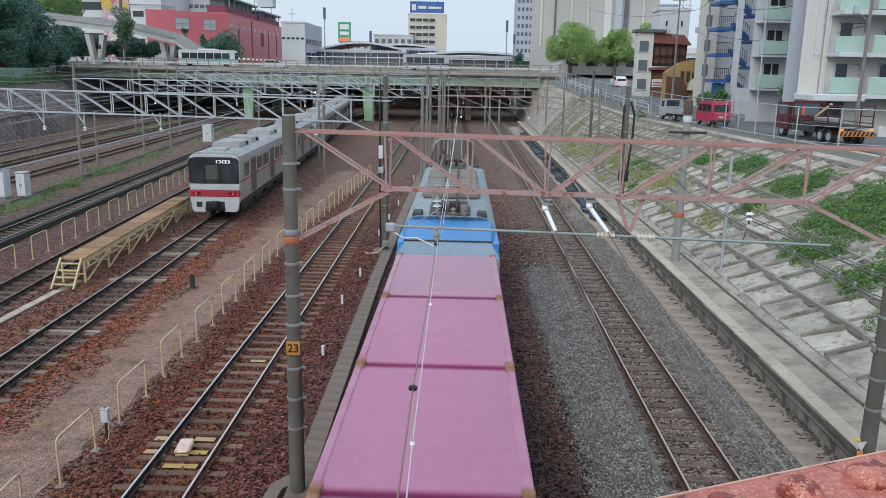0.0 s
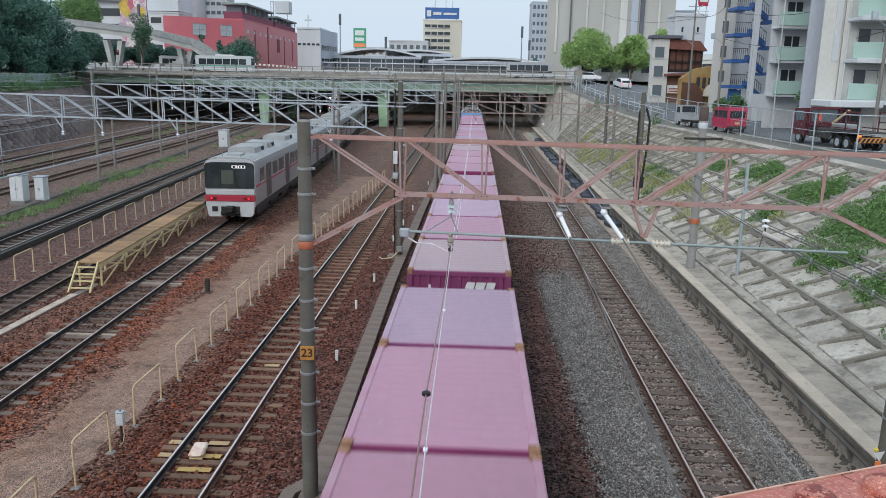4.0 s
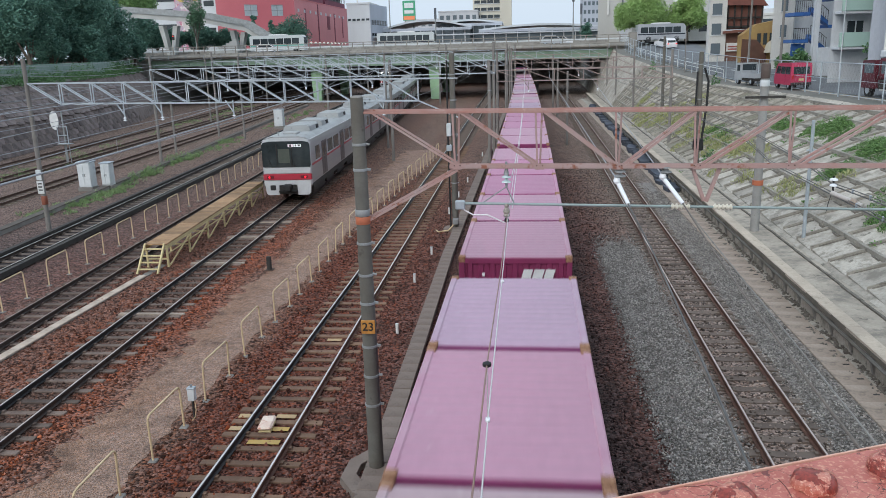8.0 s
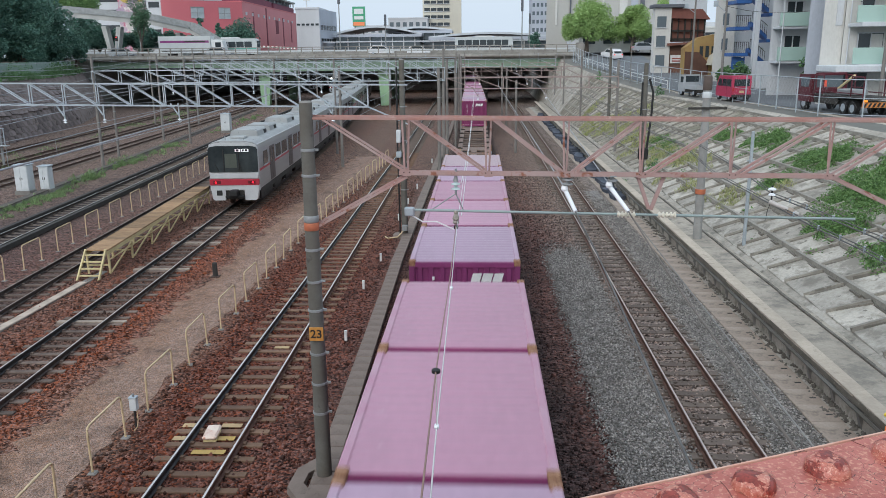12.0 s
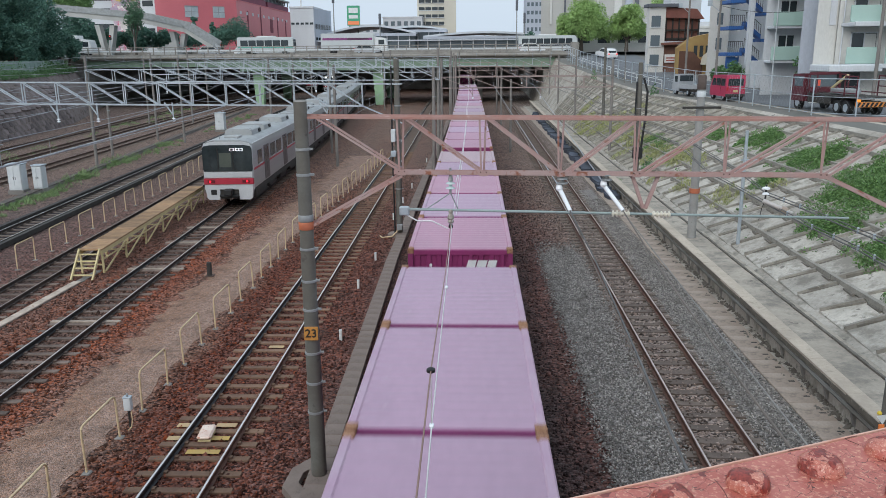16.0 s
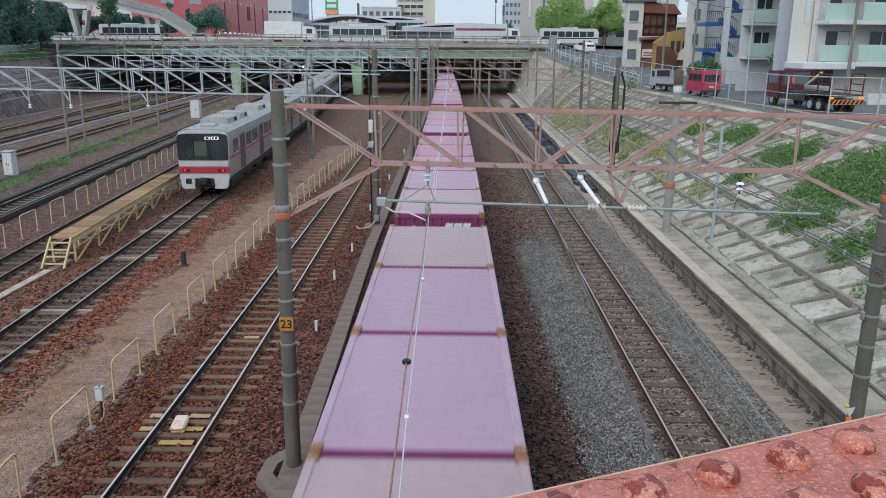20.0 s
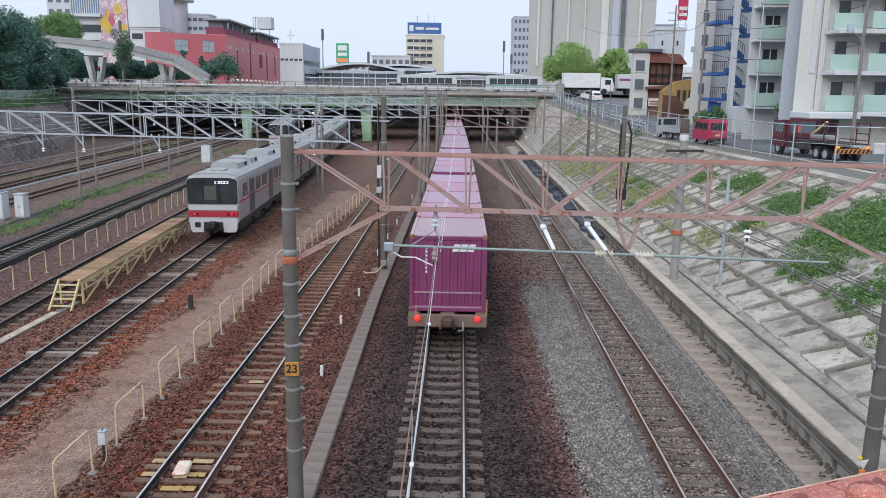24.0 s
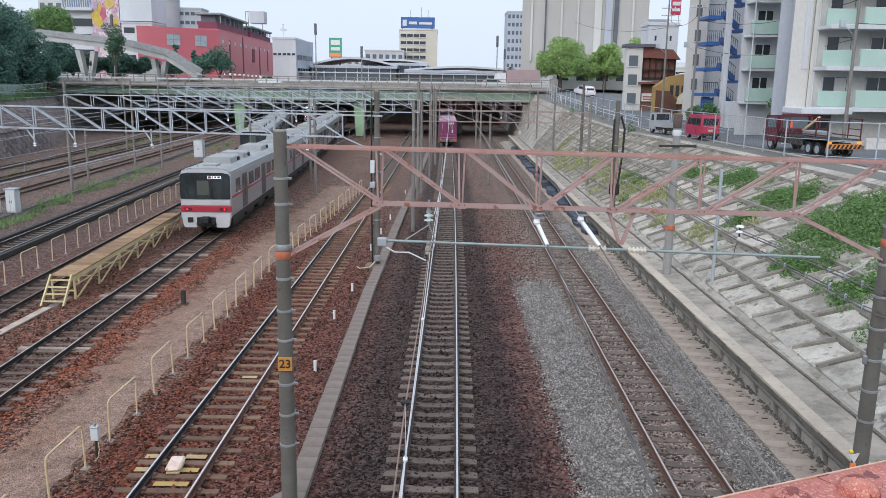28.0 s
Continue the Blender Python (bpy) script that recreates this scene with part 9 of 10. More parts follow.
BEIGE = wall_mat("beige tile facade", (0.66, 0.655, 0.62))
# pale bluish facade tones also stand in for haze on far blocks
PALE = wall_mat("pale grey facade", (0.63, 0.655, 0.68))
WHITE_W = wall_mat("white facade", (0.64, 0.67, 0.69))
BLUEGREY = wall_mat("blue-grey facade", (0.49, 0.53, 0.60))
# red cladding, lightened towards pink for distance haze
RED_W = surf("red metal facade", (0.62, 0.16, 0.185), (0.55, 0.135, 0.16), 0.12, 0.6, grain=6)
DARK_ROOF = surf("dark roof metal", (0.13, 0.14, 0.16), (0.1, 0.11, 0.13), 0.3, 0.7)
MINT = surf("pale mint balcony glass", (0.45, 0.62, 0.55), (0.40, 0.56, 0.5), 0.5, 0.25)
BLUE_W = surf("strong blue panel", (0.03, 0.13, 0.38), (0.03, 0.1, 0.3), 1, 0.5)


def wedge(x0, x1, y, depth, z0, z1):
    """A wall block whose flanks run back along the street."""
    return Shape().prism([(x0, y), (x1, y), (x1 + x1 / y * depth + 0.5, y + depth), (x0 + x0 / y * depth + 0.5, y + depth)], "z", z0, z1)


def apartments():
    a = thing("apartment_building", "beige apartment building with pale mint balconies", "building", "city buildings")
    part("wall", wedge(26.0, 46.0, 56.6, 14, 4, 27), BEIGE, a)
    part("corner_wall", wedge(24.7, 26.15, 57.0, 3, 4, 27), BEIGE, a, "smooth beige corner wall")
    part("recess_panel", Shape().cbox(25.55, 26.0, 56.93, 57.0, 9.6, 26, 0.01), PALE, a)
    part("fin_wall", wedge(25.05, 26.2, 60.2, 4, 4, 27), BLUEGREY, a, "blue-grey fin wall")
    for s in range(7):
        z = 7.0 + s * 2.75
        bal = part("balcony", Shape().cbox(26.2, 46, 54.5, 56.6, z - 0.28, z - 0.03, 0.04), PALE, a)
        part("parapet", Shape().cbox(26.2, 28.4, 55.3, 55.42, z, z + 1.1, 0.03).cbox(28.4, 46, 54.5, 54.62, z, z + 1.15, 0.03), MINT, bal, "pale mint parapet")
        part("edge_band", Shape().cbox(26.15, 46.1, 54.42, 54.6, z - 0.3, z, 0.02), WHITE_W, bal)
        for k in range(5):
            xx = 27.0 + k * 3.1
            wd = part("window", Shape().box(xx, xx + 1.7, 56.52, 56.6, z + 0.1, z + 2.05), GLASS_DARK, a)
            part("frame", Shape().box(xx + 0.82, xx + 0.88, 56.46, 56.53, z + 0.1, z + 2.05).box(xx - 0.06, xx, 56.46, 56.56, z, z + 2.1).box(xx - 0.06, xx + 1.76, 56.46, 56.56, z + 2.05, z + 2.12), PALE, wd)
            if k % 2 == 0:
                part("curtain", Shape().box(xx + 0.9, xx + 1.66, 56.505, 56.515, z + 0.12, z + 2.0), BEIGE, wd, "pale curtain")
        part("drain_pipe", Shape().rod((26.3, 56.45, z - 2.7), (26.3, 56.45, z), 0.05), PALE, a)
    part("entrance_canopy", Shape().cbox(24.6, 28.2, 54.2, 57.2, 6.5, 6.95, 0.05), WHITE_W, a)
    part("entrance_glass", Shape().box(25.2, 27.8, 56.4, 56.5, 4.2, 6.4), GLASS_DARK, a)
    part("garden_wall", Shape().cbox(28.5, 46, 52.6, 52.8, 4.0, 5.0, 0.03), BEIGE, a)
    b = thing("apartment_building", "grey apartment wing with mint balconies behind the corner block", "building", "city buildings")
    part("wall", wedge(25.5, 28.6, 68.6, 8, 4, 27), PALE, b)
    for s in range(7):
        z = 7.15 + s * 2.75
        bal = part("balcony", Shape().cbox(25.6, 28.3, 67.0, 68.6, z - 0.22, z, 0.03), WHITE_W, b)
        part("parapet", Shape().cbox(25.55, 28.3, 66.9, 67.05, z, z + 1.1, 0.02), MINT, bal, "pale mint parapet")
        wd = part("window", Shape().box(26.7, 27.9, 68.5, 68.62, z + 0.2, z + 2.0), GLASS_DARK, b)
        part("frame", Shape().box(27.26, 27.34, 68.44, 68.52, z + 0.2, z + 2.0).box(26.64, 27.96, 68.46, 68.56, z + 2.0, z + 2.08), WHITE_W, wd)
        part("drain_pipe", Shape().rod((25.75, 66.8, z - 2.7), (25.75, 66.8, z), 0.05), WHITE_W, b)
    c = thing("stair_tower", "white building with an open blue steel stair", "building", "city buildings")
    part("wall", wedge(26.4, 28.5, 87.0, 8, 4, 32), BEIGE, c)
    part("wall", wedge(28.5, 33.5, 88.5, 6, 4, 32), PALE, c)
    part("column", Shape().cbox(28.15, 28.65, 80.0, 80.6, 4, 32, 0.04), PALE, c)
    part("column", Shape().cbox(29.9, 30.35, 79.6, 80.3, 4, 32, 0.04), PALE, c)
    part("blue_panel", Shape().box(27.0, 28.3, 82.6, 82.75, 4.2, 7.4), BLUE_W, c)
    part("base_wall", Shape().cbox(28.3, 31.2, 79.0, 79.4, 4.2, 7.0, 0.03), PALE, c)
    for s in range(8):
        z = 7.8 + s * 2.56
        part("landing", Shape().cbox(26.9, 28.4, 82.0, 85.0, z - 0.35, z, 0.03), BLUE_W, c, "blue stair landing")
        part("flight", Shape().prism([(28.5, z), (30.1, z - 1.3), (30.1, z - 0.85), (28.5, z + 0.45)], "y", 82.0, 83.2), BLUE_W, c, "blue stair flight")
        part("landing", Shape().cbox(30.1, 31.0, 82.0, 84.6, z - 1.55, z - 1.25, 0.03), BLUE_W, c)
        part("rail_panel", Shape().cbox(30.4, 31.0, 81.6, 81.7, z - 1.2, z - 0.2, 0.02), TRUSS_RED if s % 3 == 1 else DARK, c)
        rail_ob = part("railing", Shape().rod((26.9, 82.0, z + 1.05), (28.4, 82.0, z + 1.05), 0.03, n=5), DARK, c)
        part("handrail", Shape().rod((28.5, 82, z + 1.35), (30.1, 82, z + 0.05), 0.03, n=5), DARK, rail_ob)
        for k in range(8):
            part("baluster", Shape().rod((26.95 + k * 0.2, 82.0, z), (26.95 + k * 0.2, 82.0, z + 1.05), 0.022, n=5), DARK, rail_ob)
            part("baluster", Shape().rod((28.5 + k * 0.22, 82.0, z + 0.3 - k * 0.176), (28.5 + k * 0.22, 82.0, z + 1.35 - k * 0.176), 0.022, n=5), DARK, rail_ob)
        part("lamp", Shape().lathe([(0.12, 0), (0.14, 0.06), (0.04, 0.12)], (27.9, 82.2, z - 0.5), 10), WHITE, c)
        wd = part("window", Shape().box(27.2, 27.8, 86.9, 87.05, z + 0.3, z + 1.5), GLASS_GREY, c)
        part("sill", Shape().box(27.1, 27.9, 86.85, 87.0, z + 0.2, z + 0.3), WHITE_W, wd)


apartments()


def shop_house():
    h = thing("shop_house", "narrow old house with brown tiled upper floor beside a shop", "house", "city buildings", at=pose(-1.2, -3, 0))
    BROWN = surf("brown tile wall", (0.22, 0.09, 0.065), (0.17, 0.07, 0.05), 0.6, 0.7)
    part("wall", Shape().box(24.2, 26.2, 103, 104.2, 5.2, 13.2), BEIGE, h)
    part("upper_floor", Shape().box(26.2, 30.6, 104, 106, 9.2, 12.0), BROWN, h, "brown upper floor")
    part("roof", Shape().prism([(26.0, 12.0), (31.0, 11.8), (30.0, 13.0), (26.0, 13.2)], "y", 103.2, 106), surf("red-brown roof tiles", (0.24, 0.09, 0.07), (0.18, 0.07, 0.055), 1, 0.8), h)
    part("flat_roof", Shape().cbox(23.9, 28.0, 102.6, 105, 13.2, 13.6, 0.05), DARK_ROOF, h)
    part("balcony_slats", Shape().box(26.3, 30.5, 103.6, 103.8, 9.3, 9.6).box(26.3, 30.5, 103.6, 103.8, 10.4, 10.6), DARK, h)
    for k in range(6):
        part("post", Shape().box(26.4 + k * 0.8, 26.55 + k * 0.8, 103.6, 103.8, 9.3, 12.0), DARK, h)
    part("lower_roof", Shape().prism([(25.8, 8.7), (31.0, 9.0), (31.0, 9.25), (25.8, 9.0)], "y", 102.4, 105), BROWN, h)
    part("shop_front", Shape().box(26.2, 30.4, 103.4, 106, 5.2, 8.8), surf("brown shop front", (0.2, 0.1, 0.07), (0.15, 0.08, 0.06), 0.6, 0.8), h)
    for k in range(3):
        wd = part("window", Shape().box(24.5, 25.6, 102.92, 103.05, 6.3 + k * 2.3, 7.6 + k * 2.3), GLASS_GREY, h)
        part("sill", Shape().box(24.4, 25.7, 102.85, 103.0, 6.2 + k * 2.3, 6.3 + k * 2.3), WHITE_W, wd)
    part("sign_board", Shape().cbox(26.4, 28.2, 103.2, 103.38, 6.6, 7.6, 0.02), WHITE, h)
    part("sign_bars", Shape().box(26.6, 28.0, 103.17, 103.2, 7.1, 7.25).box(26.6, 27.6, 103.17, 103.2, 6.8, 6.95), surf("dull red bar", (0.4, 0.1, 0.08), None, 2, 0.7), h)
    s = thing("shop", "ochre and brown arched shop beside the old house", "shop", "city buildings", at=pose(-2.6, -1, 0))
    OCH = surf("ochre plaster", (0.42, 0.29, 0.11), (0.33, 0.2, 0.08), 0.5, 0.8)
    part("wall", Shape().prism([(28.6, 5.0), (33.4, 5.0), (33.4, 9.2), (32.2, 10.0), (30.2, 9.6), (28.6, 8.4)], "y", 98, 99.5), OCH, s)
    part("brown_panel", Shape().prism([(28.7, 5.0), (31.5, 5.0), (31.5, 6.6), (30.3, 7.9), (28.7, 8.0)], "y", 97.8, 98.05), surf("dark brown panel", (0.13, 0.06, 0.04), None, 1, 0.7), s)
    for k in range(3):
        part("window", Shape().box(30.4 + k * 0.7, 30.8 + k * 0.7, 97.9, 98.02, 7.3, 8.6), GLASS_DARK, s)
    part("awning", Shape().prism([(31.2, 6.4), (34.4, 6.4), (34.2, 7.4), (33.6, 8.0), (32.2, 8.0), (31.5, 7.4)], "y", 95.6, 98.2), surf("cream awning", (0.62, 0.57, 0.46), (0.54, 0.5, 0.4), 1, 0.8), s, "cream awning")


shop_house()
block("concrete_building", "plain grey concrete building with few small windows", 29.3, 33.6, 115, 119, 5.5, 17.0, PALE, 2, 3, (0.12, 0.2), GLASS_DARK)
sign = thing("rooftop_sign", "red and white vertical rooftop sign", "sign")
part("board", Shape().cbox(32.6, 34.0, 116, 116.3, 18.6, 22.5, 0.05), surf("red sign", (0.6, 0.04, 0.1), None, 1, 0.5), sign)
for za, zb in ((19.9, 20.4), (19.1, 19.5)):
    part("white_bar", Shape().box(32.75, 33.85, 115.9, 116.0, za, zb), WHITE, sign, "white bar")
part("frame", Shape().rod((32.8, 116.2, 17.4), (32.8, 116.2, 18.7), 0.06).rod((33.8, 116.2, 17.4), (33.8, 116.2, 18.7), 0.06).beam((32.5, 116.2, 17.9), (34.2, 116.2, 17.9), 0.08, 0.08), GALV, sign)
# big tower
tw = thing("tower", "tall beige-grey tower with dark vertical strips", "building", "city buildings")
part("wall", Shape().prism([(17.4, 178), (45.2, 178), (52, 210), (20.8, 210)], "z", 6, 70), wall_mat("beige-grey tower wall", (0.50, 0.49, 0.46)), tw)
part("podium", Shape().box(22, 60, 172, 178, 6, 14), PALE, tw)
for x, w, m in ((19.3, 0.4, BEIGE), (22.4, 0.3, DARK_ROOF), (25.9, 0.35, BEIGE), (29.5, 0.3, BEIGE), (33.2, 1.6, BEIGE), (35.6, 1.5, BLUEGREY), (37.6, 0.9, DARK_ROOF), (41.5, 0.4, BEIGE)):
    part("strip", Shape().box(x, x + w, 177.6, 178, 14, 70), m, tw)
block("concrete_building", "low grey arcade behind the street trees", 23, 60, 166, 174, 7.9, 12.5, BEIGE, 9, 1, (0.6, 0.6), GLASS_DARK, roof=True)
block("thin_tower", "slim pale grey residential tower far off", 25.5, 33.5, 320, 334, 8, 37.5, BLUEGREY, 5, 9, (0.6, 0.45), GLASS_GREY)
# cream office block with blue rooftop sign
yb = block("office_building", "cream office block with dark window bands", -16.2, -2.0, 300, 316, 8, 28.6, wall_mat("cream facade", (0.68, 0.65, 0.55)), 0, 0)
for r in range(6):
    for c in range(4):
        wd = part("window", Shape().box(-15.6 + c * 2.4, -13.5 + c * 2.4, 299.9, 300.1, 13.2 + r * 2.6, 14.3 + r * 2.6), GLASS_DARK, yb)
        part("sill", Shape().box(-15.7 + c * 2.4, -13.4 + c * 2.4, 299.7, 300.0, 13.0 + r * 2.6, 13.2 + r * 2.6), WHITE_W, wd)
rs = thing("rooftop_sign", "blue rooftop sign with white bars on an office block", "sign")
part("board", Shape().cbox(-15.6, -3.0, 300.5, 301.2, 29.4, 33.4, 0.05), surf("blue sign", (0.05, 0.16, 0.42), (0.04, 0.13, 0.36), 0.5, 0.5), rs)
for xa, xb, za, zb in ((-14.9, -13.4, 30.2, 32.4), (-12.6, -9.6, 30.8, 31.8), (-8.8, -4.0, 30.8, 31.6)):
    part("white_bar", Shape().box(xa, xb, 300.4, 300.5, za, zb), WHITE, rs, "white bar")
for x in (-15, -4):
    part("post", Shape().rod((x, 301, 28.9), (x, 301, 29.6), 0.2), GALV_DULL, rs)
for x, z in ((-12, 36), (-8, 37), (-5.5, 36)):
    part("antenna", Shape().rod((x, 301.5, 33), (x, 301.5, z), 0.08), GALV_DULL, rs)
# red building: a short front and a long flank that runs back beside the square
# the receding flank gets more haze in its colour than the front
RED_SIDE = surf("haze-paled red panel flank", (0.66, 0.235, 0.255), (0.58, 0.2, 0.22), 0.12, 0.6, grain=6)
RED_DEEP = surf("dark red of a shaded recess", (0.22, 0.035, 0.06), (0.17, 0.03, 0.05), 0.5, 0.7)
PURPLE_W = surf("dark purple-red roof storey", (0.23, 0.05, 0.09), (0.18, 0.04, 0.075), 0.3, 0.7)
TEAL_EDGE = surf("weathered teal-grey canopy", (0.30, 0.36, 0.35), (0.22, 0.27, 0.27), 0.4, 0.7)
rb = thing("red_building", "red metal-clad commercial building with a dark stepped roof", "building", "city buildings")
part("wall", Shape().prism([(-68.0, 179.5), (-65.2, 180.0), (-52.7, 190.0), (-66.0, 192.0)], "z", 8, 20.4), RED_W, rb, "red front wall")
part("wall", Shape().box(-66.0, -52.7, 190.02, 251, 8, 20.4), RED_SIDE, rb, "red long flank paled for haze")
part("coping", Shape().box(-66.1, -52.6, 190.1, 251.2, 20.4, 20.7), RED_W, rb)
part("roof_storey", Shape().box(-57.6, -53.2, 190.6, 221, 20.7, 22.3), PURPLE_W, rb, "dark purple-red set-back storey")
part("roof_storey", Shape().box(-57.6, -53.4, 224, 250, 20.7, 22.2), PURPLE_W, rb)
for y0_, y1_, z_ in ((191.5, 219, 24.0), (222, 248, 23.3)):
    part("canopy", Shape().cbox(-58.6, -52.4, y0_, y1_, z_, z_ + 0.45, 0.05), TEAL_EDGE, rb, "teal-grey roof canopy")
    for k in range(7):
        yy = y0_ + 1 + k * (y1_ - y0_ - 2) / 6
        part("canopy_post", Shape().box(-53.0, -52.75, yy, yy + 0.25, 22.2, z_), TEAL_EDGE, rb)
    part("plant_room", Shape().box(-57.5, -54.0, y0_ + 1, y1_ - 1, 22.2, z_), DARK_ROOF, rb)
part("water_tank", Shape().cbox(-55.6, -51.4, 233, 237, 25.3, 28.7, 0.1), PALE, rb, "pale rooftop water tank")
part("tank_frame", Shape().rod((-56.7, 233.2, 23), (-56.7, 233.2, 28.6), 0.1).rod((-56.0, 233.2, 23), (-56.0, 233.2, 28.6), 0.1).rod((-52.0, 233.2, 23), (-52.0, 233.2, 25.4), 0.1).beam((-56.7, 233.2, 28.5), (-55.5, 233.2, 28.5), 0.15, 0.15), GALV_DULL, rb)
# recesses are strips on the wall; the darker red gives their shade
for y_, za, zb in ((199.0, 9.0, 18.6), (212.0, 8.6, 20.2), (222.5, 14.0, 17.6), (231.0, 10.0, 18.6), (241.5, 12.0, 18.0)):
    part("recess", Shape().box(-52.75, -52.62, y_, y_ + (1.0 if y_ != 222.5 else 3.2), za, zb), RED_DEEP, rb, "dark red strip drawn for a shaded recess")
for k in range(10):
    y_ = 192.5 + k * 5.6
    part("small_window", Shape().box(-52.72, -52.58, y_, y_ + 1.3, 17.6, 18.3), WHITE_W, rb)
for xa, xb, ya in ((-62.3, -59.9, 182.3), (-57.2, -55.0, 186.4)):
    yb = ya + (xb - xa) * 0.8
    wd = part("window", Shape().add([(xa, ya - 0.12, 16.5), (xb, yb - 0.12, 16.5), (xb, yb - 0.12, 18.95), (xa, ya - 0.12, 18.95)], [(0, 1, 2, 3)]).add([(xa, ya + 0.1, 16.5), (xb, yb + 0.1, 16.5), (xb, yb + 0.1, 18.95), (xa, ya + 0.1, 18.95)], [(3, 2, 1, 0)]), surf("pale shuttered glass", (0.5, 0.54, 0.56), (0.38, 0.43, 0.46), 0.8, 0.4), rb, "pale shuttered window")
    xm, ym = (xa + xb) / 2, (ya + yb) / 2
    part("frame", Shape().beam((xm, ym - 0.18, 16.5), (xm, ym - 0.18, 18.95), 0.1, 0.08, (0, 1, 0)).beam((xa, ya - 0.18, 17.7), (xb, yb - 0.18, 17.7), 0.08, 0.1).beam((xa, ya - 0.18, 18.95), (xb, yb - 0.18, 18.95), 0.1, 0.14), GALV_DULL, wd)
LAMP_BOX = plain("warm white lamp box", (0.95, 0.92, 0.85), 0.4, emit=0.5)
for k in range(12):
    part("lamp_box", Shape().box(-52.66, -52.4, 193 + k * 4.6, 194.2 + k * 4.6, 10.1, 10.6), LAMP_BOX, rb)
# other city blocks
block("white_building", "white commercial building with dark windows", -107.5, -101.0, 216, 226, 8, 46, WHITE_W, 3, 11, (0.6, 0.5), GLASS_GREY)
gb = thing("glass_building", "pale building with a blue ribbed glass upper storey", "building", "city buildings")
part("wall", Shape().box(-101, -92.6, 215.5, 226, 8, 27), WHITE_W, gb)
part("glass_front", Shape().box(-100.9, -92.8, 215.2, 226, 27.2, 46), surf("blue-grey glass front", (0.2, 0.3, 0.42), (0.16, 0.25, 0.36), 0.3, 0.2), gb, "blue-grey glass front")
for k in range(14):
    part("rib", Shape().box(-100.8 + k * 0.6, -100.6 + k * 0.6, 215.0, 215.2, 27.2, 46), WHITE_W, gb)
for z in (10.5, 14.5, 18.5, 22.5):
    part("window_band", Shape().box(-100.6, -93.2, 215.4, 215.55, z, z + 2.0), GLASS_DARK, gb)
part("canopy", Shape().cbox(-101.2, -92.4, 213.8, 216, 26.4, 27.2, 0.05), PALE, gb)
wh = block("white_building", "white building with a large blank upper wall", -85.4, -77.2, 215, 226, 8, 23.4, WHITE_W, 2, 4, (0.7, 0.42), GLASS_DARK)
part("upper_wall", Shape().box(-85.4, -77.0, 214.6, 226, 24.0, 48), wall_mat("pale blue-grey blank wall", (0.66, 0.71, 0.75)), wh, "blank pale blue-grey upper wall")
mural = thing("mural_panel", "tall colourful painted panel on a white building", "mural", at=pose(-22.6, 43.0, 4) @ Matrix.Diagonal((1, 1, 1.15, 1)))
part("panel", Shape().box(-70.2, -63.0, 171.6, 182, 4.0, 40), surf("mottled pink and white mural", (0.62, 0.50, 0.52), (0.46, 0.36, 0.46), 0.35, 0.8, worn=(0.55, 0.16, 0.24), worn_at=0.54, stain=((0.7, 0.66, 0.62), 0.6, 0.5, 0.56)), mural)
mr = random.Random(4)
for k in range(16):
    c = ((0.72, 0.5, 0.1), (0.75, 0.56, 0.16), (0.6, 0.16, 0.24), (0.55, 0.42, 0.55), (0.7, 0.66, 0.62))[k % 5]
    x, z = mr.uniform(-69.6, -64.4), mr.uniform(9, 28) if k % 5 > 1 else mr.uniform(17, 22)
    q = [(x + mr.uniform(0.6, 1.5) * math.cos(a), z + mr.uniform(0.8, 1.9) * math.sin(a)) for a in (0, 0.9, 1.8, 2.7, 3.6, 4.5, 5.4)]
    part("patch", Shape().prism(q, "y", 171.4 + 0.01 * k, 171.6), surf("mural colour %d" % k, c, None, 1, 0.7), mural)
block("grey_building", "grey apartment block with balcony bands behind the red building", -94.5, -78, 262, 270, 8, 31.5, PALE, 9, 8, (0.75, 0.4), GLASS_GREY)
dome = thing("round_tower", "round pale tower top with a wide ring storey", "building", "city buildings")
part("drum", Shape().lathe([(3.6, 0), (3.6, 14), (5.4, 14.5), (5.4, 18), (4.6, 18.4)], (-88.5, 262, 22), 28), surf("pale grey drum wall", (0.56, 0.56, 0.58), (0.48, 0.48, 0.5), 0.3, 0.8), dome)
part("ring", Shape().lathe([(5.5, 13.6), (5.7, 13.8), (5.7, 14.6), (5.5, 14.8)], (-88.5, 262, 22), 28), WHITE_W, dome)
hall = block("grey_building", "plain light grey hall with ribbon windows and a rooftop cross", -43.3, -37.4, 205, 219, 8, 19.4, PALE, 5, 1, (0.7, 0.07), GLASS_DARK, bottom=4)
part("wall", Shape().prism([(-37.4, 205.0), (-37.3, 205.0), (-35.2, 219.0), (-37.4, 219.0)], "z", 8, 19.4), BLUEGREY, hall, "blue-grey side wall")
for z0_, z1_ in ((11.6, 12.3), (14.4, 15.6)):
    for k in range(6):
        ya, yb = 205.8 + k * 2.1, 207.5 + k * 2.1
        part("window", Shape().add([(-37.24 + (y - 205) * 0.15, y, z) for y, z in ((ya, z0_), (yb, z0_), (yb, z1_), (ya, z1_))], [(0, 1, 2, 3)]), GLASS_DARK, hall)
part("cross", Shape().box(-40.8, -40.5, 206, 206.3, 19.9, 23.1).box(-41.5, -39.8, 206.02, 206.28, 21.6, 21.95), CABINET, hall, "pale rooftop cross")
block("grey_building", "low grey office block far off", -28, -14, 290, 305, 8, 20.5, PALE, 6, 3, (0.6, 0.4), GLASS_GREY)
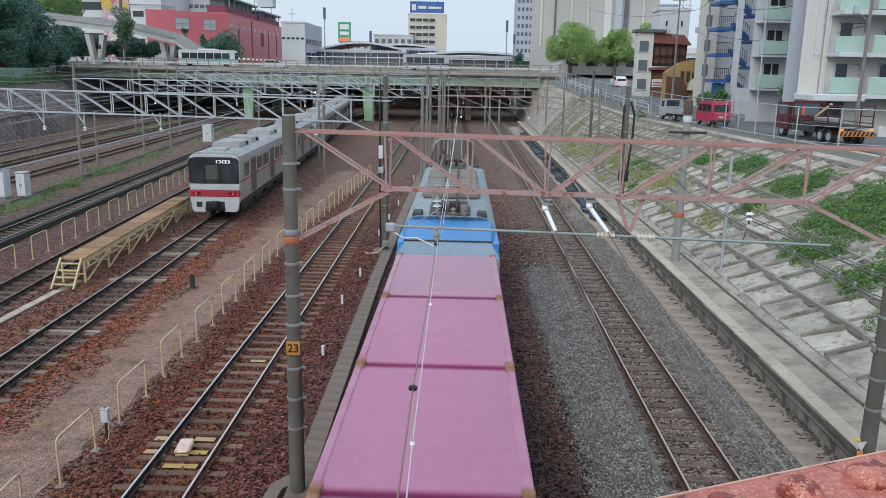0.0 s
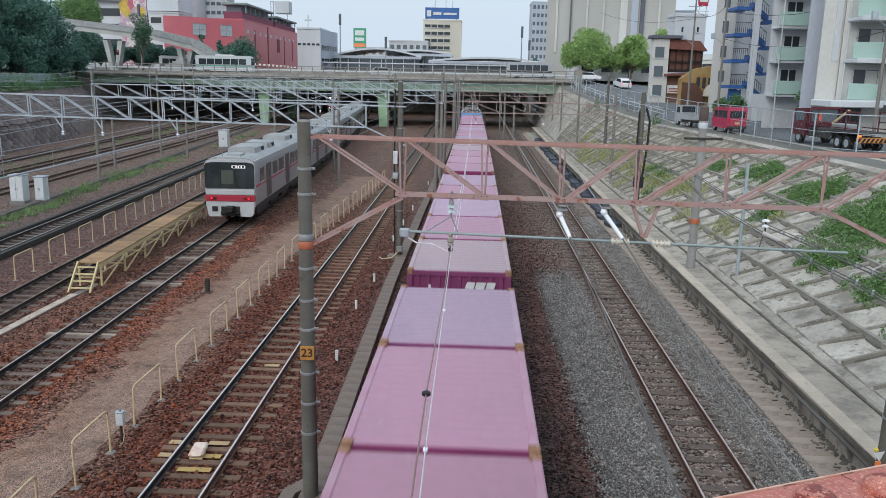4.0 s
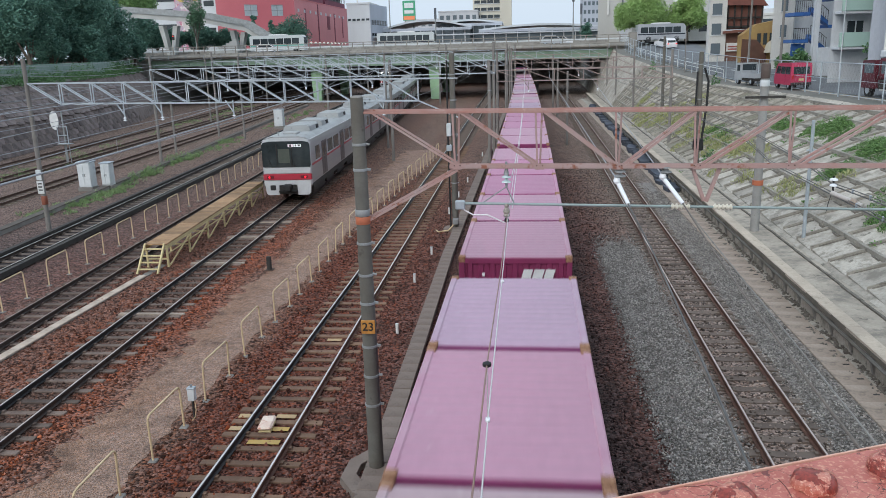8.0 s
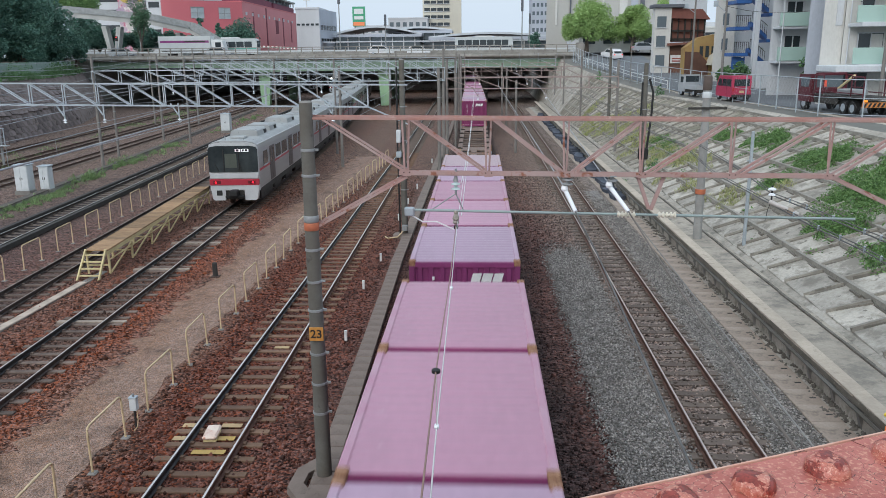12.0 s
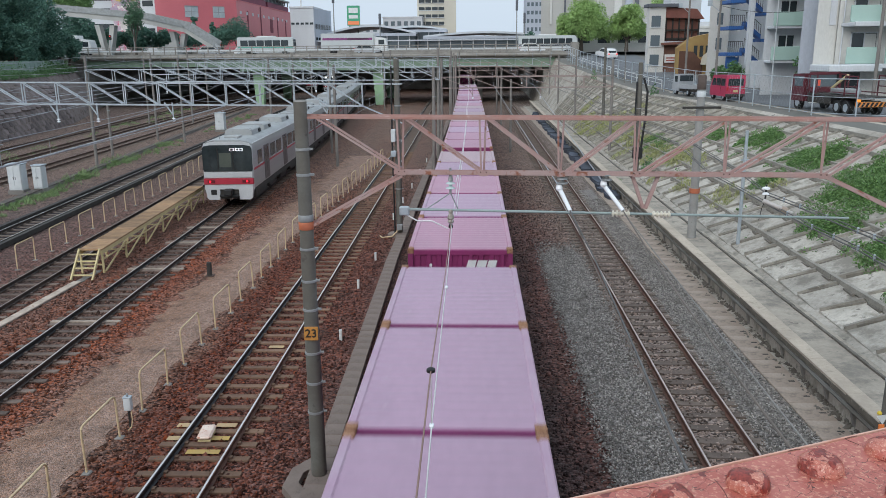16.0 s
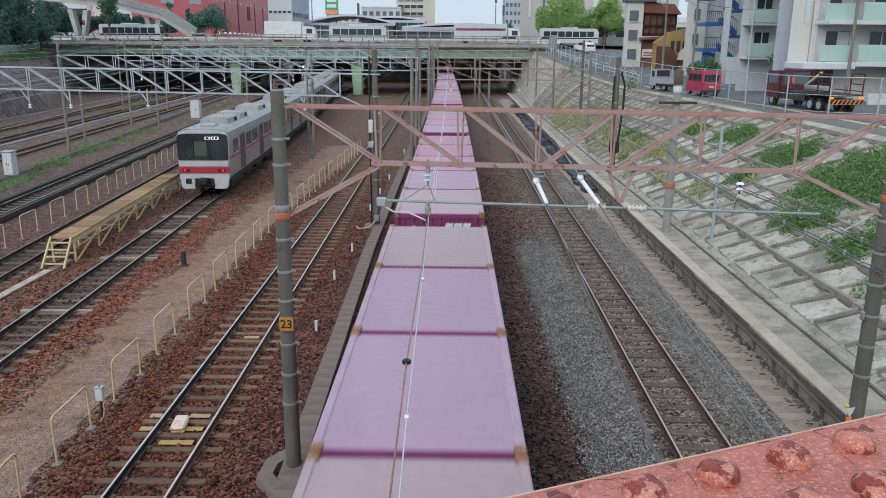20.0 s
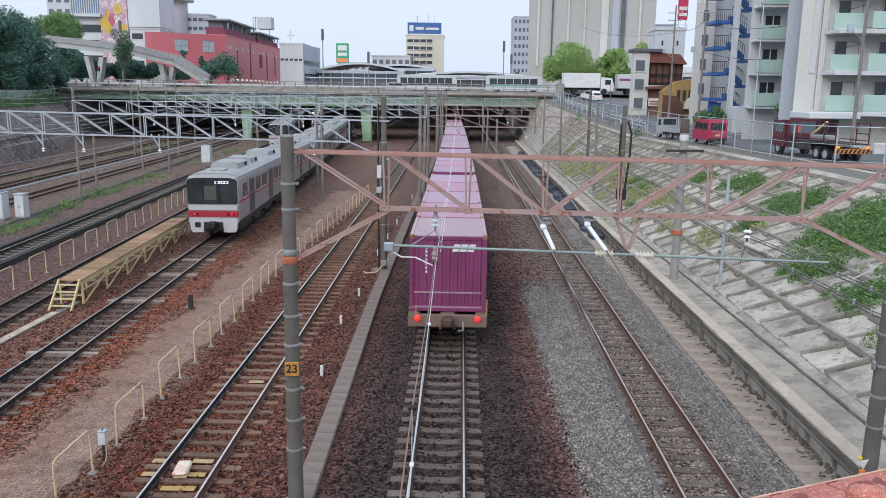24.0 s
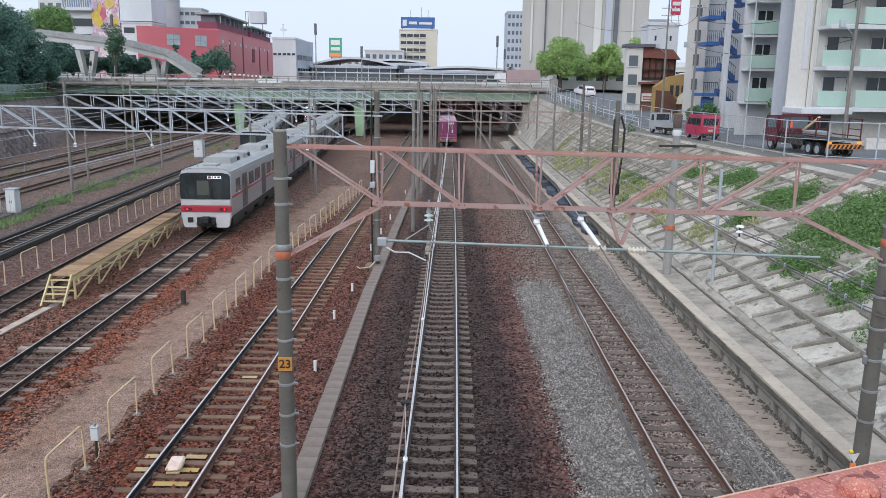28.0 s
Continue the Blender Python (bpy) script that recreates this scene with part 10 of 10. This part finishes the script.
for i, (x, y, w, h) in enumerate(((-2, 340, 20, 14.5), (12, 345, 12, 16), (40, 330, 12, 22), (-44, 320, 14, 19), (-34, 350, 16, 16), (52, 260, 20, 30))):
    block("city_block", "pale distant city building", x, x + w, y, y + 12, 8, 8 + h - 8, (PALE, BEIGE, BLUEGREY)[i % 3], 5, 3, (0.55, 0.4), GLASS_GREY)


# station halls
def station():
    s = thing("station_hall", "long low station hall with curved pale metal roofs", "station", "city buildings")
    METAL = surf("pale metal roof", (0.60, 0.64, 0.68), (0.52, 0.56, 0.6), 0.3, 0.45, 0.2)
    for x0, x1, zb, rise, y in ((-36, -12, 13.6, 2.0, 215), (-22, -4, 14.6, 0.9, 220), (-10, 22, 12.6, 1.0, 212)):
        prof = [(x0 + (x1 - x0) * i / 12, zb + rise * math.sin(math.pi * i / 12)) for i in range(13)]
        prof += [(a, b - 0.5) for a, b in prof[::-1]]
        part("roof", Shape().prism(prof, "y", y, y + 24), METAL, s)
        part("fascia", Shape().box(x0, x1, y - 0.2, y, zb - 0.9, zb - 0.2), BLUEGREY, s)
        part("glass_wall", Shape().box(x0 + 0.5, x1 - 0.5, y + 1.5, y + 1.7, 8, zb - 0.4), GLASS_GREY, s)
        for k in range(int((x1 - x0) / 3)):
            part("column", Shape().box(x0 + 1 + 3 * k, x0 + 1.25 + 3 * k, y + 0.8, y + 1.1, 8, zb), WHITE_W, s)
    part("canopy", Shape().cbox(-38, 24, 206.5, 210, 11.2, 11.5, 0.05), METAL, s)
    return s


station()
gs = thing("green_sign", "green and orange shop sign tower beyond the overpass", "sign")
part("board", Shape().box(-32.4, -28.8, 230, 230.6, 16.0, 21.4), surf("green sign", (0.05, 0.38, 0.2), (0.06, 0.33, 0.18), 1, 0.5), gs)
for za, zb in ((19.4, 20.8), (17.9, 18.8)):
    part("white_bar", Shape().box(-31.9, -29.3, 229.9, 230, za, zb), WHITE, gs, "white bar")
part("orange_bar", Shape().box(-32.2, -29.0, 229.9, 230, 16.2, 17.2), plain("orange sign bar", (0.85, 0.25, 0.1), 0.5), gs)
part("frame", Shape().rod((-31.8, 230.4, 8), (-31.8, 230.4, 16.4), 0.2).rod((-29.4, 230.4, 8), (-29.4, 230.4, 16.4), 0.2), GALV_DULL, gs)
for x, y, h in ((-24.4, 155, 11.5), (10.6, 155.6, 9.8), (13.2, 170, 8.0), (-15.6, 155.2, 7.4), (-60.5, 148, 12)):
    lp = thing("floodlight_mast", "slim grey lighting mast with a dark lamp head", "lamp post", "lighting masts", at=pose(x, y, 8))
    part("shaft", Shape().rod((0, 0, 0), (0, 0, h), 0.14, 0.08, 10), GALV_DULL, lp)
    part("lamp_head", Shape().cbox(-0.22, 0.22, -0.22, 0.22, h - 2.0, h + 0.1, 0.05), DARK_ROOF, lp)
for x, y in ((-57.7, 131.5),):
    sg = thing("traffic_light", "small traffic light on a post", "traffic light", "traffic lights", at=pose(x, y, 8))
    part("post", Shape().rod((0, 0, 0), (0, 0, 3.0), 0.06), GALV, sg)
    part("head", Shape().cbox(-0.18, 0.18, -0.15, 0.1, 2.6, 3.4, 0.04), DARK, sg)
    part("lens", Shape().rod((0, -0.16, 3.2), (0, -0.14, 3.2), 0.1), plain("lit red lens", (1, 0.05, 0.05), 0.3, emit=1.5), sg)
# small guard rail along the climbing street
gr = thing("street_guard_rail", "white pipe guard rail along the climbing street", "guard rail")
for i in range(13):
    y = 78 + i * 4
    x = x_brow(y) + 2.2
    part("post", Shape().rod((x, y, z_road(y)), (x, y, z_road(y) + 0.9), 0.04), WHITE, gr)
    x2 = x_brow(y + 4) + 2.2
    part("bar", Shape().rod((x, y, z_road(y) + 0.85), (x2, y + 4, z_road(y + 4) + 0.85), 0.035).rod((x, y, z_road(y) + 0.5), (x2, y + 4, z_road(y + 4) + 0.5), 0.03), WHITE, gr)


# ------------------------------------------------------------------ riveted bridge girder beside the camera
def near_girder():
    g = thing("bridge_girder", "flaking red riveted steel girder of the bridge underfoot", "girder", kind="structure")
    d = Vector((0.51, 0.20, 0)).normalized()
    o = Vector((0.07, 0.71, 7.45))
    turn = math.degrees(math.atan2(d.y, d.x))
    base = pose(*o, 0, 0, turn)
    # local x runs along the edge, y away from the bridge; the top face ends at y = 0
    part("top_flange", Shape().cbox(-14, 14, -0.34, 0.0, -0.025, 0.0, 0.004), BEAM_RED, g, at=base)
    part("web", Shape().box(-14, 14, -0.19, -0.17, -1.3, -0.025), BEAM_RED, g, at=base)
    part("edge_angle", Shape().cbox(-14, 14, -0.016, 0.002, -0.12, -0.0252, 0.003), BEAM_RED, g, at=base)
    part("worn_edge", Shape().cbox(-14, 14, -0.0007, 0.0018, -0.0245, 0.0005, 0.0004), EDGE_WORN, g, "pale worn paint along the edge", at=base)
    rng = random.Random(8)
    head = [(0.0235, 0.0), (0.0232, 0.004), (0.0205, 0.010), (0.0135, 0.0155), (0.005, 0.0175), (0.0, 0.0178)]
    for row, (yy, x0) in enumerate(((-0.0455, -0.652), (-0.125, -0.71), (-0.27, -0.652))):
        for i in range(26):
            s = Shape().lathe([(r * rng.uniform(0.96, 1.05), h * rng.uniform(0.9, 1.05)) for r, h in head[:-1]] + [(0.0008, 0.0176)], (0, 0, 0), 18)
            for k, p in enumerate(s.v):
                q = Vector(p)
                nz = noise.noise(q * 70 + Vector((i * 3.1, row * 7, 0))) * 0.0034
                s.v[k] = (p[0] + nz, p[1] + nz, p[2] + nz * 0.6)
            part("rivet", s, RIVET_RUST, g, "rusted rivet head", at=base @ pose(x0 + i * 0.0985 + rng.uniform(-0.002, 0.002), yy, 0))
    part("deck", Shape().box(-14, 14, -5.0, -0.34, -1.3, -1.15), CONCRETE_DARK, g, at=base)
    for x in (-8.6, 10.6):
        part("pier", Shape().box(x - 0.5, x + 0.5, -4.0, -1.0, -7.7, -1.3), CONCRETE_DARK, g, at=base)
    cr = Shape()
    for _ in range(34):
        x, y = rng.uniform(-0.1, 0.9), rng.uniform(-0.2, -0.003)
        a = rng.uniform(0, 6.28)
        pts = [(x, y)]
        for _ in range(rng.randint(2, 6)):
            a += rng.uniform(-1.0, 1.0)
            x, y = x + 0.012 * math.cos(a), min(-0.002, y + 0.012 * math.sin(a))
            pts.append((x, y))
        for (xa, ya), (xb, yb) in zip(pts, pts[1:]):
            cr.beam((xa, ya, 0.0003), (xb, yb, 0.0003), 0.0007, 0.0005)
    part("paint_cracks", cr, BEAM_CRACK, g, "dark cracks in the paint", at=base)
    return g


near_girder()


# ------------------------------------------------------------------ all that moves
def motions():
    for ob, rows in MOVING:
        walk(ob, rows)


motions()
